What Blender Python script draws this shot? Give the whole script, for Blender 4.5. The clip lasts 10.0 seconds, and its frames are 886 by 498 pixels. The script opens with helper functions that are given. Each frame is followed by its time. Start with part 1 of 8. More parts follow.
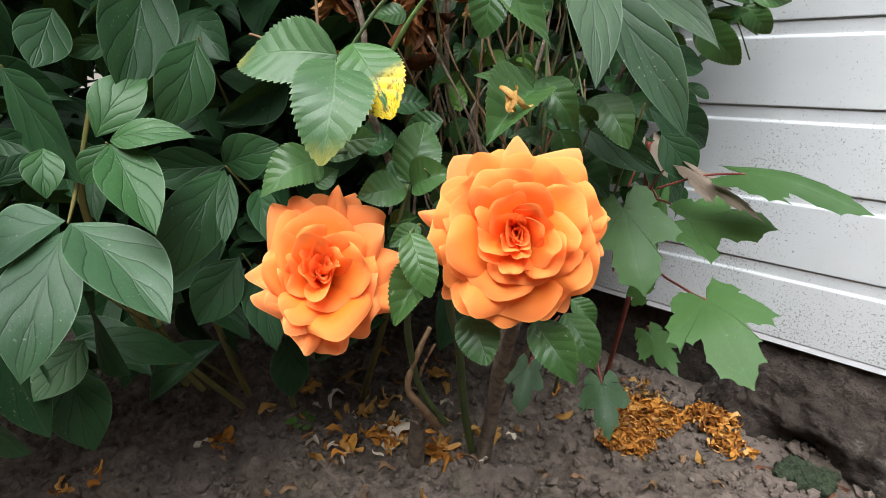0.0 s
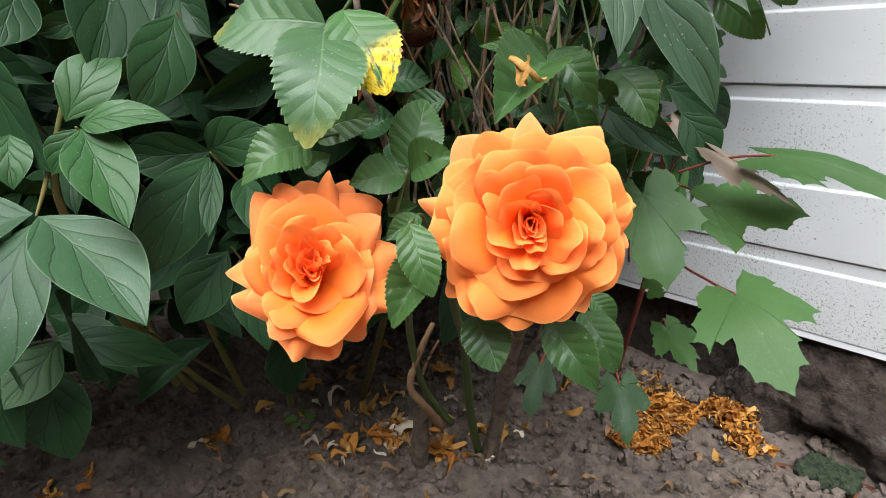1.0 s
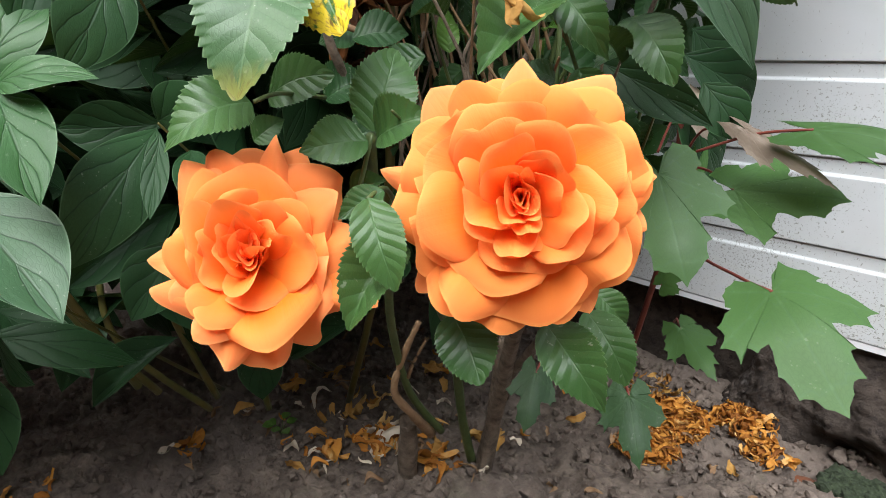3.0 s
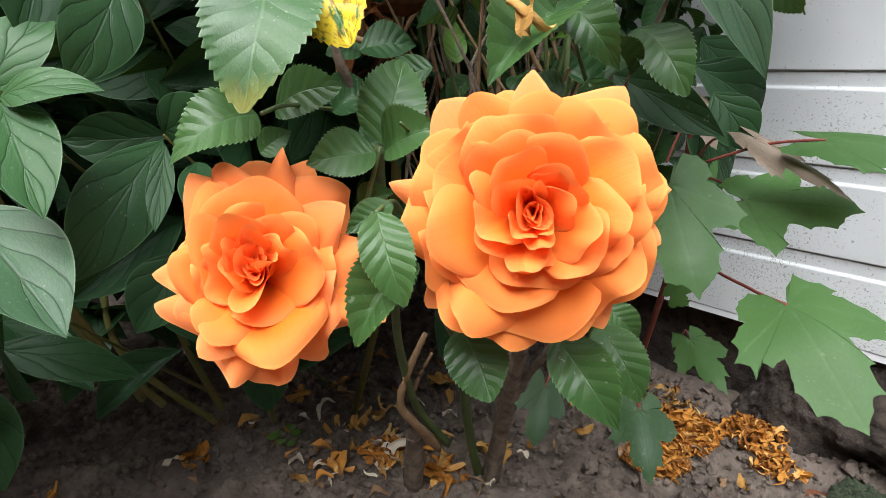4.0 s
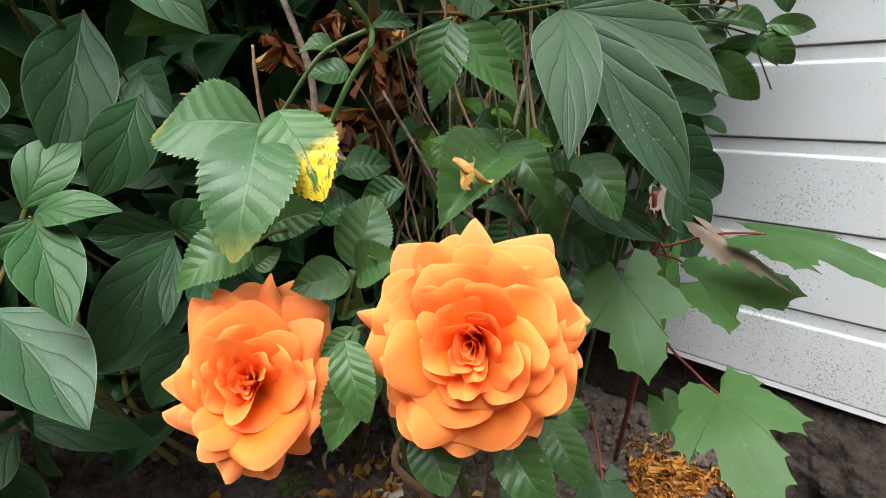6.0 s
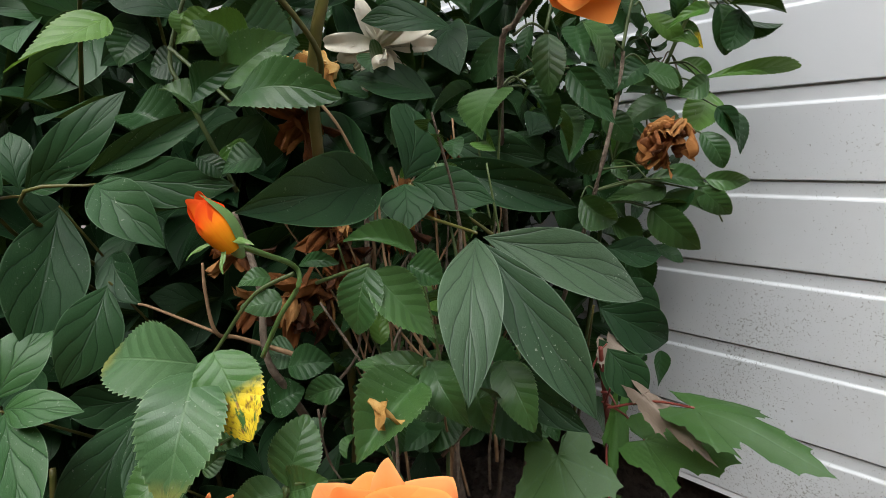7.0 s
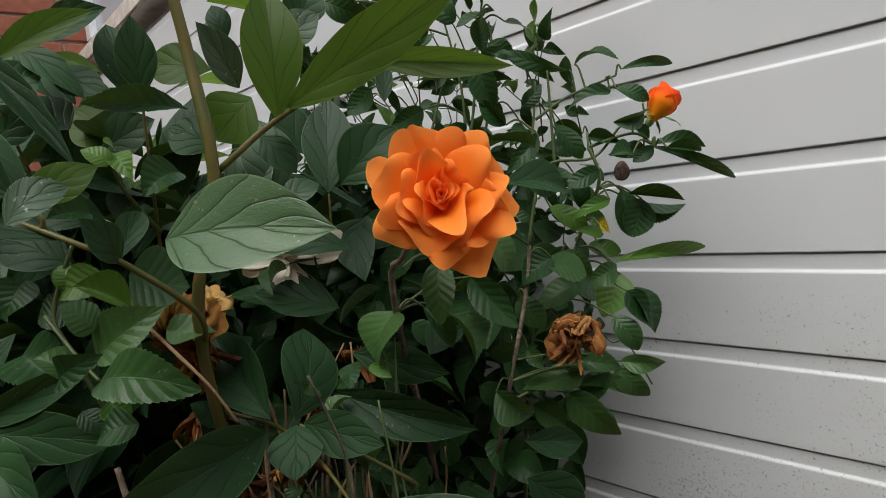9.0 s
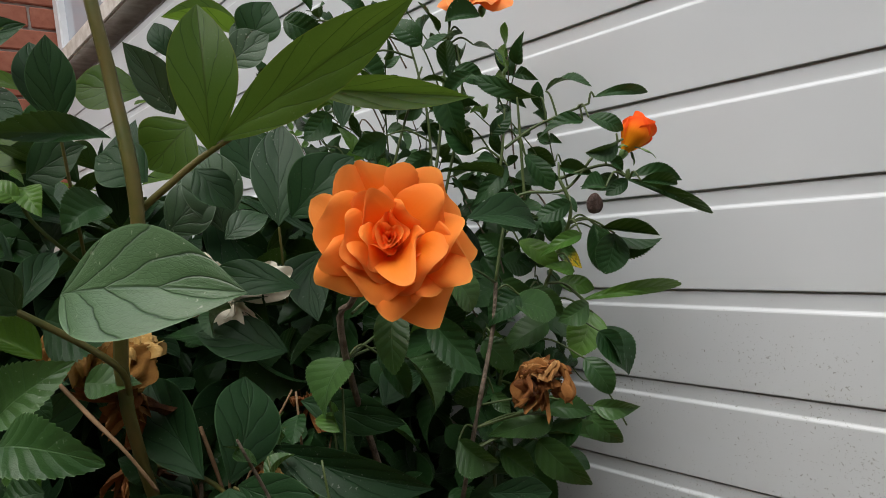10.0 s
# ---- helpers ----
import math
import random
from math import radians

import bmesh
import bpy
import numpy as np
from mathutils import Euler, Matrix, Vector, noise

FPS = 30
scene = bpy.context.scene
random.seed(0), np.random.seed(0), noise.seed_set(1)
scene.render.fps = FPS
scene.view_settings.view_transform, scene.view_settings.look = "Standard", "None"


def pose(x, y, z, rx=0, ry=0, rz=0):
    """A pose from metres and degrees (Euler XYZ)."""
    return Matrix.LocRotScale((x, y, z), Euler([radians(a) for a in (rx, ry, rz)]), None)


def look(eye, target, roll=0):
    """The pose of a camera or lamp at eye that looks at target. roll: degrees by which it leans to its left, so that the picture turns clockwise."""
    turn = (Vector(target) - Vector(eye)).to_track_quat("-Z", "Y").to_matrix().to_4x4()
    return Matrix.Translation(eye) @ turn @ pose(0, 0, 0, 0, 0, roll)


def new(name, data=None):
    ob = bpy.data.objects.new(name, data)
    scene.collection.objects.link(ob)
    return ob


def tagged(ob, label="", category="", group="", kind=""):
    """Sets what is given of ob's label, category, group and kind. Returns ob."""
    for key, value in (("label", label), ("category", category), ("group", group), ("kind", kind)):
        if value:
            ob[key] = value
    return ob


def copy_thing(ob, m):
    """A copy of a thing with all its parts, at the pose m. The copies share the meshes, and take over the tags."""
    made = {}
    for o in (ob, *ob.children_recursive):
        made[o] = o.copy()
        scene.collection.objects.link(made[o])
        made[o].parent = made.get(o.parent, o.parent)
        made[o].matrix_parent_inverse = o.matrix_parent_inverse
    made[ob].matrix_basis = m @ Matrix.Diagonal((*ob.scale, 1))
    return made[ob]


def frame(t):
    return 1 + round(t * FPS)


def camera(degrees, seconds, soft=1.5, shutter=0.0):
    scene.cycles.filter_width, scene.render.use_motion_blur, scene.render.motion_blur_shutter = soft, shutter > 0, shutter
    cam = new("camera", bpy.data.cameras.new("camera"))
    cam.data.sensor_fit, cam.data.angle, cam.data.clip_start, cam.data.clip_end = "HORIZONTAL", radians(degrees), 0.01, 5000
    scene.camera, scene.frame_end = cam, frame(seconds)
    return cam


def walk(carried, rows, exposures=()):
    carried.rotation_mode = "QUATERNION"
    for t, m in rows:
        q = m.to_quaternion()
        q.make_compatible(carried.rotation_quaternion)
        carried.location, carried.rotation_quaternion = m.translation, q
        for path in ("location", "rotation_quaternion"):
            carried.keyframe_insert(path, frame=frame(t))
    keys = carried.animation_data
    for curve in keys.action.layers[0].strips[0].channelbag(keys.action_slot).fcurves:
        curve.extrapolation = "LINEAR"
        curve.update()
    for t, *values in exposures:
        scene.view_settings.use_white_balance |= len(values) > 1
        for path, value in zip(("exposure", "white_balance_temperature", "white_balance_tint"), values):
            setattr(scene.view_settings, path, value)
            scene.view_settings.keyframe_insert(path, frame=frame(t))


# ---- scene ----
cam = camera(70.1, 10.0, soft=0.6)
PATH = [
    (0, (0.211, -0.835, 0.499), (-1.222, 0.428, -0.096), -1.5),
    (0.5, (0.197, -0.818, 0.491), (-1.236, 0.432, -0.129), -1.8),
    (1, (0.182, -0.810, 0.489), (-1.248, 0.438, -0.139), -2.1),
    (1.5, (0.169, -0.801, 0.479), (-1.264, 0.440, -0.161), -1.9),
    (2, (0.153, -0.786, 0.469), (-1.280, 0.452, -0.175), -1.8),
    (2.5, (0.148, -0.770, 0.463), (-1.287, 0.465, -0.181), -1.8),
    (3.8, (0.142, -0.757, 0.464), (-1.300, 0.481, -0.159), -1.8),
    (4, (0.141, -0.759, 0.464), (-1.309, 0.474, -0.150), -2.0),
    (4.5, (0.142, -0.760, 0.468), (-1.313, 0.471, -0.137), -2.3),
    (5, (0.143, -0.768, 0.467), (-1.318, 0.461, -0.129), -2.5),
    (5.2, (0.145, -0.769, 0.468), (-1.317, 0.458, -0.127), -2.4),
    (6.3, (0.199, -0.748, 0.544), (-1.317, 0.456, 0.042), -3.6),
    (6.5, (0.207, -0.740, 0.560), (-1.318, 0.465, 0.088), -3.9),
    (7, (0.223, -0.721, 0.612), (-1.318, 0.496, 0.231), -4.5),
    (7.5, (0.233, -0.707, 0.644), (-1.308, 0.531, 0.338), -5.1),
    (8, (0.248, -0.696, 0.670), (-1.289, 0.560, 0.431), -5.7),
    (8.5, (0.256, -0.676, 0.697), (-1.278, 0.595, 0.516), -6.2),
    (9, (0.259, -0.655, 0.714), (-1.258, 0.640, 0.565), -6.6),
    (9.5, (0.253, -0.629, 0.724), (-1.238, 0.697, 0.587), -6.4),
    (10, (0.244, -0.615, 0.728), (-1.236, 0.726, 0.619), -5.9),
]
EXPOSURES = [(0.0, 2.08, 6150, 10), (2.5, 2.14, 6150, 10), (5.2, 2.14, 6200, 10), (6.5, 1.94, 6250, 10), (7.0, 1.52, 6300, 10), (7.5, 1.3, 6380, 10), (8.0, 0.95, 6500, 10), (10.0, 0.95, 6500, 10)]
walk(cam, [(t, look(eye, target, roll)) for t, eye, target, roll in PATH], EXPOSURES)

# ---- overcast daylight ----
world = bpy.data.worlds.new("overcast_sky")
scene.world = world
world.use_nodes = True
wn = world.node_tree
sky = wn.nodes.new("ShaderNodeTexSky")
sky.sky_type = "NISHITA"
sky.sun_disc = False
sky.sun_elevation = radians(55)
sky.sun_rotation = radians(200)
sky.air_density, sky.dust_density, sky.ozone_density = 1.0, 4.0, 1.0
sat = wn.nodes.new("ShaderNodeHueSaturation")
sat.inputs["Saturation"].default_value = 0.45
wn.links.new(sky.outputs[0], sat.inputs["Color"])
wn.links.new(sat.outputs[0], wn.nodes["Background"].inputs["Color"])
wn.nodes["Background"].inputs["Strength"].default_value = 0.085

sun = new("sun", bpy.data.lights.new("sun", "SUN"))
sun.data.energy, sun.data.angle, sun.data.color = 1.3, radians(42), (1.0, 0.985, 0.96)
sun.matrix_world = look((0.85, -0.88, 1.85), (0, 0, 0))


# ---- materials ----
class Nodes:
    """A small builder for one node material."""

    def __init__(self, name):
        self.m = bpy.data.materials.new(name)
        self.m.use_nodes = True
        self.t = self.m.node_tree
        self.bsdf = self.t.nodes["Principled BSDF"]

    def node(self, kind, **inputs):
        n = self.t.nodes.new("ShaderNode" + kind)
        for k, v in inputs.items():
            self.put(n.inputs[int(k[1:]) if k[0] == "_" and k[1:].isdigit() else k.replace("_", " ")], v)
        return n

    def put(self, socket, v):
        if isinstance(v, bpy.types.NodeSocket):
            self.t.links.new(v, socket)
        else:
            socket.default_value = v

    def math(self, op, a, b=0.0, clamp=False):
        n = self.node("Math", _0=a, _1=b)
        n.operation, n.use_clamp = op, clamp
        return n.outputs[0]

    def noise(self, vec, scale, detail=3.0, rough=0.5):
        n = self.node("TexNoise", Vector=vec, Scale=scale, Detail=detail, Roughness=rough)
        return n.outputs["Fac"]

    def ramp(self, fac, stops):
        n = self.node("ValToRGB", Fac=fac)
        e = n.color_ramp.elements
        while len(e) < len(stops):
            e.new(0.5)
        for el, (p, c) in zip(e, stops):
            el.position = p
            el.color = (c, c, c, 1) if isinstance(c, (int, float)) else (*c, 1)
        return n.outputs["Color"]

    def mix(self, fac, a, b, blend="MIX"):
        n = self.t.nodes.new("ShaderNodeMix")
        n.data_type, n.blend_type = "RGBA", blend
        self.put(n.inputs[0], fac)
        self.put(n.inputs[6], (*a, 1) if isinstance(a, tuple) else a)
        self.put(n.inputs[7], (*b, 1) if isinstance(b, tuple) else b)
        return n.outputs[2]

    def value(self, lo, hi, fac):
        n = self.node("MapRange", Value=fac)
        n.inputs["To Min"].default_value, n.inputs["To Max"].default_value = lo, hi
        return n.outputs[0]

    def bump(self, height, strength=0.3, distance=0.001):
        n = self.node("Bump", Height=height, Strength=strength, Distance=distance)
        self.t.links.new(n.outputs[0], self.bsdf.inputs["Normal"])

    def finish(self, color, rough, spec=0.5, **more):
        self.put(self.bsdf.inputs["Base Color"], (*color, 1) if isinstance(color, tuple) else color)
        self.put(self.bsdf.inputs["Roughness"], rough)
        self.put(self.bsdf.inputs["Specular IOR Level"], spec)
        for k, v in more.items():
            self.put(self.bsdf.inputs[k.replace("_", " ")], v)
        return self.m

    def thin(self, color, share):
        """Lets part of the light through a thin sheet."""
        out = self.t.nodes["Material Output"]
        tr = self.node("BsdfTranslucent", Color=color)
        mx = self.node("MixShader", _0=share)
        self.t.links.new(self.bsdf.outputs[0], mx.inputs[1])
        self.t.links.new(tr.outputs[0], mx.inputs[2])
        self.t.links.new(mx.outputs[0], out.inputs["Surface"])


def place(n):
    return n.node("TexCoord").outputs["Object"]


def world_place(n):
    return n.node("NewGeometry").outputs["Position"]


def leaf_material(name, dark, light, vein, count, slope, rough, through_share, relief=0.22, groove=0.0, gloss=0.34, veined=0.28, spots=0.0, spot_from=0.45, spot_color=(0.75, 0.55, 0.03), dust=0.45):
    n = Nodes(name)
    uv = n.node("UVMap").outputs[0]
    sep = n.node("SeparateXYZ", Vector=uv)
    u, v = sep.outputs[1], sep.outputs[0]
    side = n.math("MULTIPLY", n.math("ABSOLUTE", n.math("SUBTRACT", v, 0.5)), 2.0)
    wob = n.math("MULTIPLY", n.noise(uv, 4.0, 2.0), 0.55 if groove else 0.3)
    phase = n.math("ADD", n.math("SUBTRACT", n.math("MULTIPLY", u, count), n.math("MULTIPLY", n.math("POWER", side, 0.8), slope)), wob)
    tri = n.math("ABSOLUTE", n.math("SUBTRACT", n.math("FRACT", phase), 0.5))
    rib = n.ramp(tri, [(0.0, 1.0), (0.02, 0.6), (0.05, 0.0)]) if groove else n.ramp(tri, [(0.0, 1.0), (0.03, 0.6), (0.085, 0.0)])
    mid = n.ramp(side, [(0.0, 1.0), (0.018, 0.7), (0.045, 0.0)])
    fine = n.node("TexVoronoi", Vector=uv, Scale=26.0)
    fine.feature = "DISTANCE_TO_EDGE"
    net = n.ramp(fine.outputs["Distance"], [(0.0, 0.0), (0.12, 1.0)])
    ob = n.node("ObjectInfo").outputs["Random"]
    pos = world_place(n)
    patch = n.noise(pos, 28.0, 3.0)
    tone = n.math("ADD", n.math("MULTIPLY", patch, 0.6), n.math("MULTIPLY", ob, 0.55), clamp=True)
    col = n.mix(n.ramp(tone, [(0.25, 0.0), (0.85, 1.0)]), dark, light)
    col = n.mix(n.math("MULTIPLY", n.math("SUBTRACT", 1.0, net), 0.22), col, tuple(0.5 * c for c in dark))
    if groove:
        col = n.mix(n.math("MULTIPLY", n.math("MAXIMUM", rib, mid), groove), col, tuple(0.45 * c for c in dark))
    else:
        col = n.mix(n.math("MULTIPLY", rib, 0.14), col, vein)
    col = n.mix(n.math("MULTIPLY", mid, 0.2 if groove else veined), col, vein)
    edge = n.ramp(side, [(0.955, 0.0), (0.99, 0.6)])
    col = n.mix(edge, col, vein)
    speck = n.ramp(n.noise(pos, 420.0, 2.0), [(0.66, 0.0), (0.72, 1.0)])
    speck = n.math("MULTIPLY", speck, n.ramp(n.noise(pos, 22.0, 2.0), [(0.52, 0.0), (0.62, 1.0)]))
    col = n.mix(n.math("MULTIPLY", speck, dust), col, (0.5, 0.52, 0.42))
    if spots:
        blot = n.noise(uv, 4.5, 6.0, 0.62)
        where = n.math("MULTIPLY", n.ramp(u, [(spot_from, 0.0), (spot_from + 0.17, 1.0)]), n.ramp(blot, [(0.38, 0.0), (0.45, 1.0)]))
        where = n.math("MULTIPLY", where, spots)
        tanned = n.mix(n.ramp(n.noise(uv, 11.0, 4.0), [(0.5, 0.0), (0.64, 1.0)]), spot_color, (0.22, 0.12, 0.03))
        col = n.mix(where, col, tanned)
    quilt = n.ramp(tri, [(0.0, 0.0), (0.06, 0.45), (0.2, 0.75), (0.5, 0.9)]) if groove else n.math("MULTIPLY", n.math("POWER", tri, 0.6), 1.3)
    height = n.math("SUBTRACT", n.math("ADD", quilt, n.math("MULTIPLY", net, 0.07)), n.math("MULTIPLY", mid, 0.6))
    n.bump(height, relief, 0.0012)
    rg = n.value(rough - 0.08, rough + 0.14, n.noise(pos, 60.0, 4.0))
    m = n.finish(col, rg, gloss)
    if through_share:
        glow = n.mix(0.5, light, (0.25, 0.42, 0.04))
        n.thin(n.mix(n.math("MULTIPLY", n.math("MAXIMUM", rib, mid), 0.7), glow, dark), through_share)
    return m


# Darkest peony tone; the shade inside the plant is mixed into its green.
PEONY_SHADED = leaf_material("peony_leaf_shaded", (0.0095, 0.031, 0.0105), (0.022, 0.06, 0.021), (0.08, 0.16, 0.07), 3.6, 1.9, 0.44, 0.05, 0.45, 0.75, 0.16, dust=0.2)
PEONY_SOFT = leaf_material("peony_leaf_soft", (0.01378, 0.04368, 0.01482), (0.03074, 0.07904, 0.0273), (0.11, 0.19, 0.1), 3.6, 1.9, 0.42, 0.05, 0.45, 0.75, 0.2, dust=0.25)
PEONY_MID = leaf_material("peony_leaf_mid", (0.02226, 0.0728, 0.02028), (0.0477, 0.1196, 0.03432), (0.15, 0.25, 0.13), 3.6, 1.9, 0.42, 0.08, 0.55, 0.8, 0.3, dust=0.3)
# Gloss, pale and sheen: sky sheen on the leaf is lightened into the green.
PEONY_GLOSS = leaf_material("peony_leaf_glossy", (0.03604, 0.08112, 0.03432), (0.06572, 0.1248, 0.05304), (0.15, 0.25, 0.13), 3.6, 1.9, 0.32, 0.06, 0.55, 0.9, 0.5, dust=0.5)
PEONY_PALE = leaf_material("peony_leaf_grey_sheen", (0.02438, 0.05824, 0.02574), (0.05088, 0.09152, 0.04524), (0.17, 0.24, 0.16), 3.6, 1.9, 0.42, 0.05, 0.5, 0.85, 0.3, dust=0.6)
PEONY_SHEEN = leaf_material("peony_leaf_painted_sheen", (0.024, 0.068, 0.028), (0.044, 0.102, 0.043), (0.2, 0.3, 0.18), 3.6, 1.9, 0.46, 0.06, 0.4, 0.9, 0.4, dust=0.3)
# Yellow-green copy: light from behind is in the colour, beside true translucency.
PEONY_BACKLIT = leaf_material("peony_leaf_backlit_tone", (0.03, 0.075, 0.008), (0.06, 0.12, 0.016), (0.18, 0.18, 0.03), 3.6, 1.9, 0.42, 0.42, 0.3, 0.55, 0.26, dust=0.15)
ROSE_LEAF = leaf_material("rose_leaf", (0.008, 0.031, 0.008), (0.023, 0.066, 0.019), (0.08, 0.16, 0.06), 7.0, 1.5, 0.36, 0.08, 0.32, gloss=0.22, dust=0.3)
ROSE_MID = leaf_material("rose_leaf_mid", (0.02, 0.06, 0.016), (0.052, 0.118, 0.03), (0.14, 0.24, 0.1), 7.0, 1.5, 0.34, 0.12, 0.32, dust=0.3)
ROSE_SICK = leaf_material("rose_leaf_spotted", (0.03, 0.085, 0.016), (0.06, 0.15, 0.035), (0.12, 0.22, 0.07), 7.0, 1.5, 0.36, 0.1, 0.3, spots=1.0)
ROSE_WORN = leaf_material("rose_leaf_worn", (0.04, 0.098, 0.034), (0.074, 0.15, 0.058), (0.17, 0.27, 0.12), 7.0, 1.5, 0.36, 0.1, 0.28, spots=0.6, spot_from=0.8, spot_color=(0.32, 0.3, 0.06))
ROSE_YOUNG = leaf_material("rose_leaf_young", (0.042, 0.12, 0.014), (0.085, 0.18, 0.025), (0.18, 0.28, 0.07), 7.0, 1.5, 0.36, 0.2, 0.3)
MAPLE = leaf_material("maple_leaf", (0.03, 0.08, 0.016), (0.052, 0.118, 0.03), (0.15, 0.27, 0.11), 3.0, 0.9, 0.5, 0.16, 0.07, veined=0.16, dust=0.1)
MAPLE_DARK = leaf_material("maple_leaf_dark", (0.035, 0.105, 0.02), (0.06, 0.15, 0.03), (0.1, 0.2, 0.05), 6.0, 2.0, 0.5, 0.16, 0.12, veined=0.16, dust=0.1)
# Darker copy of the maple green for low leaves, with shade in it.
MAPLE_SHADED = leaf_material("maple_leaf_shaded", (0.009, 0.034, 0.008), (0.018, 0.055, 0.013), (0.1, 0.2, 0.05), 6.0, 2.0, 0.5, 0.1, 0.12, veined=0.16, dust=0.1)
MAPLE_RED = leaf_material("maple_leaf_bronze", (0.15, 0.11, 0.08), (0.25, 0.2, 0.15), (0.22, 0.2, 0.14), 6.0, 2.0, 0.5, 0.1, 0.12, veined=0.16, dust=0.1)


def petal_material(name, heart, mid, rim, share):
    n = Nodes(name)
    uv = n.node("UVMap").outputs[0]
    sep = n.node("SeparateXYZ", Vector=uv)
    u = sep.outputs[1]
    side = n.math("MULTIPLY", n.math("ABSOLUTE", n.math("SUBTRACT", sep.outputs[0], 0.5)), 2.0)
    run = n.math("ADD", u, n.math("MULTIPLY", n.math("SUBTRACT", n.noise(uv, 3.0, 3.0), 0.5), 0.25))
    run = n.math("ADD", run, n.math("MULTIPLY", n.math("POWER", side, 3.0), 0.14))
    col = n.ramp(run, [(0.05, heart), (0.5, mid), (0.95, rim)])
    lip = n.math("MAXIMUM", n.ramp(u, [(0.95, 0.0), (0.99, 1.0)]), n.ramp(side, [(0.94, 0.0), (0.985, 1.0)]))
    col = n.mix(n.math("MULTIPLY", lip, 0.6), col, tuple(min(1.0, 1.35 * c + 0.01) for c in rim))
    stretched = n.node("Mapping", Vector=uv, Scale=(38.0, 2.0, 1.0))
    veins = n.noise(stretched.outputs[0], 1.0, 3.0)
    col = n.mix(n.math("MULTIPLY", n.ramp(veins, [(0.42, 0.0), (0.72, 1.0)]), 0.26), col, rim)
    col = n.mix(n.math("MULTIPLY", n.node("ObjectInfo").outputs["Random"], 0.22), col, rim)
    n.bump(n.math("ADD", veins, n.math("MULTIPLY", n.noise(uv, 6.0, 3.0), 2.0)), 0.2, 0.0008)
    m = n.finish(col, 0.6, 0.06)
    n.thin(n.mix(0.25, col, (1.0, 0.3, 0.02)), share)
    return m


PETAL = petal_material("orange_petal", (1.0, 0.245, 0.005), (1.0, 0.275, 0.022), (1.0, 0.31, 0.08), 0.3)
PETAL_PINK = petal_material("outer_petal", (1.0, 0.22, 0.008), (1.0, 0.27, 0.035), (1.0, 0.32, 0.105), 0.24)
PETAL_DEEP = petal_material("deep_orange_petal", (1.0, 0.24, 0.004), (1.0, 0.265, 0.014), (1.0, 0.315, 0.065), 0.34)
BUD_PETAL = petal_material("bud_petal", (1.0, 0.5, 0.015), (1.0, 0.33, 0.01), (0.92, 0.1, 0.015), 0.2)


def plain_material(name, a, b, scale, rough, bump=0.3, depth=0.001, spec=0.4):
    n = Nodes(name)
    pos = place(n)
    f = n.noise(pos, scale, 6.0, 0.6)
    col = n.mix(n.ramp(f, [(0.3, 0.0), (0.7, 1.0)]), a, b)
    col = n.mix(n.math("MULTIPLY", n.noise(pos, scale * 7, 3.0), 0.3), col, b)
    n.bump(n.noise(pos, scale * 3, 5.0, 0.65), bump, depth)
    return n.finish(col, rough, spec)


STEM_GREEN = plain_material("green_stem", (0.035, 0.065, 0.016), (0.085, 0.115, 0.034), 60, 0.45)
STEM_PEONY = plain_material("peony_stem", (0.055, 0.08, 0.014), (0.14, 0.105, 0.03), 40, 0.42)
STEM_RED = plain_material("red_stalk", (0.12, 0.02, 0.02), (0.2, 0.05, 0.03), 60, 0.45)
BARK = plain_material("rose_bark", (0.05, 0.036, 0.022), (0.24, 0.185, 0.135), 95, 0.85, 0.9, 0.003)
DRY_TWIG = plain_material("dry_twig", (0.13, 0.07, 0.032), (0.3, 0.19, 0.1), 50, 0.8, 0.5, 0.002)


def dry_material(name, stops, scale):
    """Dead petals, each one of its own shade between brown and cream, darker in their folds."""
    n = Nodes(name)
    pos = place(n)
    isle = n.node("NewGeometry").outputs["Random Per Island"]
    f = n.noise(pos, scale, 5.0, 0.6)
    tone = n.math("ADD", n.math("MULTIPLY", isle, 0.75), n.math("MULTIPLY", f, 0.4))
    col = n.ramp(tone, stops)
    n.bump(n.noise(pos, scale * 4, 5.0, 0.65), 0.6, 0.002)
    m = n.finish(col, 0.75, 0.3)
    n.thin(col, 0.15)
    return m


DRY_PETAL = dry_material("dry_petal", [(0.15, (0.12, 0.04, 0.01)), (0.42, (0.4, 0.15, 0.02)), (0.82, (0.62, 0.29, 0.05)), (1.0, (0.72, 0.46, 0.18))], 90)
DRY_RUST = dry_material("rusty_petal", [(0.2, (0.06, 0.022, 0.009)), (0.45, (0.22, 0.075, 0.018)), (0.75, (0.34, 0.14, 0.035)), (1.0, (0.48, 0.27, 0.1))], 160)
DRY_BROWN = dry_material("withered_petal", [(0.15, (0.14, 0.05, 0.012)), (0.45, (0.36, 0.17, 0.035)), (0.75, (0.52, 0.3, 0.08)), (1.0, (0.68, 0.48, 0.2))], 160)
DRY_CREAM = plain_material("faded_petal", (0.7, 0.64, 0.48), (0.9, 0.86, 0.72), 60, 0.7, 0.4, 0.001)
SEPAL = plain_material("sepal_green", (0.07, 0.15, 0.03), (0.14, 0.24, 0.07), 80, 0.45)
DARK_BUD = plain_material("shrivelled_bud", (0.05, 0.03, 0.025), (0.16, 0.1, 0.08), 110, 0.7, 0.8, 0.002)
PALE_BIT = plain_material("pale_bit", (0.5, 0.42, 0.3), (0.65, 0.58, 0.46), 90, 0.8)
PEBBLE = plain_material("pebble", (0.13, 0.1, 0.08), (0.24, 0.2, 0.17), 60, 0.85, 0.6, 0.002)
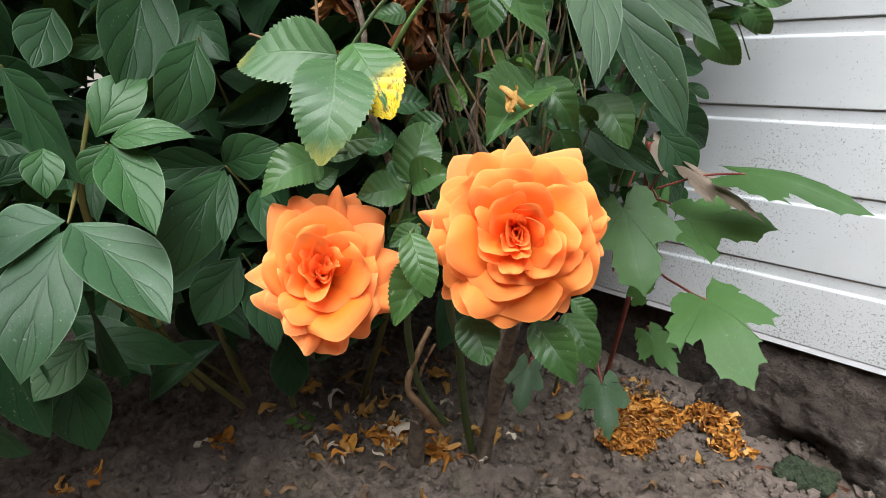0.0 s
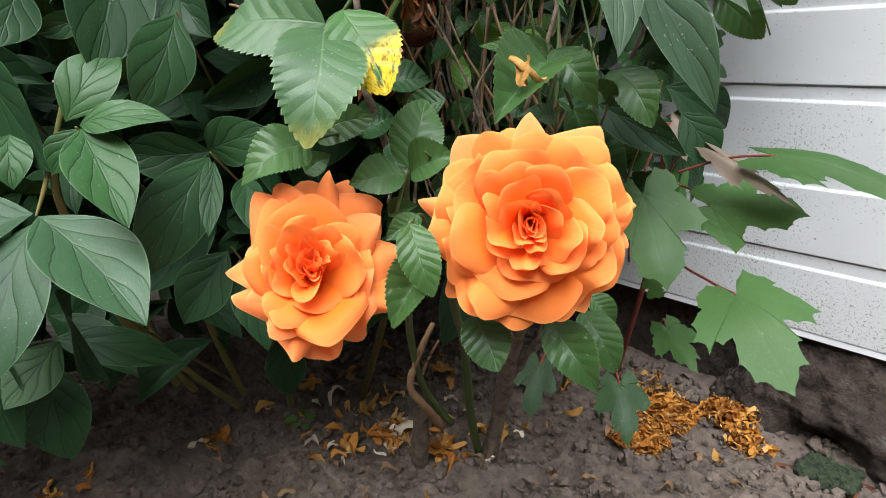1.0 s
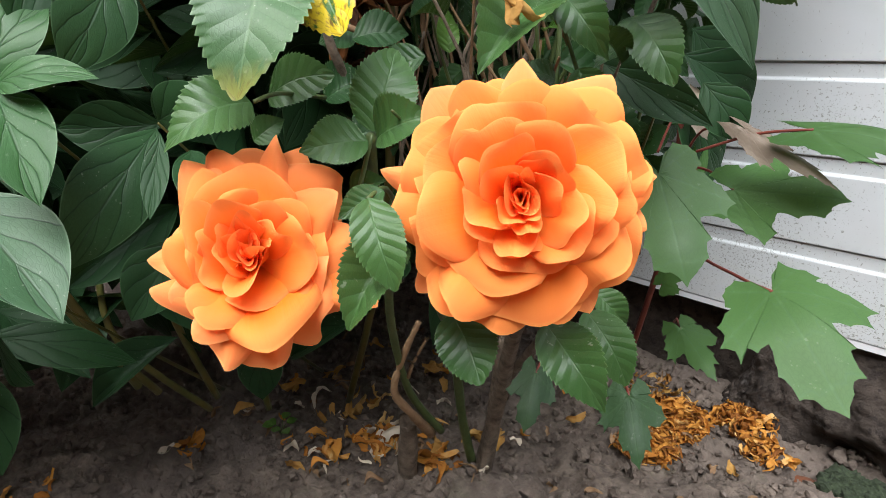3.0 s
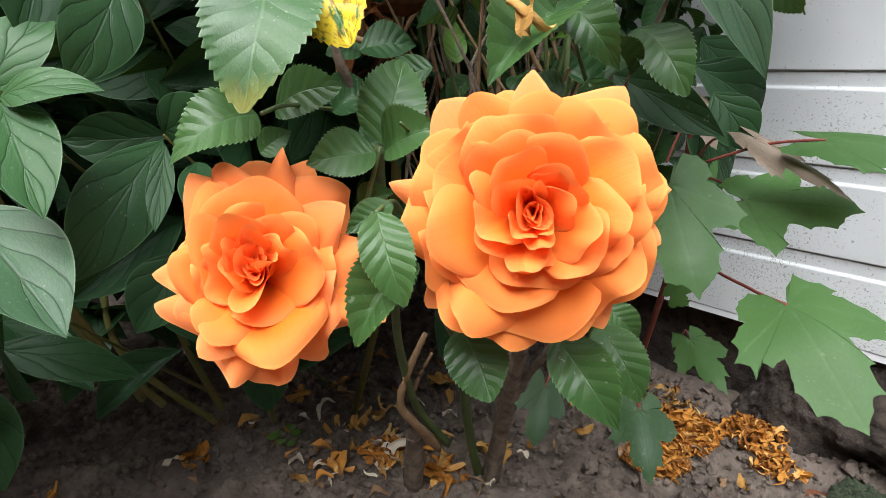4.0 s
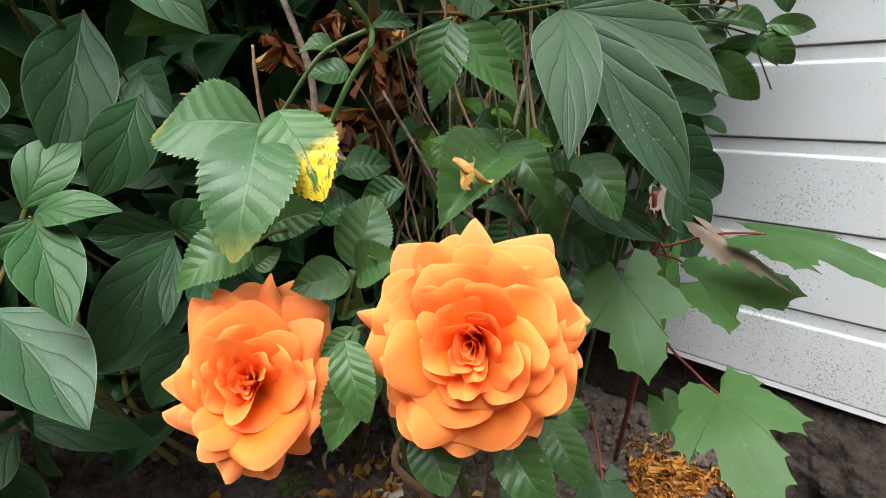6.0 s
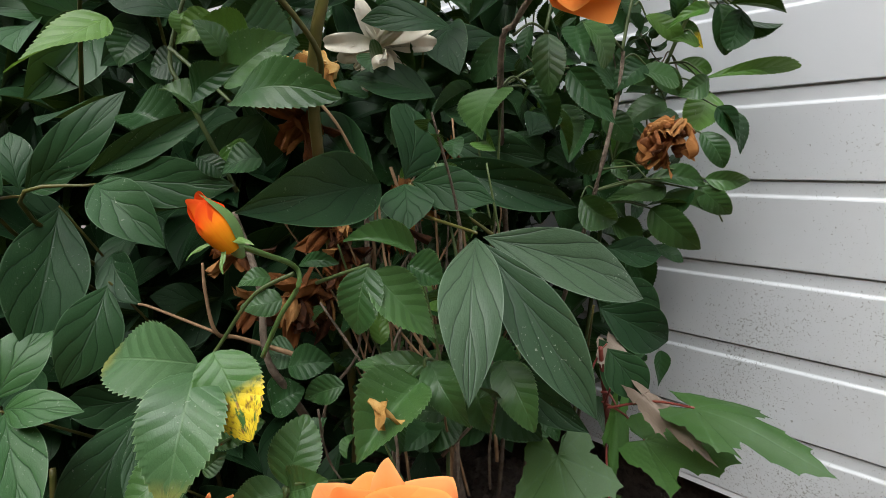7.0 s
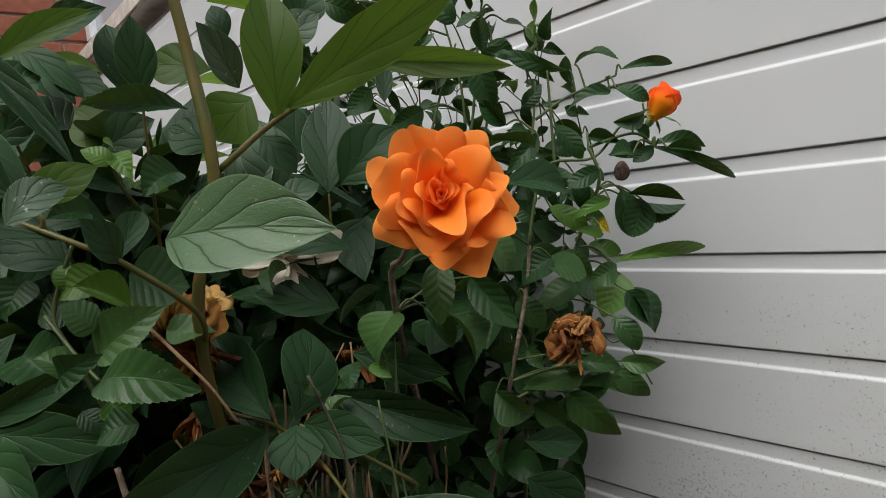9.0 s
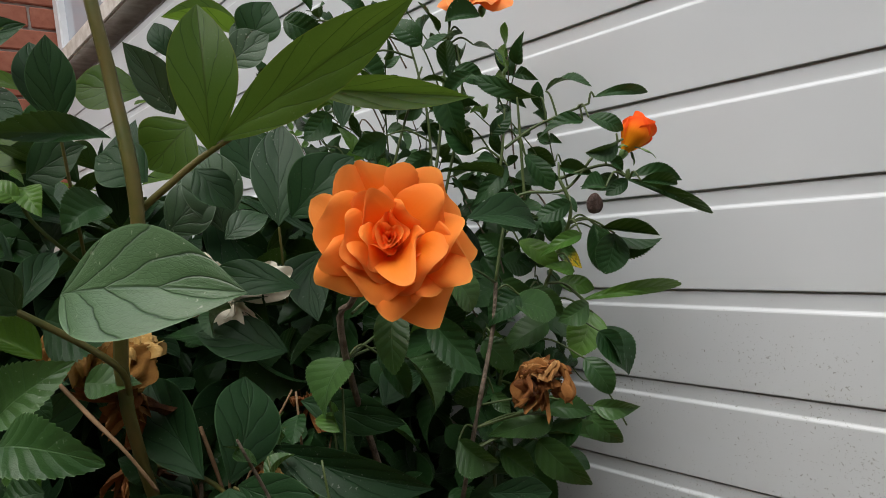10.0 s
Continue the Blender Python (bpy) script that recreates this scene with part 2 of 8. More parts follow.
MOSS = plain_material("moss", (0.012, 0.02, 0.01), (0.06, 0.08, 0.04), 160, 0.95, 1.0, 0.004)
FRAME_WHITE = plain_material("white_frame", (0.72, 0.73, 0.74), (0.78, 0.79, 0.8), 12, 0.35, 0.05)
SILL_DIRTY = plain_material("weathered_sill", (0.4, 0.34, 0.27), (0.76, 0.73, 0.67), 22, 0.6)
BRICK = plain_material("red_brick", (0.24, 0.07, 0.04), (0.36, 0.13, 0.08), 30, 0.85, 0.5, 0.003)
MORTAR = plain_material("mortar", (0.42, 0.37, 0.32), (0.52, 0.47, 0.42), 40, 0.9, 0.5, 0.003)
OLD_BRICK = plain_material("broken_brick", (0.05, 0.022, 0.012), (0.19, 0.065, 0.026), 40, 0.9, 0.7, 0.004)


def soil_material():
    n = Nodes("garden_soil")
    pos = world_place(n)
    big = n.noise(pos, 5.0, 4.0)
    mid = n.noise(pos, 45.0, 6.0, 0.65)
    fine = n.noise(pos, 260.0, 4.0, 0.7)
    col = n.mix(n.ramp(mid, [(0.3, 0.0), (0.7, 1.0)]), (0.062, 0.047, 0.037), (0.27, 0.215, 0.172))
    col = n.mix(n.ramp(big, [(0.45, 0.0), (0.65, 0.5)]), col, (0.21, 0.17, 0.145))
    # Random darker brown patches over the whole bed.
    dark_patch = n.ramp(n.noise(pos, 11.0, 5.0, 0.6), [(0.42, 0.0), (0.6, 1.0)])
    col = n.mix(n.math("MULTIPLY", dark_patch, 0.28), col, (0.045, 0.034, 0.026))
    algae = n.ramp(n.noise(pos, 17.0, 4.0, 0.65), [(0.58, 0.0), (0.7, 1.0)])
    col = n.mix(n.math("MULTIPLY", algae, 0.35), col, (0.06, 0.075, 0.028))
    isle = n.node("NewGeometry").outputs["Random Per Island"]
    col = n.mix(n.math("MULTIPLY", isle, 0.22), col, (0.24, 0.19, 0.15))
    grit = n.ramp(fine, [(0.66, 0.0), (0.74, 1.0)])
    col = n.mix(n.math("MULTIPLY", grit, 0.4), col, (0.2, 0.16, 0.12))
    h = n.math("ADD", n.math("MULTIPLY", mid, 1.0), n.math("MULTIPLY", fine, 0.35))
    n.bump(h, 1.0, 0.01)
    return n.finish(col, 0.9, 0.25)


SOIL = soil_material()


def cement_material():
    """Old brown-grey cement haunching with a crusty face."""
    n = Nodes("old_cement")
    pos = world_place(n)
    mid = n.noise(pos, 30.0, 7.0, 0.65)
    col = n.mix(n.ramp(mid, [(0.3, 0.0), (0.7, 1.0)]), (0.034, 0.026, 0.02), (0.1, 0.078, 0.063))
    pale = n.ramp(n.noise(pos, 18.0, 5.0, 0.7), [(0.6, 0.0), (0.7, 1.0)])
    col = n.mix(n.math("MULTIPLY", pale, 0.4), col, (0.34, 0.32, 0.3))
    pit = n.ramp(n.noise(pos, 95.0, 4.0, 0.6), [(0.36, 1.0), (0.46, 0.0)])
    col = n.mix(n.math("MULTIPLY", pit, 0.7), col, (0.018, 0.014, 0.012))
    n.bump(n.noise(pos, 70.0, 7.0, 0.7), 1.0, 0.016)
    return n.finish(col, 0.88, 0.25)


CEMENT = cement_material()


def siding_material():
    n = Nodes("white_cladding")
    pos = world_place(n)
    sep = n.node("SeparateXYZ", Vector=pos)
    x, z = sep.outputs[0], sep.outputs[2]
    low = n.ramp(n.math("MULTIPLY", z, 1.0), [(0.1, 1.0), (0.24, 0.66), (0.52, 0.46), (0.64, 0.0)])
    strip = n.node("Mapping", Vector=pos, Scale=(1.0, 1.0, 1.0))
    worm = n.node("TexNoise", Vector=strip.outputs[0], Scale=330.0, Detail=2.0, Roughness=0.6, Distortion=0.7)
    a = worm.outputs["Fac"]
    b = n.noise(strip.outputs[0], 430.0, 2.0, 0.6)
    cover = n.noise(pos, 6.0, 3.0)
    level = n.math("ADD", n.math("MULTIPLY", low, 0.17), n.math("MULTIPLY", n.ramp(cover, [(0.34, 0.0), (0.62, 1.0)]), 0.13))
    speck_a = n.ramp(n.math("ADD", a, level), [(0.805, 0.0), (0.855, 1.0)])
    speck_b = n.ramp(n.math("ADD", b, level), [(0.845, 0.0), (0.895, 1.0)])
    speck = n.math("MAXIMUM", speck_a, speck_b)
    film = n.math("MULTIPLY", n.math("MULTIPLY", low, n.noise(pos, 30.0, 5.0)), 0.42)
    col = n.mix(n.ramp(n.noise(pos, 3.0, 3.0), [(0.3, 0.0), (0.7, 1.0)]), (0.575, 0.605, 0.615), (0.635, 0.665, 0.675))
    col = n.mix(film, col, (0.42, 0.42, 0.36))
    col = n.mix(n.math("MULTIPLY", speck, n.math("MULTIPLY", n.ramp(low, [(0.0, 0.0), (0.25, 1.0)]), 0.62)), col, (0.13, 0.135, 0.095))
    n.bump(n.noise(pos, 500.0, 2.0), 0.04, 0.0005)
    return n.finish(col, n.value(0.38, 0.55, n.noise(pos, 12.0, 4.0)), 0.4)


SIDING = siding_material()
GAP = plain_material("dusty_gap", (0.14, 0.135, 0.125), (0.28, 0.27, 0.25), 60, 0.9)
# Pale blue base colour stands in for reflected sky in the opaque pane.
glass = Nodes("window_glass")
GLASS = glass.finish((0.45, 0.5, 0.55), 0.06, 0.8, Metallic=0.0)


# ---- builders ----
def mesh_from(name, verts, faces, uvs=None, smooth=True):
    me = bpy.data.meshes.new(name)
    me.from_pydata([tuple(map(float, v)) for v in verts], [], faces)
    if uvs is not None:
        layer = me.uv_layers.new(name="UVMap")
        loops = np.zeros(len(me.loops), dtype=np.int32)
        me.loops.foreach_get("vertex_index", loops)
        layer.data.foreach_set("uv", np.asarray(uvs, dtype=np.float32)[loops].ravel())
    if smooth:
        me.polygons.foreach_set("use_smooth", [True] * len(me.polygons))
    me.update()
    return me


def part(name, me, material, parent, label=""):
    """Links a mesh (or a bmesh) as one object under a thing or a part."""
    if isinstance(me, bmesh.types.BMesh):
        data = bpy.data.meshes.new(name)
        me.to_mesh(data)
        me.free()
        me = data
    ob = new(name, me)
    if material and not me.materials:
        me.materials.append(material)
    attach(ob, parent)
    if label:
        ob["label"] = label
    return ob


def attach(ob, parent):
    """Makes ob a part of parent and leaves it where it is in the world, for parents that stand unturned."""
    ob.parent = parent
    if parent.type == "EMPTY":
        ob.matrix_parent_inverse = Matrix.Translation(-parent.location)


def thing(name, label, category, base=(0, 0, 0), group="", kind=""):
    ob = new(name)
    ob.empty_display_size = 0.02
    ob.location = base
    return tagged(ob, label, category, group, kind)


def frame_of(base, tip, normal, width):
    """The matrix that lays a unit leaf from base to tip, facing normal."""
    b, t, n = Vector(base), Vector(tip), Vector(normal)
    y = t - b
    length = y.length
    y.normalize()
    x = y.cross(n)
    if x.length < 1e-4:
        x = y.cross(Vector((0.3, 0.5, 0.8)))
    x.normalize()
    z = x.cross(y)
    m = Matrix((x * width, y * length, z * length)).transposed().to_4x4()
    m.translation = b
    return m


def grid_mesh(name, pos, nu, nv):
    """A sheet over u (base to tip) and v (side to side); pos(u, v) gives its points."""
    verts, uvs, faces = [], [], []
    for i in range(nu + 1):
        for j in range(nv + 1):
            u, v = i / nu, j / nv
            verts.append(pos(u, v))
            uvs.append((v, u))
    for i in range(nu):
        for j in range(nv):
            a = i * (nv + 1) + j
            faces.append((a, a + 1, a + nv + 2, a + nv + 1))
    return mesh_from(name, verts, faces, uvs)


def blade(kind, seed, fine=False):
    """A unit leaf blade along +Y, one long and one wide, facing +Z."""
    r = random.Random(seed)
    arch, fold, twist = r.uniform(-0.02, 0.2), (0.04, 0.09, 0.06, 0.12, 0.05, 0.1, 0.24, 0.3, 0.18)[(seed // 11) % 9] * (1.3 if kind == "rose" else 1.0), r.uniform(-0.7, 0.7) * (1.2 if kind == "rose" else 1.0)
    wave, ph = r.uniform(0.006, 0.012) * (0.3 if kind == "rose" else 0.16), r.uniform(0, 6.28)
    sway = r.uniform(-0.05, 0.05)
    toothed = kind == "rose"
    p, q = (((0.55, 0.8) if (seed // 11) % 2 == 0 else (0.62, 1.1)) if toothed else (1.05, 1.08))
    top = p / (p + q)
    norm_w = top ** p * (1 - top) ** q
    ribs, slope = (7.0, 1.5) if toothed else (3.6, 1.9)
    teeth = 19.0 if fine else 15.0

    def pos(u, v):
        s = 2 * v - 1
        w = 0.5 * (max(u, 1e-6) ** p) * (max(1 - u, 1e-6) ** q) / norm_w
        y = u
        if toothed:
            saw = (u * teeth) % 1.0
            edge = max(0.0, abs(s) - 0.7) / 0.3
            w *= 1 + edge * (0.1 * saw - 0.05)
            y += edge * 0.02 * saw
        if u > 0.995:
            w = 0.0
        x = s * w
        a = abs(s)
        ripple = wave * math.cos(6.283 * (u * ribs - a * slope)) * min(1, a * 3) * math.sin(math.pi * u)
        z = arch * 4 * u * (1 - u) + fold * a ** 1.3 * w * 2 - 0.05 * a * a * w
        z += ripple + 0.6 * wave * math.sin(7 * u + ph + 2 * s) * a
        z += twist * x * (u - 0.3)
        return (x + sway * math.sin(math.pi * u), y, z)

    return grid_mesh(kind + "_blade", pos, (76 if toothed else 44) if fine else (45 if toothed else 26), 14 if fine else 8)


BLADES = {k: [blade(k, 11 * i + len(k)) for i in range(9)] for k in ("peony", "rose")}
FINE_BLADES = {k: [blade(k, 11 * i + len(k), True) for i in range(9)] for k in ("peony", "rose")}


def with_material(kind, index, material):
    """The shared blade mesh of that kind in that material."""
    key = (kind, index, material.name)
    if key not in MADE:
        MADE[key] = FINE_BLADES[kind][index].copy()
        MADE[key].materials.append(material)
    return MADE[key]


MADE = {}
leaf_count = [0]


def leaflet(parent, kind, material, base, tip, width, normal, name="leaflet", label="", shape=None):
    leaf_count[0] += 1
    me = with_material(kind, shape if shape is not None else leaf_count[0] % (8 if kind == "rose" else 6), material)
    ob = new(name, me)
    attach(ob, parent)
    ob.matrix_basis = frame_of(base, tip, normal, width)
    if label:
        ob["label"] = label
    return ob


def maple_blade(seed):
    """A five-lobed toothed leaf; its stalk joins at the origin, its middle lobe runs along +Y."""
    r = random.Random(seed)
    half = [(0.0, 1.0), (0.12, 0.86), (0.16, 0.78), (0.25, 0.74), (0.28, 0.65), (0.31, 0.58), (0.28, 0.5), (0.26, 0.4), (0.37, 0.42),
            (0.46, 0.41), (0.53, 0.45), (0.58, 0.4), (0.66, 0.34), (0.58, 0.24), (0.56, 0.16), (0.49, 0.1), (0.45, 0.05),
            (0.37, 0.0), (0.43, -0.03), (0.4, -0.14), (0.32, -0.2), (0.22, -0.27), (0.09, -0.17), (0.006, -0.012)]
    jit = [(1 + r.uniform(-0.07, 0.07), r.uniform(-0.015, 0.015)) for _ in range(2 * len(half))]
    rim = []
    for sgn, pts in ((-1, half[::-1]), (1, half[1:])):
        for k, (x, y) in enumerate(pts):
            m, d = jit[k + (len(half) if sgn > 0 else 0)]
            rim.append((sgn * x * m, y * m + d * (x > 0.02)))
    fine = []
    for (x0, y0), (x1, y1) in zip(rim, rim[1:]):
        nx, ny = y1 - y0, x0 - x1
        for f, bow in ((0.0, 0.0), (0.3, -0.05), (0.62, -0.08), (0.82, -0.03)):
            fine.append((x0 + (x1 - x0) * f - nx * bow, y0 + (y1 - y0) * f - ny * bow))
    fine.append(rim[-1])
    count, rings = len(fine), 9
    axes = [math.radians(c) for c in (0, 63, -63, 118, -118)]
    verts, uvs, faces = [(0, 0, 0)], [(0.5, 0.0)], []
    for k in range(1, rings + 1):
        f = k / rings
        for x, y in fine:
            a, rr = math.atan2(x, y), math.hypot(x, y) * f
            near = min(abs(a - c) for c in axes)
            groove = rr * math.sin(min(near, 0.9))
            z = 0.02 * groove - 0.16 * rr * rr + 0.02 * math.sin(7 * x * f + seed) + 0.02 * math.sin(6 * y * f + 2 * seed)
            verts.append((x * f, y * f, z))
            uvs.append((0.5 + 0.5 * min(1.0, groove / 0.42), f))
    for i in range(count - 1):
        faces.append((0, 2 + i, 1 + i))
        for k in range(rings - 1):
            p, q = 1 + k * count + i, 1 + (k + 1) * count + i
            faces.append((p, p + 1, q + 1, q))
    return mesh_from("maple_blade", verts, faces, uvs)


MAPLES = [maple_blade(s) for s in (3, 8, 14)]


def maple_leaf(parent, material, base, tip, width, normal):
    leaf_count[0] += 1
    key = ("maple", leaf_count[0] % 3, material.name)
    if key not in MADE:
        MADE[key] = MAPLES[leaf_count[0] % 3].copy()
        MADE[key].materials.append(material)
    ob = new("blade", MADE[key])
    attach(ob, parent)
    ob.matrix_basis = frame_of(base, tip, normal, width / 1.45)
    return ob


def smooth_line(points, steps=6):
    p = [Vector(q) for q in points]
    if len(p) == 2:
        return [p[0].lerp(p[1], i / steps) for i in range(steps + 1)]
    out = []
    for i in range(len(p) - 1):
        a, b, c, d = p[max(i - 1, 0)], p[i], p[i + 1], p[min(i + 2, len(p) - 1)]
        for k in range(steps):
            t = k / steps
            out.append(0.5 * ((2 * b) + (c - a) * t + (2 * a - 5 * b + 4 * c - d) * t * t + (3 * b - a - 3 * c + d) * t ** 3))
    out.append(p[-1])
    return out


def tube(points, r0, r1, sides=8, steps=6, knots=0.0, seed=0):
    """A tapered stem along the points, as (verts, faces)."""
    r = random.Random(seed)
    line = smooth_line(points, steps)
    verts, faces = [], []
    up = Vector((0.31, 0.2, 0.93))
    for i, p in enumerate(line):
        d = (line[min(i + 1, len(line) - 1)] - line[max(i - 1, 0)]).normalized()
        x = d.cross(up)
        if x.length < 0.1:
            x = d.cross(Vector((1, 0, 0)))
        x.normalize()
        y = d.cross(x)
        rad = r0 + (r1 - r0) * i / (len(line) - 1)
        rad *= 1 + knots * r.uniform(-1, 1)
        for k in range(sides):
            a = 6.2832 * k / sides
            verts.append(p + (x * math.cos(a) + y * math.sin(a)) * rad)
    n = len(line)
    for i in range(n - 1):
        for k in range(sides):
            a, b = i * sides + k, i * sides + (k + 1) % sides
            faces.append((a, b, b + sides, a + sides))
    faces.append(tuple(range(sides))[::-1])
    faces.append(tuple(range((n - 1) * sides, n * sides)))
    return verts, faces


def stalk(parent, points, r0, r1, material, name="leaf_stalk", label="", knots=0.0):
    v, f = tube(points, r0, r1, knots=knots, seed=len(points))
    return part(name, mesh_from(name, v, f), material, parent, label)


# ---- flowers ----
def petal_mesh(length, width, lean, curve, cup, point, curl, seed, belly=0.5):
    """A petal whose base is at the origin; +Z is the flower's axis and +Y points outwards.
    lean: degrees from the axis at the base; curve: degrees by which it opens further; curl: how far the rim rolls back."""
    r = random.Random(seed)
    wob, ph, skew = r.uniform(0.04, 0.1) * (1.8 - 1.6 * belly), r.uniform(0, 6.28), r.uniform(-0.12, 0.12)
    notch = r.uniform(0.0, 0.05) * (1 - point)
    fold = 0.36 * max(0.0, point - 0.08) * r.uniform(0.6, 1.2)
    nu, nv = 16, 16

    def angle(t):
        return math.radians(lean + curve * t + curl * max(0, t - 0.7) / 0.3)

    spine = [(0.0, 0.0)]
    for i in range(nu):
        a = angle((i + 0.5) / nu)
        spine.append((spine[-1][0] + math.sin(a) * length / nu, spine[-1][1] + math.cos(a) * length / nu))

    def along(t):
        k = min(max(t, 0.0), 1.0) * nu
        i = min(int(k), nu - 1)
        (y0, z0), (y1, z1) = spine[i], spine[i + 1]
        return y0 + (y1 - y0) * (k - i), z0 + (z1 - z0) * (k - i)

    def pos(u, v):
        s = 2 * v - 1
        # the rim falls back towards the sides, so that the outline is round or pointed
        side = abs(s)
        back = (1 - point) * 0.55 * (1 - math.sqrt(max(0.0, 1 - side ** 2.3))) + point * 0.46 * side ** 1.12 + notch * max(0, 1 - 3 * side)
        t = u * (1 - back * u)
        w = 0.5 * width * (0.26 + 0.74 * math.sin(min(1.0, t / 0.62) * 1.5708)) * (1 - 0.12 * max(0, t - 0.6) / 0.4)
        y, z = along(t)
        a = angle(t)
        ny, nz = -math.cos(a), math.sin(a)
        lift = cup * width * s * s * (0.3 + 0.7 * math.sin(math.pi * min(1, t)))
        lift -= point * 0.3 * width * side ** 3 * max(0, t - 0.4)
        lift -= 0.2 * width * max(0.0, (side - 0.5) / 0.5) ** 2 * t * t
        lift += 0.16 * length * math.sin(math.pi * min(1.0, t)) * (1 - 0.5 * s * s) * belly
        lift += wob * width * math.sin(4.2 * s + ph) * t * t
        lift += 0.35 * wob * width * math.sin(10.0 * s + 2.3 * ph) * t ** 5
        # the rim folds back along both sides, which leaves a pointed tip
        over = max(0.0, side - 0.52) / 0.48 * min(1.0, max(0.0, (t - 0.3) / 0.35))
        lift -= fold * width * over ** 1.25
        w *= 1 - fold * 0.4 * over
        return (s * w + skew * width * t * t, y + ny * lift, z + nz * lift)

    return grid_mesh("petal", pos, nu, nv)


def bloom_frame(center, axis, spin=0.0):
    z = Vector(axis).normalized()
    y = Vector((0, 0, 1)) - z * z.z
    y.normalize()
    x = y.cross(z)
    m = Matrix((x, y, z)).transposed().to_4x4()
    m.translation = Vector(center)
    return m @ pose(0, 0, 0, 0, 0, spin)


def petals(bloom, rows, lean, curve, cup, point, curl, material, height=0.0, foot=0.0, seed=0, belly=0.5, loose=1.0):
    """A whorl: rows of (azimuth seen from the front, length, width); 90 is up, 0 to the right."""
    r = random.Random(seed)
    for k, (az, length, width) in enumerate(rows):
        me = petal_mesh(length, width, lean + loose * r.uniform(-13, 11), curve + loose * r.uniform(-12, 14), cup * r.uniform(0.6, 1.3), point * r.uniform(0.6, 1.2), curl + loose * r.uniform(-6, 12), seed * 31 + k, belly)
        me.materials.append(material)
        ob = new("petal", me)
        ob.parent = bloom
        ob.matrix_basis = pose(0, 0, 0, 0, 0, az - 90) @ Matrix.Translation((loose * r.uniform(-0.003, 0.003), foot + loose * r.uniform(-0.002, 0.002), height + r.uniform(-0.0015, 0.0015))) @ pose(0, 0, 0, 0, loose * r.uniform(-1, 1) * (20 if belly < 0.2 else 9), 0)


def cup_petal(reach, width, rim, low, tip, roll, ruffle, seed):
    """A petal on a bowl round the flower's axis (+Z), its rim in the middle at (0, reach, rim).
    low: how deep the bowl sinks before it rises; tip: 0 round to 1 pointed; roll: how far the lip turns back."""
    r = random.Random(seed)
    y0, z0 = 0.0022, -0.013
    yc, zc = reach * (0.5 + 0.25 * min(low, 1.0)), rim - 0.003 - 0.011 * low
    ph, lean, notch = r.uniform(0, 6.28), r.uniform(-0.1, 0.1), r.uniform(0.0, 0.06) * (1 - tip)
    wob = ruffle * r.uniform(0.012, 0.03)
    nu, nv = 18, 18

    def pos(u, v):
        s = 2 * v - 1
        side = abs(s)
        round_back = 0.5 * (1 - math.sqrt(max(0.0, 1 - side ** 2.3))) + notch * max(0.0, 1 - 3.5 * side)
        back = (1 - tip) * round_back + tip * 0.5 * side ** 1.1
        t = u * (1 - back * u)
        y = 2 * t * (1 - t) * yc + t * t * reach + (1 - t) ** 2 * y0
        z = 2 * t * (1 - t) * zc + t * t * rim + (1 - t) ** 2 * z0
        w = 0.5 * width * (0.35 + 0.65 * math.sin(min(1.0, t / 0.72) * 1.5708)) * (1 - 0.18 * tip * max(0.0, t - 0.6) / 0.4)
        lip = max(0.0, (u - 0.72) / 0.28) ** 2 * roll
        hem = max(0.0, (side - 0.55) / 0.45) ** 2 * min(1.0, t * 1.4) * roll
        z -= 0.10 * reach * lip + 0.11 * width * hem * (0.5 + tip)
        z += 0.09 * width * (1 - s * s) * math.sin(math.pi * min(1.0, t * 0.9)) * (0.5 + 0.5 * (1 - tip))
        z += wob * width * 2.2 * math.sin(3.4 * s + ph) * t * t + 0.3 * wob * width * math.sin(9.0 * s + 2.3 * ph + 3 * t) * t ** 3
        y += wob * width * math.sin(4.6 * s + 1.7 * ph) * t * t
        x = s * w + lean * width * t * t
        a = 0.8 * x / max(y, 0.55 * reach)
        flat = 0.25
        return (flat * x + (1 - flat) * y * math.sin(a) * 1.15, y * (flat + (1 - flat) * math.cos(a)), z)

    return grid_mesh("petal", pos, nu, nv)


def whorl(bloom, rows, rim, material, low, tip, roll, ruffle=1.0, loose=0.5, seed=0):
    """Petals of one layer: rows of (azimuth seen from the front, reach, width)."""
    r = random.Random(seed)
    for k, (az, reach, width) in enumerate(rows):
        lift = loose * r.uniform(-0.003, 0.003)
        me = cup_petal(reach, width, rim + lift, low, tip * r.uniform(0.8, 1.1), roll * r.uniform(0.6, 1.4), ruffle * (0.7 + loose), seed * 37 + k)
        me.materials.append(material)
        ob = new("petal", me)
        ob.parent = bloom
        ob.matrix_basis = pose(0, 0, 0, 0, 0, az - 90) @ pose(0, 0, 0, loose * r.uniform(-7, 4), 5 + loose * r.uniform(-16, 16), 0)


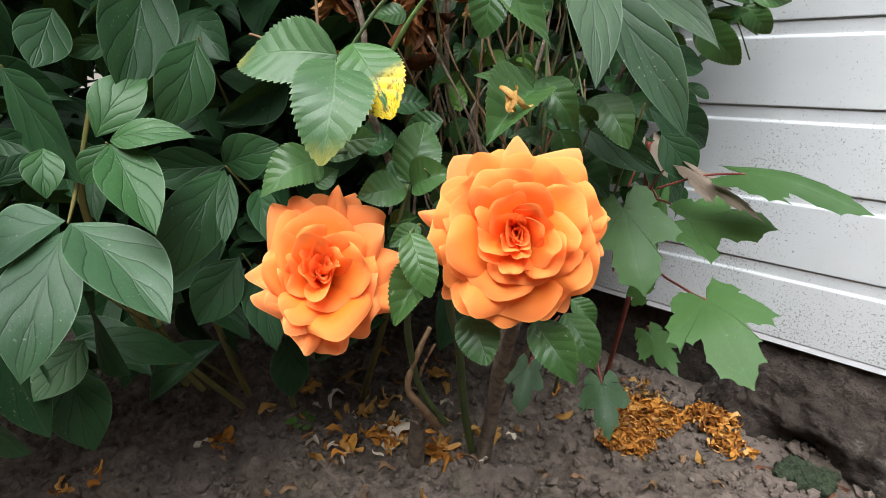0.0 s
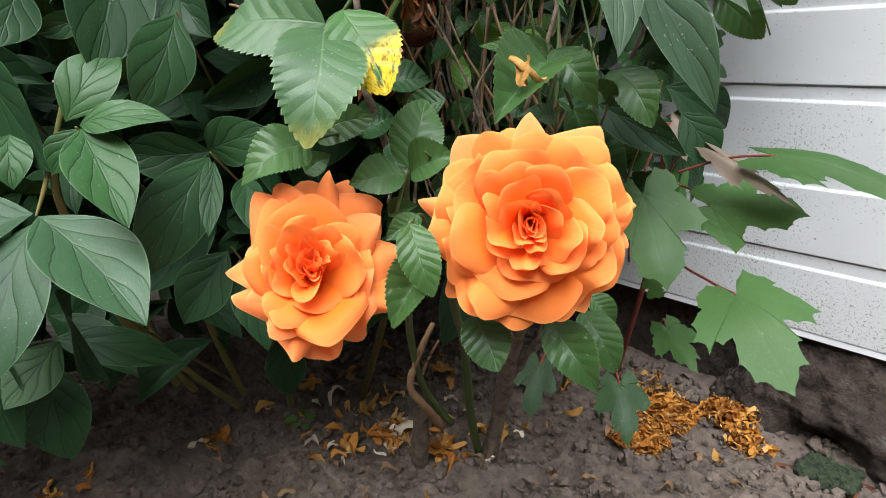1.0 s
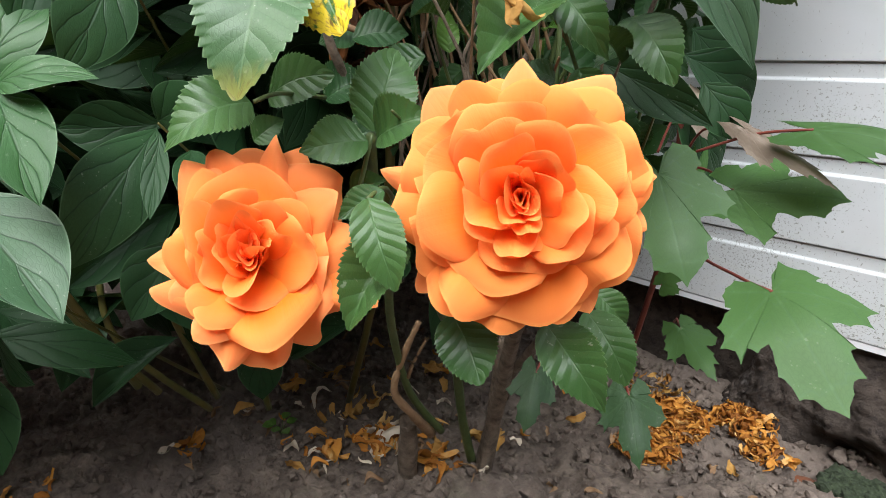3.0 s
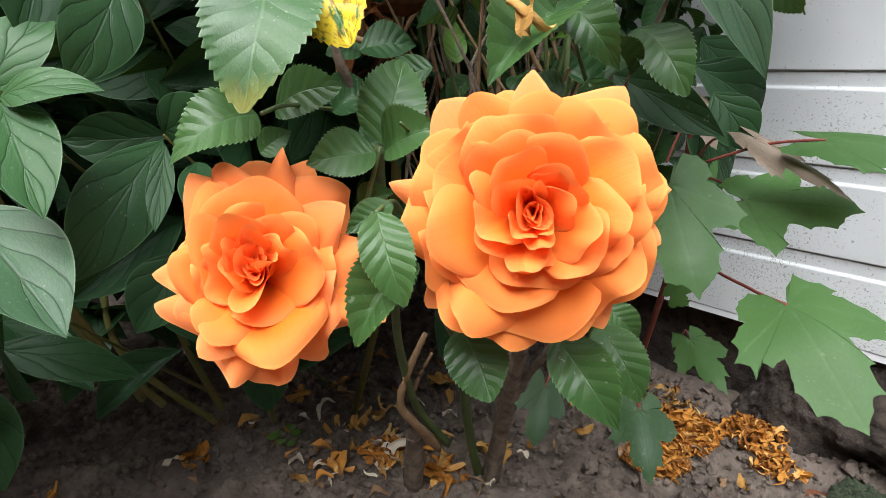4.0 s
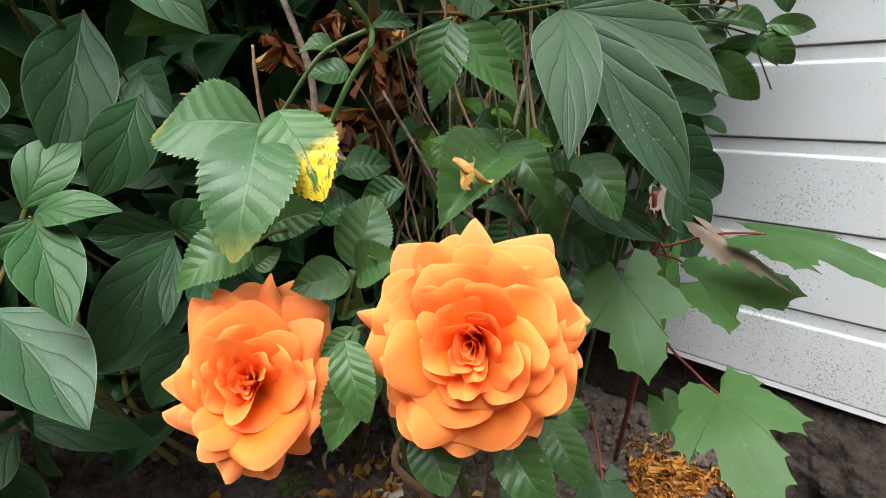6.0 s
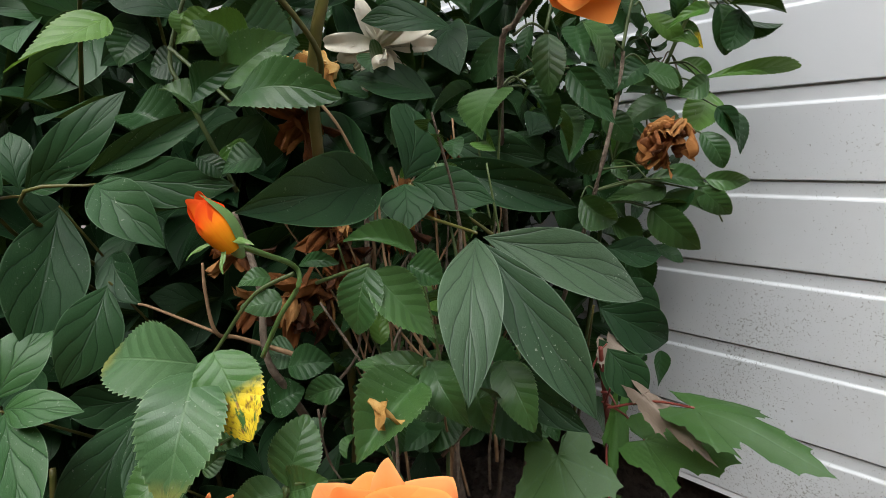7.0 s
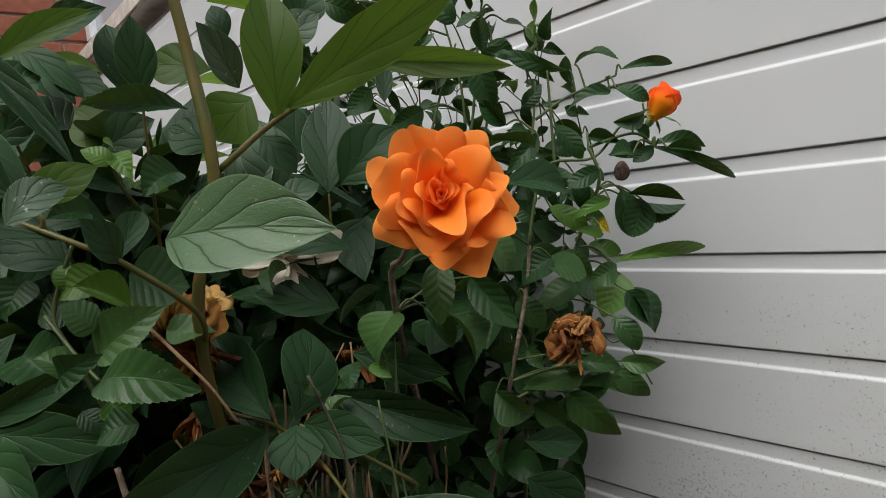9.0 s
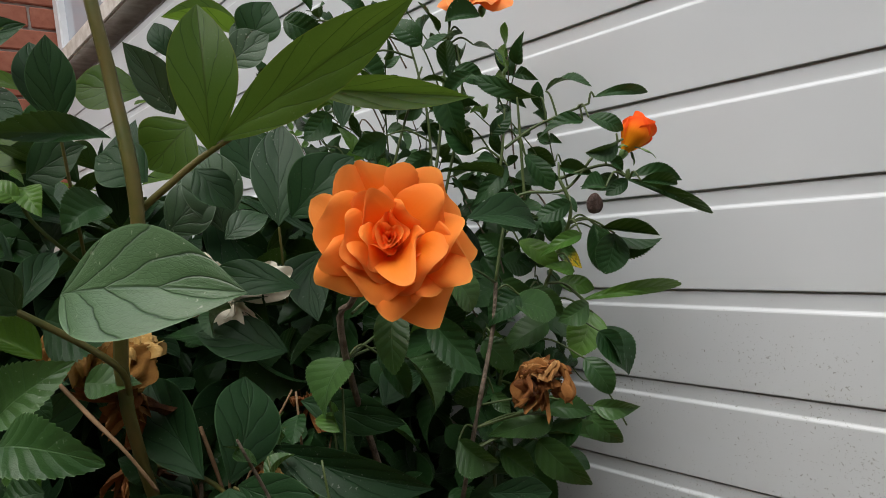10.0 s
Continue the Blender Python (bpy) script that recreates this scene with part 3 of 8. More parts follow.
def heart(bloom, radius, height, narrow, seed, material):
    """The rolled innermost petals: uneven scrolls wound round the axis, one inside the other."""
    r = random.Random(seed)
    for k, (turns, start, size) in enumerate(((0.62, 0.9, 1.0), (0.6, 4.0, 0.92), (0.8, 2.2, 0.62), (1.25, 5.4, 0.36))):
        ph, flare = r.uniform(0, 6.28), r.uniform(0.25, 0.5)

        def pos(u, v, turns=turns, start=start, size=size, ph=ph, flare=flare):
            a = start + turns * 6.2832 * v
            rad = radius * size * (0.62 + 0.38 * math.sin(math.pi * v)) * (1 + 0.14 * math.sin(3 * a + ph))
            rad *= 0.12 + 0.88 * u ** 0.6 + flare * max(0.0, u - 0.7) / 0.3 * (0.6 + 0.4 * math.sin(2 * a + ph))
            foot = -0.013 + (0.0145 + height * 0.35) * max(0.0, 1 - size) ** 0.6
            z = foot + u * (height * (0.72 + 0.28 * size) - foot) * (1 - 0.22 * abs(2 * v - 1) ** 3) + 0.0012 * math.sin(4 * a + ph) * u
            return (narrow * rad * math.cos(a), rad * math.sin(a), z)

        part_me = grid_mesh("petal", pos, 12, 30)
        part_me.materials.append(material)
        ob = new("petal", part_me)
        ob.parent = bloom


def calyx(parent, m, size, material, name, drop=0.0):
    """The green cup under a flower, with five pointed sepals."""
    verts, faces = [], []
    rings = [(-1.0, 0.12), (-0.7, 0.32), (-0.35, 0.4), (0.0, 0.3), (0.12, 0.1)]
    for h, rr in rings:
        for k in range(10):
            a = 0.62832 * k
            verts.append((math.cos(a) * rr * size, math.sin(a) * rr * size, h * size - drop))
    for i in range(len(rings) - 1):
        for k in range(10):
            a, b = i * 10 + k, i * 10 + (k + 1) % 10
            faces.append((a, b, b + 10, a + 10))
    ob = part(name, mesh_from(name, verts, faces), material, parent)
    ob.matrix_basis = m
    return ob


def withered(name, parent, m, count, size, material, seed, label="", spread=150, narrow=0.4):
    """A dead flower head of crumpled, hanging petals in one mesh."""
    r = random.Random(seed)
    verts, faces = [], []
    for k in range(count):
        length, width = size * r.uniform(0.55, 1.1), size * r.uniform(narrow * 0.6, narrow * 1.5)
        t = pose(0, 0, 0, r.uniform(15, spread), r.uniform(-35, 35), 360 * k / count + r.uniform(-25, 25))
        n0, ph, bend = len(verts), r.uniform(0, 6), r.uniform(-1.6, 1.6)
        for i in range(8):
            u = i / 7
            w = width * (0.25 + 0.75 * math.sin(0.2 + 2.4 * u)) * 0.5
            for j in range(8):
                s = j / 3.5 - 1
                p = Vector((s * w * (1 - 0.3 * u * abs(math.sin(3 * s + ph))), bend * length * (u * u) * 0.5, u * length))
                p += Vector((0.0, 0.22 * width * math.sin(5.5 * s + ph + 4 * u) * (0.3 + u) + 0.1 * width * math.sin(13 * s + 2 * ph), 0.0))
                p += Vector((r.uniform(-1, 1), r.uniform(-1, 1), r.uniform(-1, 1))) * size * 0.01
                verts.append(t @ p)
        for i in range(7):
            for j in range(7):
                a = n0 + i * 8 + j
                faces.append((a, a + 1, a + 9, a + 8))
    ob = part(name, mesh_from(name, verts, faces), material, parent, label)
    ob.matrix_basis = m
    return ob


def crumpled(name, parent, m, size, count, material, seed, label=""):
    """A dead flower head: dried petals folded over one another into a puckered, drooping ball."""
    r = random.Random(seed)
    verts, faces = [], []
    n = 15
    for k in range(count):
        rad = size * (0.5 + 0.55 * (k + 0.5) / count) * r.uniform(0.85, 1.1)
        half = r.uniform(0.35, 0.75)
        reach = r.uniform(0.9, 1.7)
        t = pose(0, 0, 0, r.uniform(-50, 70), r.uniform(-60, 60), 137.5 * k + r.uniform(-30, 30)) @ pose(0, 0, 0, 0, 0, r.uniform(0, 360))
        p1, p2, p3, lip = r.uniform(0, 6.28), r.uniform(0, 6.28), r.uniform(0, 6.28), r.uniform(-0.45, 0.4)
        first = len(verts)
        for i in range(n):
            u = i / (n - 1)
            a = 0.15 + reach * u
            for j in range(n):
                q = 2 * j / (n - 1) - 1
                b = q * half * (0.35 + 0.65 * math.sin(0.3 + 2.2 * u)) * (1 + 0.18 * math.sin(5 * u + p3))
                fold = 0.15 * math.sin(6 * q + p1 + 3 * u) + 0.11 * math.sin(10 * q - 6 * u + p2) + 0.1 * math.sin(9 * u + 4 * q + p3)
                d = rad * (1 + fold * (0.35 + u) + lip * max(0.0, u - 0.6) + 0.12 * q * q)
                verts.append(t @ Vector((d * math.sin(b) * math.sin(a + 0.3), d * math.cos(b) * math.sin(a) * 0.92, -d * math.cos(a) * 1.05 + 0.1 * d)))
        for i in range(n - 1):
            for j in range(n - 1):
                c = first + i * n + j
                faces.append((c, c + 1, c + n + 1, c + n))
    ob = part(name, mesh_from(name, verts, faces), material, parent, label)
    ob.matrix_basis = m
    return ob


def shrivelled_bud(length, seed):
    """A dried bud: a ribbed, drop-shaped husk that narrows to a crooked tip."""
    r = random.Random(seed)
    ph = [r.uniform(0, 6.28) for k in range(3)]

    def pos(u, v):
        a = 6.28319 * v
        rad = 0.42 * length * max(0.0, 1 - (2 * u - 1) ** 2) ** 0.42 * (1 - 0.3 * u)
        rad *= 1 + 0.1 * math.sin(5 * a + ph[0] + 2.5 * u) + 0.06 * math.sin(11 * a + ph[1] - 3 * u)
        bend = 0.12 * length * u * u
        return (rad * math.cos(a) + bend, rad * math.sin(a), length * u + 0.04 * length * math.sin(3 * a + ph[2]) * u)

    return grid_mesh("bud", pos, 20, 44)


def joined_leaves(name, kind, material, places, parent, label):
    """Many leaf blades, too deep in shade to pick apart, in one mesh of kind stuff."""
    src = []
    for me in BLADES[kind]:
        v = np.zeros(len(me.vertices) * 3)
        me.vertices.foreach_get("co", v)
        uv = np.zeros((len(me.vertices), 2))
        nv = 9
        nu = len(me.vertices) // nv
        uv[:, 0], uv[:, 1] = np.tile(np.arange(nv) / 8, nu), np.repeat(np.arange(nu) / (nu - 1), nv)
        f = np.array([p.vertices[:] for p in me.polygons])
        src.append((v.reshape(-1, 3), uv, f))
    vs, us, fs, n0 = [], [], [], 0
    for k, m in enumerate(places):
        v, uv, f = src[k % len(src)]
        a = np.array(m)
        vs.append(v @ a[:3, :3].T + a[:3, 3])
        us.append(uv)
        fs.append(f + n0)
        n0 += len(v)
    faces = [tuple(int(i) for i in q) for q in np.concatenate(fs)]
    ob = part(name, mesh_from(name, np.concatenate(vs), faces, np.concatenate(us)), material, parent, label)
    ob["kind"] = "stuff"
    return ob


def scatter(seed, count, lo, hi, length, width, out=(0.5, -0.5, 0.1), keep=None):
    """Poses for leaves in a box of the plan, facing the open side and drooping."""
    r = random.Random(seed)
    made = []
    while len(made) < count:
        p = Vector([r.uniform(a, b) for a, b in zip(lo, hi)])
        if keep and not keep(p):
            continue
        n = Vector(out) + Vector((r.gauss(0, 0.7), r.gauss(0, 0.7), r.gauss(0.7, 0.6)))
        d = Vector((r.gauss(0, 0.7), r.gauss(-0.1, 0.7), r.gauss(-0.35, 0.5))).normalized()
        l = r.uniform(*length)
        made.append(frame_of(p, p + d * l, n, l * r.uniform(*width)))
    return made


# ---- the setting: ground, cladding, window, brick return ----
def pit(x, y):
    """Depth of the washed-out hollow in the bed at the foot of the wall."""
    return 0.024 * math.exp(-((x - 0.01) / 0.06) ** 6 - ((y + 0.062) / 0.034) ** 6)


def ground_sheet():
    """One sheet of soil, fine beside the plants and coarse out to the horizon."""
    def axis(lo, hi, step, far):
        fine = list(np.arange(lo, hi + 1e-6, step))
        grow, p, d = [], hi, step
        while p < far:
            d *= 1.45
            p += d
            grow.append(p)
        back, p, d = [], lo, step
        while p > -far:
            d *= 1.45
            p -= d
            back.append(p)
        return back[::-1] + fine + grow
    xs, ys = axis(-1.0, 0.35, 0.006, 900), axis(-0.75, 0.12, 0.006, 900)
    verts = []
    for y in ys:
        for x in xs:
            near = max(0.0, 1 - max(0.0, abs(x + 0.3) - 0.8) / 1.0) * max(0.0, 1 - max(0.0, abs(y + 0.3) - 0.6) / 0.8)
            q = Vector((x, y, 0.0))
            z = 0.012 * noise.noise(q * 7) + near * (0.014 * noise.noise(q * 26) + 0.011 * abs(noise.noise(q * 55)) + 0.006 * noise.noise(q * 115))
            verts.append((x, y, z - 0.012 - pit(x, y)))
    n, faces = len(xs), []
    for j in range(len(ys) - 1):
        for i in range(n - 1):
            a = j * n + i
            faces.append((a, a + 1, a + n + 1, a + n))
    ob = new("ground", mesh_from("ground", verts, faces))
    ob.data.materials.append(SOIL)
    return tagged(ob, "dark brown crumbly garden soil bed beside the wall", "soil", kind="structure")


ground = ground_sheet()


def cladding_board(length):
    """A shiplap board: flat face, a rounded shoulder at the top and a recessed tongue under the next board."""
    prof = [(0.0042, 0.0158), (0.0012, 0.0156), (0.0002, 0.0160), (0.0, 0.0170), (0.0, 0.0948), (0.0005, 0.0962), (0.0022, 0.0982),
            (0.0026, 0.0992), (0.0027, 0.1010), (0.0027, 0.1134), (0.0042, 0.1139), (0.0042, 0.118)]
    verts, faces = [], []
    for x in (-length / 2, length / 2):
        for y, z in prof:
            verts.append((x, y, z))
    n = len(prof)
    for i in range(n - 1):
        faces.append((i, n + i, n + i + 1, i + 1))
    faces.append(tuple(range(n)))
    faces.append(tuple(range(n, 2 * n))[::-1])
    return mesh_from("board", verts, faces, smooth=False)


WALL_LEFT, WALL_RIGHT = -2.6, 3.4
wall = thing("wall_cladding", "white plastic shiplap cladding wall, green specks low down", "wall", kind="structure")
board_mesh = cladding_board(WALL_RIGHT - WALL_LEFT)
board_mesh.materials.append(SIDING)
for k in range(12):
    b = new("board", board_mesh)
    b.parent = wall
    b.location = ((WALL_LEFT + WALL_RIGHT) / 2, 0, 0.11 + 0.1 * k)
bm = bmesh.new()
bmesh.ops.create_cube(bm, size=1, matrix=Matrix.LocRotScale(((WALL_LEFT + WALL_RIGHT) / 2, 0.062, 0.73), None, (WALL_RIGHT - WALL_LEFT, 0.1, 1.23)))
part("backing", bm, GAP, wall)
bm = bmesh.new()
bmesh.ops.create_cube(bm, size=1, matrix=Matrix.LocRotScale(((WALL_LEFT + WALL_RIGHT) / 2, 0.008, 0.121), None, (WALL_RIGHT - WALL_LEFT, 0.014, 0.008)))
part("starter_trim", bm, FRAME_WHITE, wall)
bm = bmesh.new()
bmesh.ops.create_cube(bm, size=1, matrix=Matrix.LocRotScale(((WALL_LEFT + WALL_RIGHT) / 2, 0.09, 0.05), None, (WALL_RIGHT - WALL_LEFT, 0.1, 0.13)))
part("plinth", bm, CEMENT, wall)


def box(name, x0, x1, y0, y1, z0, z1, material, parent, bevel=0.0):
    b = bmesh.new()
    bmesh.ops.create_cube(b, size=1, matrix=Matrix.LocRotScale(((x0 + x1) / 2, (y0 + y1) / 2, (z0 + z1) / 2), None, (x1 - x0, y1 - y0, z1 - z0)))
    if bevel:
        bmesh.ops.bevel(b, geom=b.edges[:], offset=bevel, segments=2, affect="EDGES")
    return part(name, b, material, parent)


window = thing("window_1", "white framed window above a weathered sill", "window", kind="structure")
box("window_sill", -2.56, 3.4, -0.035, 0.1, 1.382, 1.44, SILL_DIRTY, window, 0.006)
box("window_frame", -2.56, 3.4, 0.02, 0.08, 1.442, 1.5, FRAME_WHITE, window, 0.006)
box("window_frame", -2.56, 3.4, 0.02, 0.08, 2.4, 2.5, FRAME_WHITE, window, 0.006)
for x in (-2.56, -1.95, -1.2, -0.2, 0.8, 1.8, 2.8):
    box("mullion", x, x + 0.07, 0.022, 0.082, 1.502, 2.398, FRAME_WHITE, window, 0.006)
box("pane", -2.5, 3.38, 0.048, 0.056, 1.5, 2.4, GLASS, window)
box("wall_header", -2.56, 3.4, 0.0, 0.2, 2.505, 3.0, FRAME_WHITE, window)
box("blind", -2.5, 3.38, 0.15, 0.16, 1.5, 2.4, FRAME_WHITE, window)

brick_wall = thing("wall_brick", "red brick house wall with pale mortar joints", "wall", kind="structure")
box("mortar_core", -2.85, -2.578, -0.9, 0.2, -0.02, 3.0, MORTAR, brick_wall)


def brick_mesh():
    b = bmesh.new()
    bmesh.ops.create_cube(b, size=1, matrix=Matrix.Diagonal((0.02, 0.215, 0.077, 1)))
    bmesh.ops.bevel(b, geom=b.edges[:], offset=0.004, segments=1, affect="EDGES")
    me = bpy.data.meshes.new("brick")
    b.to_mesh(me)
    b.free()
    me.materials.append(BRICK)
    return me


def cement_haunch():
    """The rough cement face under the cladding, broken away over a hollow."""
    nx, nv = 260, 34
    verts, faces = [], []
    for i in range(nx + 1):
        x = -0.19 + 2.2 * (i / nx) ** 1.8
        taper = min(1.0, (x + 0.19) / 0.08)
        out = 0.012 + 0.035 * min(1.0, max(0.0, (x + 0.12) / 0.16)) + 0.01 * noise.noise(Vector((x * 14, 3, 1)))
        hollow = math.exp(-((x + 0.005) / 0.06) ** 2)
        for j in range(nv + 1):
            s = j / nv
            if s < 0.72:
                k = s / 0.72
                y, z = 0.014 - (out + 0.012) * k ** 1.3, 0.118 - 0.09 * k
            else:
                k = (s - 0.72) / 0.28
                y, z = 0.002 - out + k * (0.05 * hollow - 0.012 * (1 - hollow)), 0.028 - 0.06 * k
            z = z * taper - 0.035 * (1 - taper)
            rough = 0.015 if s > 0.6 else 0.01
            q = Vector((x, y, z))
            d = noise.noise(q * 32) * rough + abs(noise.noise(q * 80)) * rough * 0.8 + noise.noise(q * 200) * 0.002
            verts.append((x, y - d, z + 0.4 * d))
    for i in range(nx):
        for j in range(nv):
            a = i * (nv + 1) + j
            faces.append((a, a + nv + 1, a + nv + 2, a + 1))
    ob = new("cement_haunching", mesh_from("cement_haunching", verts, faces))
    ob.data.materials.append(CEMENT)
    return tagged(ob, "crumbling brown cement face under the cladding", "footing", kind="structure")


cement_haunch()


def lump(seed, size, rough=0.3, sub=2):
    b = bmesh.new()
    bmesh.ops.create_icosphere(b, subdivisions=sub, radius=1)
    off = Vector((seed * 1.7, seed * 0.3, 0))
    for v in b.verts:
        d = 1 + rough * noise.noise(v.co * 1.3 + off) + rough * 0.5 * noise.noise(v.co * 3.1 + off)
        v.co = Vector((v.co.x * size[0], v.co.y * size[1], v.co.z * size[2])) * d
    return b


def solid(name, bm, material, at, label, category, kind=""):
    """A thing of one mesh."""
    me = bpy.data.meshes.new(name)
    bm.to_mesh(me)
    bm.free()
    me.materials.append(material)
    me.polygons.foreach_set("use_smooth", [True] * len(me.polygons))
    ob = new(name, me)
    ob.location = at
    return tagged(ob, label, category, kind=kind)


solid("brick_fragment", lump(4, (0.056, 0.03, 0.012), 0.6, 4), OLD_BRICK, (0.006, -0.06, -0.036), "broken orange brick fragment in the hollow under the wall", "brick")
# an unseen wall, added behind the viewer and beside the bed to dim skylight
back = thing("wall_garden", "unseen dark wall added to dim the skylight", "wall", kind="structure")
box("body", -6.0, 6.0, -3.2, -3.0, -0.03, 2.8, OLD_BRICK, back)
box("return", 2.6, 2.8, -2.998, -0.3, -0.03, 2.1, OLD_BRICK, back)


# ---- peony: stems, compound leaves ----
peony = thing("peony_plant", "leafy peony plant, dark green leaves on thick stems", "peony", (-0.62, -0.45, 0))
c = stalk(peony, [(-0.471, -0.675, 0.463), (-0.339, -0.727, 0.407), (-0.299, -0.745, 0.388)], 0.00264, 0.0008800000000000001, STEM_PEONY, "leaf_stalk")
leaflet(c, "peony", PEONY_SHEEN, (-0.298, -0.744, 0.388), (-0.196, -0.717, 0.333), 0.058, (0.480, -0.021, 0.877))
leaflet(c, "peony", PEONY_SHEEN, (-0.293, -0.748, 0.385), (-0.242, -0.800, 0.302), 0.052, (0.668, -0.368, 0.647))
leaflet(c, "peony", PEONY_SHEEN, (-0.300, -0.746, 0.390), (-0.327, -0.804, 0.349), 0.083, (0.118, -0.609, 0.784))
leaflet(c, "peony", PEONY_MID, (-0.322, -0.746, 0.289), (-0.306, -0.790, 0.258), 0.037, (0.735, -0.200, 0.648))
c = stalk(peony, [(-0.550, -0.500, 0.200), (-0.293, -0.712, 0.443)], 0.00264, 0.0008800000000000001, STEM_PEONY, "leaf_stalk")
leaflet(c, "peony", PEONY_MID, (-0.290, -0.710, 0.442), (-0.209, -0.713, 0.390), 0.041, (0.519, -0.208, 0.829))
leaflet(c, "peony", PEONY_MID, (-0.291, -0.710, 0.444), (-0.232, -0.670, 0.447), 0.027, (0.409, -0.654, 0.636))
leaflet(c, "peony", PEONY_MID, (-0.292, -0.712, 0.442), (-0.297, -0.730, 0.414), 0.024, (0.841, -0.505, 0.196))
leaflet(c, "peony", PEONY_MID, (-0.315, -0.713, 0.445), (-0.322, -0.668, 0.490), 0.039, (0.839, -0.313, 0.444))
leaflet(c, "peony", PEONY_MID, (-0.352, -0.742, 0.437), (-0.330, -0.750, 0.402), 0.029, (0.829, -0.138, 0.542))
c = stalk(peony, [(-0.700, -0.550, 0.200), (-0.423, -0.747, 0.498)], 0.00264, 0.0008800000000000001, STEM_PEONY, "leaf_stalk")
leaflet(c, "peony", PEONY_SHADED, (-0.410, -0.749, 0.496), (-0.311, -0.727, 0.412), 0.056, (0.328, -0.934, 0.140))
leaflet(c, "peony", PEONY_SHADED, (-0.405, -0.768, 0.445), (-0.376, -0.740, 0.433), 0.022, (0.713, -0.677, 0.181))
leaflet(c, "peony", PEONY_SHADED, (-0.373, -0.779, 0.410), (-0.379, -0.744, 0.431), 0.019, (0.987, 0.087, 0.136))
c = stalk(peony, [(-0.620, -0.420, 0.200), (-0.346, -0.647, 0.574)], 0.00264, 0.0008800000000000001, STEM_PEONY, "leaf_stalk")
leaflet(c, "peony", PEONY_SOFT, (-0.347, -0.647, 0.573), (-0.319, -0.689, 0.472), 0.058, (0.963, -0.003, 0.270))
c = stalk(peony, [(-0.550, -0.420, 0.200), (-0.308, -0.629, 0.515)], 0.00264, 0.0008800000000000001, STEM_PEONY, "leaf_stalk")
leaflet(c, "peony", PEONY_SOFT, (-0.306, -0.631, 0.513), (-0.291, -0.675, 0.448), 0.045, (0.969, -0.028, 0.247))
leaflet(c, "peony", PEONY_SOFT, (-0.337, -0.618, 0.532), (-0.290, -0.613, 0.496), 0.035, (0.470, -0.715, 0.518))
leaflet(c, "peony", PEONY_SOFT, (-0.416, -0.703, 0.542), (-0.393, -0.731, 0.495), 0.042, (0.919, 0.112, 0.378))
leaflet(c, "peony", PEONY_SOFT, (-0.411, -0.661, 0.517), (-0.427, -0.700, 0.506), 0.021, (0.927, -0.335, -0.170))
c = stalk(peony, [(-0.550, -0.360, 0.150), (-0.295, -0.625, 0.414)], 0.00264, 0.0008800000000000001, STEM_PEONY, "leaf_stalk")
leaflet(c, "peony", PEONY_SOFT, (-0.295, -0.626, 0.411), (-0.272, -0.700, 0.336), 0.049, (0.923, -0.100, 0.372))
leaflet(c, "peony", PEONY_SOFT, (-0.324, -0.613, 0.410), (-0.362, -0.672, 0.410), 0.038, (0.840, -0.542, 0.025))
leaflet(c, "peony", PEONY_SOFT, (-0.306, -0.622, 0.414), (-0.250, -0.598, 0.433), 0.038, (0.453, -0.862, -0.226))
leaflet(c, "peony", PEONY_SOFT, (-0.236, -0.627, 0.403), (-0.191, -0.640, 0.368), 0.021, (0.497, -0.389, 0.776))
leaflet(c, "peony", PEONY_SOFT, (-0.272, -0.632, 0.411), (-0.244, -0.655, 0.364), 0.016, (0.797, -0.213, 0.565))
c = stalk(peony, [(-0.600, -0.380, 0.020), (-0.326, -0.607, 0.327)], 0.00264, 0.0008800000000000001, STEM_PEONY, "leaf_stalk")
leaflet(c, "peony", PEONY_SHADED, (-0.309, -0.617, 0.330), (-0.312, -0.661, 0.277), 0.045, (0.721, -0.552, 0.419))
leaflet(c, "peony", PEONY_SHADED, (-0.317, -0.601, 0.319), (-0.261, -0.615, 0.254), 0.037, (0.686, -0.304, 0.661))
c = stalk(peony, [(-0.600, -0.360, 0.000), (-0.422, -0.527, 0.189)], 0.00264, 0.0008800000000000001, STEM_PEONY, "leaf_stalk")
leaflet(c, "peony", PEONY_SHADED, (-0.428, -0.521, 0.182), (-0.419, -0.530, 0.107), 0.045, (0.865, -0.475, 0.163))
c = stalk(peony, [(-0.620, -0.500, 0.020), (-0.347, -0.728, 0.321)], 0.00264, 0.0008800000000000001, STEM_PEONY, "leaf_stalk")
leaflet(c, "peony", PEONY_SHADED, (-0.335, -0.730, 0.322), (-0.271, -0.729, 0.271), 0.086, (-0.077, -0.991, -0.113))
leaflet(c, "peony", PEONY_SHADED, (-0.349, -0.756, 0.266), (-0.318, -0.756, 0.193), 0.048, (0.897, -0.233, 0.375))
leaflet(c, "peony", PEONY_SHADED, (-0.360, -0.801, 0.300), (-0.302, -0.785, 0.226), 0.052, (0.632, -0.690, 0.353))
leaflet(c, "peony", PEONY_SHADED, (-0.366, -0.822, 0.236), (-0.330, -0.796, 0.204), 0.044, (0.452, -0.872, -0.188))
leaflet(c, "peony", PEONY_SHADED, (-0.392, -0.743, 0.265), (-0.352, -0.653, 0.224), 0.037, (0.742, -0.031, 0.670))
leaflet(c, "peony", PEONY_SHADED, (-0.355, -0.541, 0.468), (-0.374, -0.588, 0.483), 0.030, (0.859, -0.204, 0.470))
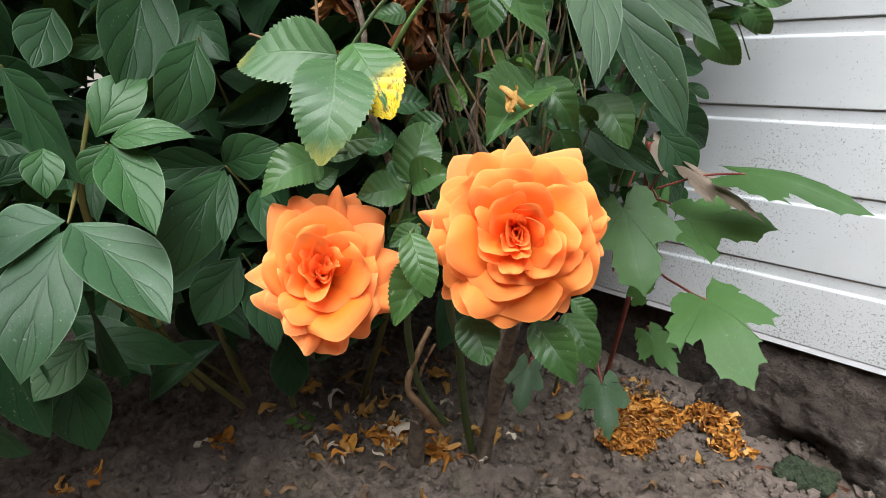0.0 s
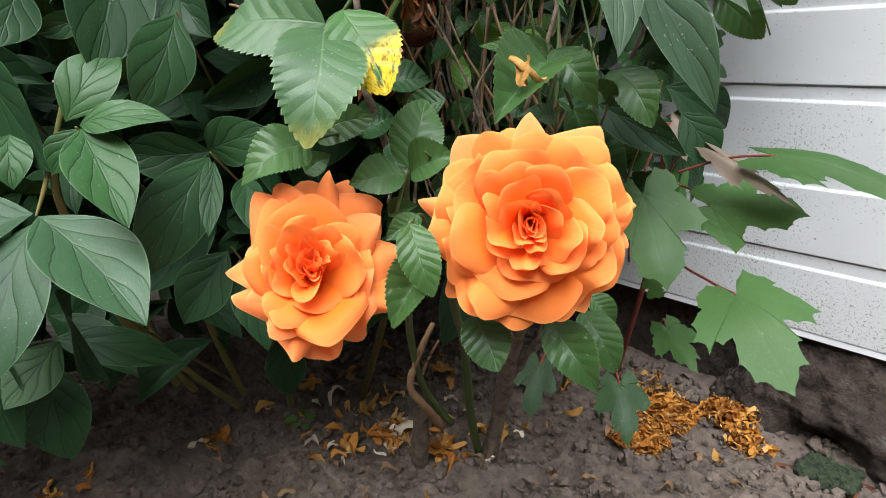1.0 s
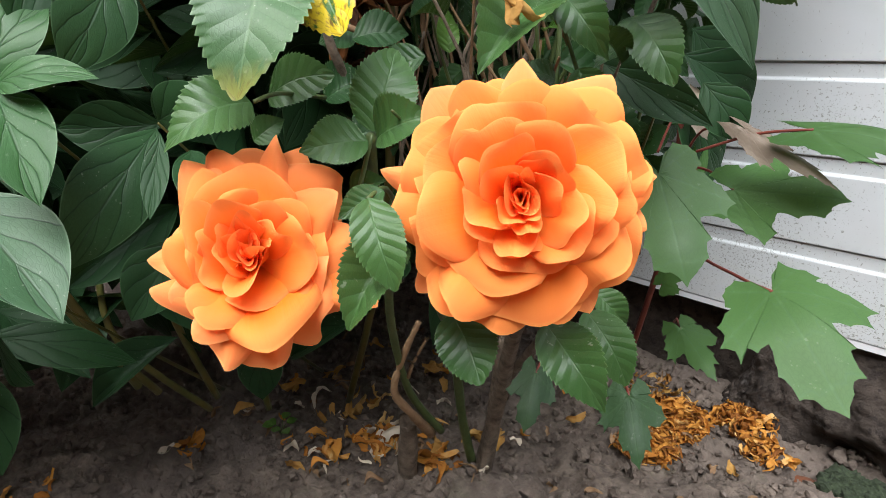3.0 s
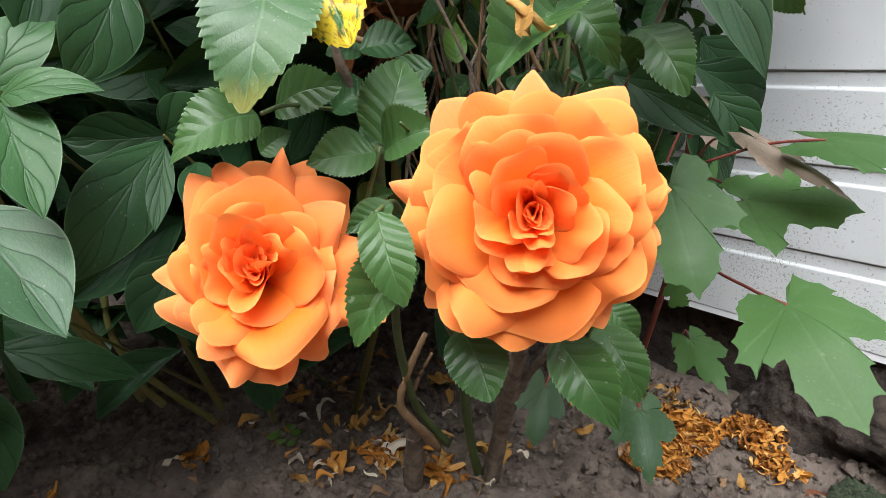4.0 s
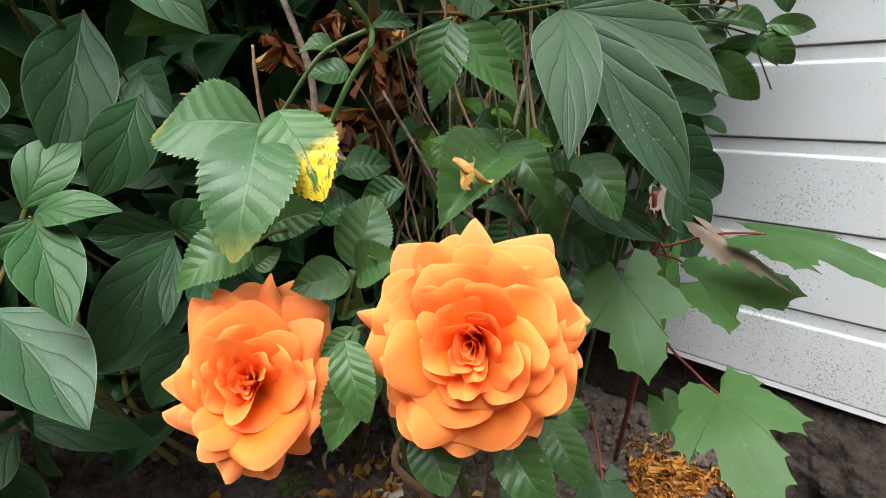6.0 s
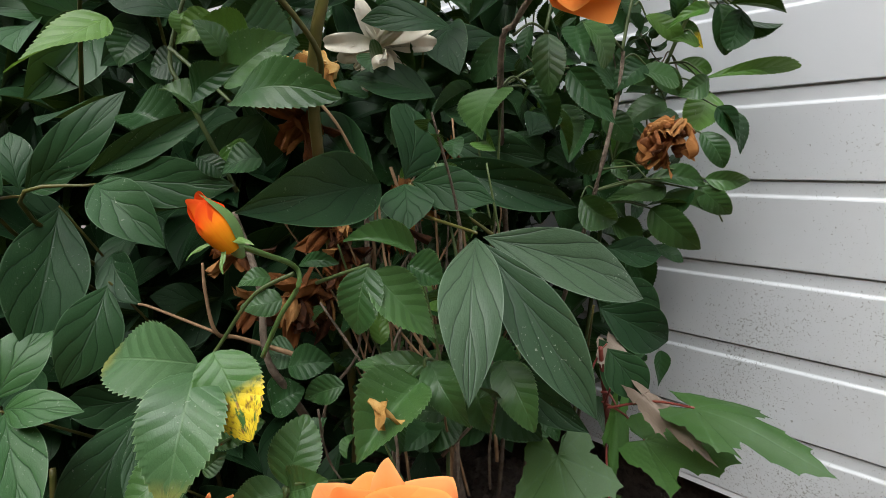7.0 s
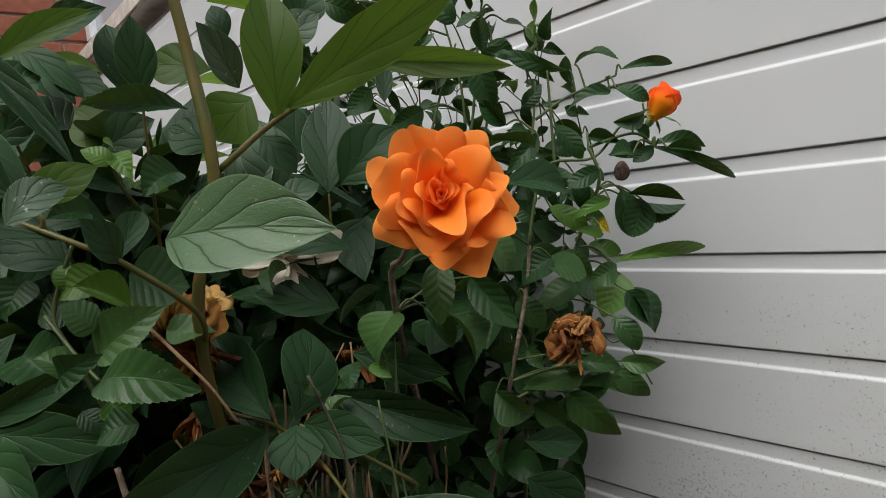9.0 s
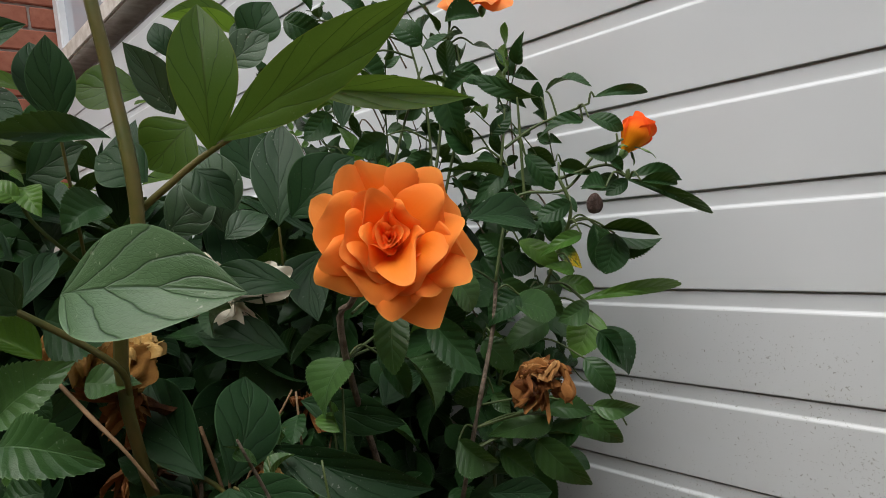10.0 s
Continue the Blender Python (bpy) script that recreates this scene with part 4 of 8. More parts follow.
leaflet(c, "peony", PEONY_SHADED, (-0.358, -0.554, 0.448), (-0.368, -0.600, 0.444), 0.026, (0.794, -0.239, 0.558))
c = stalk(peony, [(-0.454, -0.619, 0.139), (-0.421, -0.683, 0.259), (-0.424, -0.682, 0.334)], 0.004, 0.003, STEM_PEONY, "stem")
c = stalk(peony, [(-0.490, -0.562, 0.077), (-0.471, -0.642, 0.197), (-0.478, -0.642, 0.282)], 0.004, 0.003, STEM_PEONY, "stem")
c = stalk(peony, [(-0.488, -0.553, 0.090), (-0.444, -0.598, 0.226), (-0.451, -0.599, 0.310)], 0.004, 0.003, STEM_PEONY, "stem")
c = stalk(peony, [(-0.449, -0.637, 0.155), (-0.387, -0.711, 0.353), (-0.385, -0.711, 0.417)], 0.004, 0.003, STEM_PEONY, "stem")
c = stalk(peony, [(-0.463, -0.506, 0.065), (-0.456, -0.530, 0.231), (-0.466, -0.532, 0.319)], 0.004, 0.003, STEM_PEONY, "stem")
c = stalk(peony, [(-0.550, -0.460, 0.350), (-0.333, -0.667, 0.567), (-0.272, -0.632, 0.591)], 0.00264, 0.0008800000000000001, STEM_PEONY, "leaf_stalk")
leaflet(c, "peony", PEONY_SOFT, (-0.272, -0.633, 0.591), (-0.212, -0.609, 0.547), 0.037, (0.631, -0.481, 0.609))
leaflet(c, "peony", PEONY_SOFT, (-0.269, -0.629, 0.594), (-0.192, -0.565, 0.584), 0.035, (0.637, -0.743, 0.205))
leaflet(c, "peony", PEONY_SOFT, (-0.284, -0.636, 0.597), (-0.213, -0.559, 0.637), 0.022, (0.763, -0.634, -0.122))
c = stalk(peony, [(-0.600, -0.500, 0.350), (-0.355, -0.680, 0.559), (-0.339, -0.668, 0.586)], 0.00264, 0.0008800000000000001, STEM_PEONY, "leaf_stalk")
leaflet(c, "peony", PEONY_SOFT, (-0.339, -0.668, 0.587), (-0.289, -0.599, 0.655), 0.034, (0.876, -0.434, -0.210))
leaflet(c, "peony", PEONY_SOFT, (-0.332, -0.667, 0.589), (-0.299, -0.638, 0.600), 0.017, (0.675, -0.732, -0.091))
leaflet(c, "peony", PEONY_SOFT, (-0.342, -0.671, 0.590), (-0.364, -0.668, 0.633), 0.029, (0.885, -0.077, 0.459))
leaflet(c, "peony", PEONY_SOFT, (-0.325, -0.683, 0.588), (-0.343, -0.700, 0.608), 0.027, (0.818, -0.360, 0.448))
leaflet(c, "peony", PEONY_SOFT, (-0.293, -0.560, 0.589), (-0.261, -0.506, 0.633), 0.030, (0.874, -0.484, -0.038))
c = stalk(peony, [(-0.500, -0.200, 0.350), (-0.128, -0.379, 0.500), (-0.133, -0.466, 0.575)], 0.00264, 0.0008800000000000001, STEM_PEONY, "leaf_stalk")
leaflet(c, "peony", PEONY_SHADED, (-0.131, -0.490, 0.578), (-0.065, -0.615, 0.580), 0.041, (0.854, 0.461, 0.242))
leaflet(c, "peony", PEONY_SHADED, (-0.134, -0.468, 0.578), (-0.173, -0.433, 0.631), 0.049, (0.852, 0.345, 0.394))
leaflet(c, "peony", PEONY_SHADED, (-0.134, -0.468, 0.575), (-0.112, -0.484, 0.547), 0.036, (0.600, -0.400, 0.693))
leaflet(c, "peony", PEONY_SHADED, (-0.131, -0.464, 0.576), (-0.082, -0.433, 0.560), 0.030, (0.571, -0.785, 0.238))
leaflet(c, "peony", PEONY_SHADED, (-0.152, -0.431, 0.586), (-0.079, -0.352, 0.545), 0.032, (0.763, -0.633, 0.129))
leaflet(c, "peony", PEONY_SHADED, (-0.185, -0.387, 0.599), (-0.118, -0.341, 0.579), 0.033, (0.588, -0.795, 0.151))
leaflet(c, "peony", PEONY_SHADED, (-0.167, -0.471, 0.573), (-0.258, -0.470, 0.628), 0.043, (0.370, -0.688, 0.624))
c = stalk(peony, [(-0.400, -0.180, 0.300), (-0.305, -0.468, 0.545), (-0.205, -0.457, 0.559), (-0.126, -0.461, 0.552), (-0.047, -0.482, 0.55)], 0.00264, 0.0008800000000000001, STEM_PEONY, "leaf_stalk")
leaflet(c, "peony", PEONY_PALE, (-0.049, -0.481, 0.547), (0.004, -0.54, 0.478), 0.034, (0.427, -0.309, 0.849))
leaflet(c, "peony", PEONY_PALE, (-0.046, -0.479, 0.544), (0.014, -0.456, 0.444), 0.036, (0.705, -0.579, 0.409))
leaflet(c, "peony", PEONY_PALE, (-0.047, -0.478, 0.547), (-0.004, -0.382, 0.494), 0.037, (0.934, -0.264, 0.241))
c = stalk(peony, [(-0.300, -0.100, 0.200), (-0.113, -0.294, 0.449)], 0.00264, 0.0008800000000000001, STEM_PEONY, "leaf_stalk")
leaflet(c, "peony", PEONY_SHADED, (-0.116, -0.283, 0.444), (-0.085, -0.224, 0.403), 0.045, (0.907, -0.410, 0.091))
leaflet(c, "peony", PEONY_SHADED, (-0.120, -0.265, 0.463), (-0.103, -0.208, 0.417), 0.043, (0.927, -0.361, -0.102))
leaflet(c, "peony", PEONY_SHADED, (-0.130, -0.253, 0.491), (-0.108, -0.197, 0.476), 0.029, (0.932, -0.326, 0.161))
leaflet(c, "peony", PEONY_SHADED, (-0.113, -0.288, 0.417), (-0.093, -0.251, 0.348), 0.039, (0.818, -0.571, -0.067))
leaflet(c, "peony", PEONY_SHADED, (-0.088, -0.438, 0.448), (-0.018, -0.423, 0.412), 0.028, (0.351, -0.884, 0.310))
leaflet(c, "peony", PEONY_SHADED, (-0.077, -0.324, 0.427), (-0.050, -0.313, 0.387), 0.034, (0.528, -0.841, 0.117))
top_stem = stalk(peony, [(-0.500, -0.380, 0.000), (-0.330, -0.420, 0.300), (-0.180, -0.507, 0.626), (-0.131, -0.502, 0.737), (-0.135, -0.505, 0.819), (-0.137, -0.510, 0.871), (-0.146, -0.510, 0.959)], 0.0046, 0.0035, STEM_PEONY, "stem", "thick green-brown peony stem")
c = stalk(peony, [(-0.137, -0.499, 0.747), (-0.124, -0.488, 0.758), (-0.106, -0.469, 0.775), (-0.061, -0.431, 0.803), (-0.003, -0.408, 0.828)], 0.0024, 0.0013, STEM_PEONY, "leaf_stalk")
leaflet(c, "peony", PEONY_BACKLIT, (-0.104, -0.467, 0.775), (-0.108, -0.463, 0.860), 0.036, (0.906, -0.419, 0.065))
leaflet(c, "peony", PEONY_BACKLIT, (-0.101, -0.464, 0.781), (0.020, -0.412, 0.832), 0.033, (0.449, -0.873, -0.188))
leaflet(c, "peony", PEONY_BACKLIT, (-0.060, -0.430, 0.804), (0.001, -0.363, 0.790), 0.018, (0.714, -0.682, -0.160))
leaflet(c, "peony", PEONY_SHADED, (-0.130, -0.467, 0.770), (-0.115, -0.453, 0.743), 0.024, (0.892, -0.314, 0.326))
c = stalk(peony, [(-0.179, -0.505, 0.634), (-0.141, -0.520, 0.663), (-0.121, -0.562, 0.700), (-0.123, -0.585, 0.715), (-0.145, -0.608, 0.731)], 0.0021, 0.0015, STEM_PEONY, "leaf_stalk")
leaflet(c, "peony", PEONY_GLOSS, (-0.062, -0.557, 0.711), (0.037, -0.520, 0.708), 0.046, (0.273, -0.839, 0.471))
leaflet(c, "peony", PEONY_SHADED, (-0.122, -0.563, 0.701), (-0.109, -0.583, 0.727), 0.020, (0.875, 0.477, -0.078))
leaflet(c, "peony", PEONY_SHADED, (-0.130, -0.564, 0.701), (-0.151, -0.540, 0.729), 0.017, (0.767, -0.059, 0.639))
leaflet(c, "peony", PEONY_SHADED, (-0.129, -0.591, 0.717), (-0.164, -0.643, 0.752), 0.026, (0.803, -0.163, 0.574))
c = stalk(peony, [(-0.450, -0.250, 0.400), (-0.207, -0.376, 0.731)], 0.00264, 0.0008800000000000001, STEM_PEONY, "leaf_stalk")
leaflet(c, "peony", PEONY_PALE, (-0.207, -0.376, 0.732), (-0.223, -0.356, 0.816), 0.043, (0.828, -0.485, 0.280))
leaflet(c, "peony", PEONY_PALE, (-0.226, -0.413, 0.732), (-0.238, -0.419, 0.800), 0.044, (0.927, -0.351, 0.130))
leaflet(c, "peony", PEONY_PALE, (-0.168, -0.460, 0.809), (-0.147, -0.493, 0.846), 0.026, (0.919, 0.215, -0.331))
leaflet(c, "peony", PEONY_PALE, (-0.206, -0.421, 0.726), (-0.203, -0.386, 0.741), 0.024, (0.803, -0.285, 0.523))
leaflet(c, "peony", PEONY_SHADED, (-0.192, -0.373, 0.737), (-0.158, -0.332, 0.779), 0.049, (0.621, -0.744, 0.247))
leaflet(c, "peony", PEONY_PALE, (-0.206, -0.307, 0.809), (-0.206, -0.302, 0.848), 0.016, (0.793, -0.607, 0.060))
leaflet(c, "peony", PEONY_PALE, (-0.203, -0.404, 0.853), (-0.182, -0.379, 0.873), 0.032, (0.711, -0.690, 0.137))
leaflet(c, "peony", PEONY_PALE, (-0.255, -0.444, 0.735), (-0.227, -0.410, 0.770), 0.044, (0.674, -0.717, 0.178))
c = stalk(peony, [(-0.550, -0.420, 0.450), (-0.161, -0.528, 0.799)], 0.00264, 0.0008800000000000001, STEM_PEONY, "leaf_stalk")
leaflet(c, "peony", PEONY_SHADED, (-0.161, -0.528, 0.800), (-0.154, -0.530, 0.848), 0.024, (0.961, -0.230, -0.155))
leaflet(c, "peony", PEONY_BACKLIT, (-0.181, -0.473, 0.824), (-0.212, -0.507, 0.832), 0.033, (0.720, -0.555, 0.417))
leaflet(c, "peony", PEONY_SHADED, (-0.236, -0.563, 0.852), (-0.207, -0.528, 0.869), 0.024, (0.729, -0.674, 0.119))
leaflet(c, "peony", PEONY_SHADED, (-0.234, -0.563, 0.832), (-0.209, -0.535, 0.813), 0.026, (0.769, -0.381, 0.513))
leaflet(c, "peony", PEONY_BACKLIT, (-0.322, -0.508, 0.853), (-0.353, -0.541, 0.872), 0.014, (0.754, -0.432, 0.494))
leaflet(c, "peony", PEONY_SHADED, (-0.180, -0.478, 0.768), (-0.202, -0.501, 0.787), 0.036, (0.792, -0.366, 0.489))
leaflet(c, "peony", PEONY_BACKLIT, (-0.191, -0.441, 0.808), (-0.211, -0.466, 0.779), 0.049, (0.730, -0.677, 0.091))
leaflet(c, "peony", PEONY_SHADED, (-0.251, -0.427, 0.868), (-0.259, -0.433, 0.897), 0.020, (0.926, -0.331, 0.182))
leaflet(c, "peony", PEONY_SHADED, (-0.259, -0.358, 0.885), (-0.245, -0.339, 0.922), 0.040, (0.784, -0.620, 0.031))
leaflet(c, "peony", PEONY_SHADED, (-0.226, -0.557, 0.791), (-0.244, -0.576, 0.816), 0.033, (0.847, -0.201, 0.492))
leaflet(c, "peony", PEONY_SHADED, (-0.267, -0.529, 0.781), (-0.240, -0.497, 0.800), 0.036, (0.685, -0.697, 0.210))
leaflet(c, "peony", PEONY_SHADED, (-0.169, -0.384, 0.685), (-0.218, -0.437, 0.698), 0.027, (0.672, -0.481, 0.563))
leaflet(c, "peony", PEONY_SHADED, (-0.194, -0.387, 0.636), (-0.241, -0.438, 0.657), 0.038, (0.693, -0.391, 0.606))
leaflet(c, "peony", PEONY_SHADED, (-0.115, -0.362, 0.599), (-0.130, -0.317, 0.612), 0.029, (0.529, -0.068, 0.846))
leaflet(c, "peony", PEONY_SHADED, (-0.102, -0.274, 0.723), (-0.099, -0.196, 0.711), 0.035, (0.836, 0.041, 0.547))
leaflet(c, "peony", PEONY_SHADED, (-0.301, -0.342, 0.776), (-0.318, -0.355, 0.832), 0.042, (0.911, -0.368, 0.185))
c = stalk(peony, [(-0.500, -0.600, 0.600), (-0.194, -0.624, 0.790)], 0.00264, 0.0008800000000000001, STEM_PEONY, "leaf_stalk")
leaflet(c, "peony", PEONY_SHADED, (-0.190, -0.612, 0.837), (-0.136, -0.575, 0.755), 0.017, (0.858, -0.241, 0.453))
leaflet(c, "peony", PEONY_SHADED, (-0.203, -0.634, 0.795), (-0.146, -0.597, 0.738), 0.035, (0.762, -0.262, 0.592))
leaflet(c, "peony", PEONY_SHADED, (-0.279, -0.575, 0.853), (-0.249, -0.546, 0.812), 0.029, (0.867, -0.279, 0.413))
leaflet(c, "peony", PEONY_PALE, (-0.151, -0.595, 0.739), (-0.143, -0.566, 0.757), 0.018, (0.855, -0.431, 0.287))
leaflet(c, "peony", PEONY_SHADED, (-0.225, -0.516, 0.812), (-0.237, -0.522, 0.867), 0.030, (0.944, -0.281, 0.171))
leaflet(c, "peony", PEONY_SHADED, (-0.335, -0.580, 0.855), (-0.361, -0.606, 0.895), 0.041, (0.876, -0.223, 0.427))
leaflet(c, "peony", PEONY_SHADED, (-0.248, -0.618, 0.731), (-0.267, -0.637, 0.764), 0.030, (0.883, -0.104, 0.458))
leaflet(c, "peony", PEONY_SHADED, (-0.240, -0.566, 0.698), (-0.276, -0.606, 0.724), 0.038, (0.754, -0.305, 0.581))
leaflet(c, "peony", PEONY_BACKLIT, (-0.372, -0.547, 0.853), (-0.404, -0.582, 0.873), 0.048, (0.772, -0.425, 0.473))
leaflet(c, "peony", PEONY_SHADED, (-0.287, -0.540, 0.728), (-0.312, -0.568, 0.745), 0.032, (0.761, -0.349, 0.548))
leaflet(c, "peony", PEONY_SHADED, (-0.348, -0.607, 0.784), (-0.314, -0.562, 0.805), 0.046, (0.743, -0.642, 0.189))
leaflet(c, "peony", PEONY_SHADED, (-0.306, -0.565, 0.743), (-0.347, -0.612, 0.753), 0.045, (0.711, -0.493, 0.501))
leaflet(c, "peony", PEONY_BACKLIT, (-0.323, -0.495, 0.797), (-0.355, -0.528, 0.826), 0.053, (0.810, -0.400, 0.430))
leaflet(c, "peony", PEONY_SHADED, (-0.421, -0.607, 0.836), (-0.390, -0.566, 0.856), 0.057, (0.762, -0.633, 0.140))
c = stalk(peony, [(-0.600, -0.450, 0.500), (-0.230, -0.598, 0.820)], 0.00264, 0.0008800000000000001, STEM_PEONY, "leaf_stalk")
leaflet(c, "peony", PEONY_BACKLIT, (-0.204, -0.598, 0.828), (-0.163, -0.547, 0.852), 0.020, (0.740, -0.659, 0.131))
leaflet(c, "peony", PEONY_SHADED, (-0.244, -0.580, 0.848), (-0.213, -0.548, 0.808), 0.022, (0.853, -0.267, 0.449))
leaflet(c, "peony", PEONY_SOFT, (-0.233, -0.602, 0.807), (-0.231, -0.567, 0.833), 0.029, (0.934, -0.238, 0.268))
leaflet(c, "peony", PEONY_SHADED, (-0.255, -0.600, 0.785), (-0.235, -0.574, 0.811), 0.029, (0.792, -0.611, 0.012))
c = stalk(peony, [(-0.134, -0.597, 0.723), (-0.131, -0.596, 0.730), (-0.138, -0.606, 0.742)], 0.0015, 0.001, STEM_PEONY, "leaf_stalk")
leaflet(c, "peony", PEONY_SHADED, (-0.138, -0.605, 0.742), (-0.175, -0.664, 0.796), 0.050, (0.889, -0.437, 0.133))
leaflet(c, "peony", PEONY_BACKLIT, (-0.137, -0.604, 0.741), (-0.128, -0.566, 0.755), 0.021, (0.975, -0.219, -0.047))
leaflet(c, "peony", PEONY_SHADED, (-0.139, -0.606, 0.742), (-0.168, -0.664, 0.751), 0.015, (0.892, -0.452, -0.018))


# ---- rose bush: stems, leaves ----
rose_bush = thing("rose_bush", "rose bush in bloom with orange flowers and toothed leaves", "rose bush", (-0.29, -0.34, 0))
c = stalk(rose_bush, [(-0.296, -0.332, -0.024), (-0.265, -0.343, 0.066), (-0.196, -0.389, 0.206), (-0.128, -0.452, 0.278), (-0.050, -0.532, 0.359)], 0.0105, 0.004, BARK, "stem", knots=0.08)
c = stalk(rose_bush, [(-0.261, -0.344, 0.072), (-0.228, -0.360, 0.142), (-0.167, -0.382, 0.219), (-0.131, -0.414, 0.265)], 0.0055, 0.003, BARK, "stem", knots=0.08)
c = stalk(rose_bush, [(-0.265, -0.454, 0.167), (-0.257, -0.452, 0.186), (-0.247, -0.446, 0.208)], 0.002, 0.0012, DRY_TWIG, "twig", knots=0.1)
c = stalk(rose_bush, [(-0.297, -0.346, 0.003), (-0.276, -0.378, 0.085), (-0.230, -0.428, 0.207), (-0.166, -0.495, 0.279), (-0.106, -0.553, 0.350)], 0.0055, 0.0032, STEM_GREEN, "stem", knots=0.05)
c = stalk(rose_bush, [(-0.287, -0.398, 0.072), (-0.275, -0.445, 0.143), (-0.239, -0.487, 0.237), (-0.145, -0.554, 0.341), (-0.110, -0.584, 0.393), (-0.088, -0.599, 0.422)], 0.0042, 0.0024, STEM_GREEN, "stem")
c = stalk(rose_bush, [(-0.348, -0.401, -0.023), (-0.318, -0.417, 0.071), (-0.313, -0.422, 0.083)], 0.0115, 0.009, BARK, "stem", "dark cut-off old rose stump", knots=0.1)
c = stalk(rose_bush, [(-0.294, -0.406, 0.069), (-0.271, -0.449, 0.125), (-0.271, -0.466, 0.156), (-0.257, -0.463, 0.197), (-0.247, -0.452, 0.229)], 0.0048, 0.0026, DRY_TWIG, "twig", knots=0.12)
c = stalk(rose_bush, [(-0.288, -0.346, -0.053), (-0.276, -0.342, 0.028), (-0.237, -0.362, 0.161), (-0.231, -0.360, 0.218), (-0.207, -0.409, 0.392), (-0.202, -0.456, 0.448), (-0.196, -0.466, 0.513), (-0.188, -0.466, 0.564)], 0.007, 0.0014, BARK, "stem", knots=0.08)
c = stalk(rose_bush, [(-0.183, -0.536, 0.403), (-0.174, -0.555, 0.441), (-0.170, -0.568, 0.471), (-0.174, -0.565, 0.520), (-0.195, -0.567, 0.566)], 0.003, 0.002, BARK, "stem", knots=0.08)
c = stalk(rose_bush, [(-0.155, -0.540, 0.462), (-0.188, -0.576, 0.481), (-0.180, -0.595, 0.492), (-0.177, -0.599, 0.520), (-0.180, -0.597, 0.539)], 0.0018, 0.0009, DRY_TWIG, "twig", knots=0.1)
c = stalk(rose_bush, [(-0.180, -0.595, 0.492), (-0.208, -0.624, 0.511), (-0.214, -0.631, 0.514)], 0.0011, 0.0008, DRY_TWIG, "twig")
c = stalk(rose_bush, [(-0.222, -0.386, 0.409), (-0.231, -0.400, 0.469), (-0.222, -0.401, 0.514), (-0.232, -0.412, 0.581)], 0.002, 0.0015, DRY_TWIG, "twig", knots=0.1)
c = stalk(rose_bush, [(-0.248, -0.415, 0.410), (-0.256, -0.428, 0.470), (-0.246, -0.428, 0.515), (-0.255, -0.438, 0.582)], 0.002, 0.0015, DRY_TWIG, "twig", knots=0.1)
c = stalk(rose_bush, [(-0.263, -0.432, 0.411), (-0.270, -0.444, 0.470), (-0.260, -0.443, 0.516), (-0.269, -0.453, 0.583)], 0.002, 0.0015, DRY_TWIG, "twig", knots=0.1)
c = stalk(rose_bush, [(-0.273, -0.446, 0.461), (-0.255, -0.448, 0.481), (-0.249, -0.427, 0.510), (-0.242, -0.423, 0.570)], 0.0019651626025054387, 0.0009, DRY_TWIG, "twig", knots=0.15)
c = stalk(rose_bush, [(-0.243, -0.343, 0.401), (-0.239, -0.354, 0.436), (-0.263, -0.366, 0.470), (-0.265, -0.371, 0.530)], 0.00146025415063238, 0.0009, BARK, "twig", knots=0.15)
c = stalk(rose_bush, [(-0.264, -0.417, 0.378), (-0.265, -0.416, 0.448), (-0.285, -0.424, 0.480), (-0.283, -0.427, 0.536)], 0.0018717014565164734, 0.0009, DRY_TWIG, "twig", knots=0.15)
c = stalk(rose_bush, [(-0.210, -0.434, 0.399), (-0.213, -0.440, 0.461), (-0.229, -0.444, 0.490), (-0.233, -0.467, 0.519)], 0.001491941669377437, 0.0009, DRY_TWIG, "twig", knots=0.15)
c = stalk(rose_bush, [(-0.168, -0.369, 0.311), (-0.165, -0.372, 0.367), (-0.173, -0.366, 0.397), (-0.164, -0.366, 0.442)], 0.002012592318634621, 0.0009, DRY_TWIG, "twig", knots=0.15)
c = stalk(rose_bush, [(-0.331, -0.410, 0.355), (-0.326, -0.407, 0.418), (-0.341, -0.406, 0.453), (-0.335, -0.401, 0.518)], 0.0012664384693860608, 0.0009, DRY_TWIG, "twig", knots=0.15)
c = stalk(rose_bush, [(-0.175, -0.424, 0.386), (-0.168, -0.426, 0.434), (-0.177, -0.422, 0.462), (-0.167, -0.424, 0.502)], 0.0020394263391316702, 0.0009, DRY_TWIG, "twig", knots=0.15)
c = stalk(rose_bush, [(-0.272, -0.448, 0.339), (-0.262, -0.449, 0.379), (-0.260, -0.432, 0.410), (-0.245, -0.430, 0.445)], 0.0018972918814615185, 0.0009, BARK, "twig", knots=0.15)
c = stalk(rose_bush, [(-0.133, -0.458, 0.302), (-0.127, -0.451, 0.370), (-0.132, -0.444, 0.397), (-0.126, -0.440, 0.459)], 0.0018205104714635293, 0.0009, DRY_TWIG, "twig", knots=0.15)
c = stalk(rose_bush, [(-0.267, -0.442, 0.429), (-0.247, -0.433, 0.467), (-0.252, -0.424, 0.498), (-0.232, -0.420, 0.527)], 0.001244797192922125, 0.0009, DRY_TWIG, "twig", knots=0.15)
c = stalk(rose_bush, [(-0.281, -0.375, 0.308), (-0.282, -0.383, 0.359), (-0.283, -0.368, 0.394), (-0.283, -0.381, 0.436)], 0.001262209189349939, 0.0009, DRY_TWIG, "twig", knots=0.15)
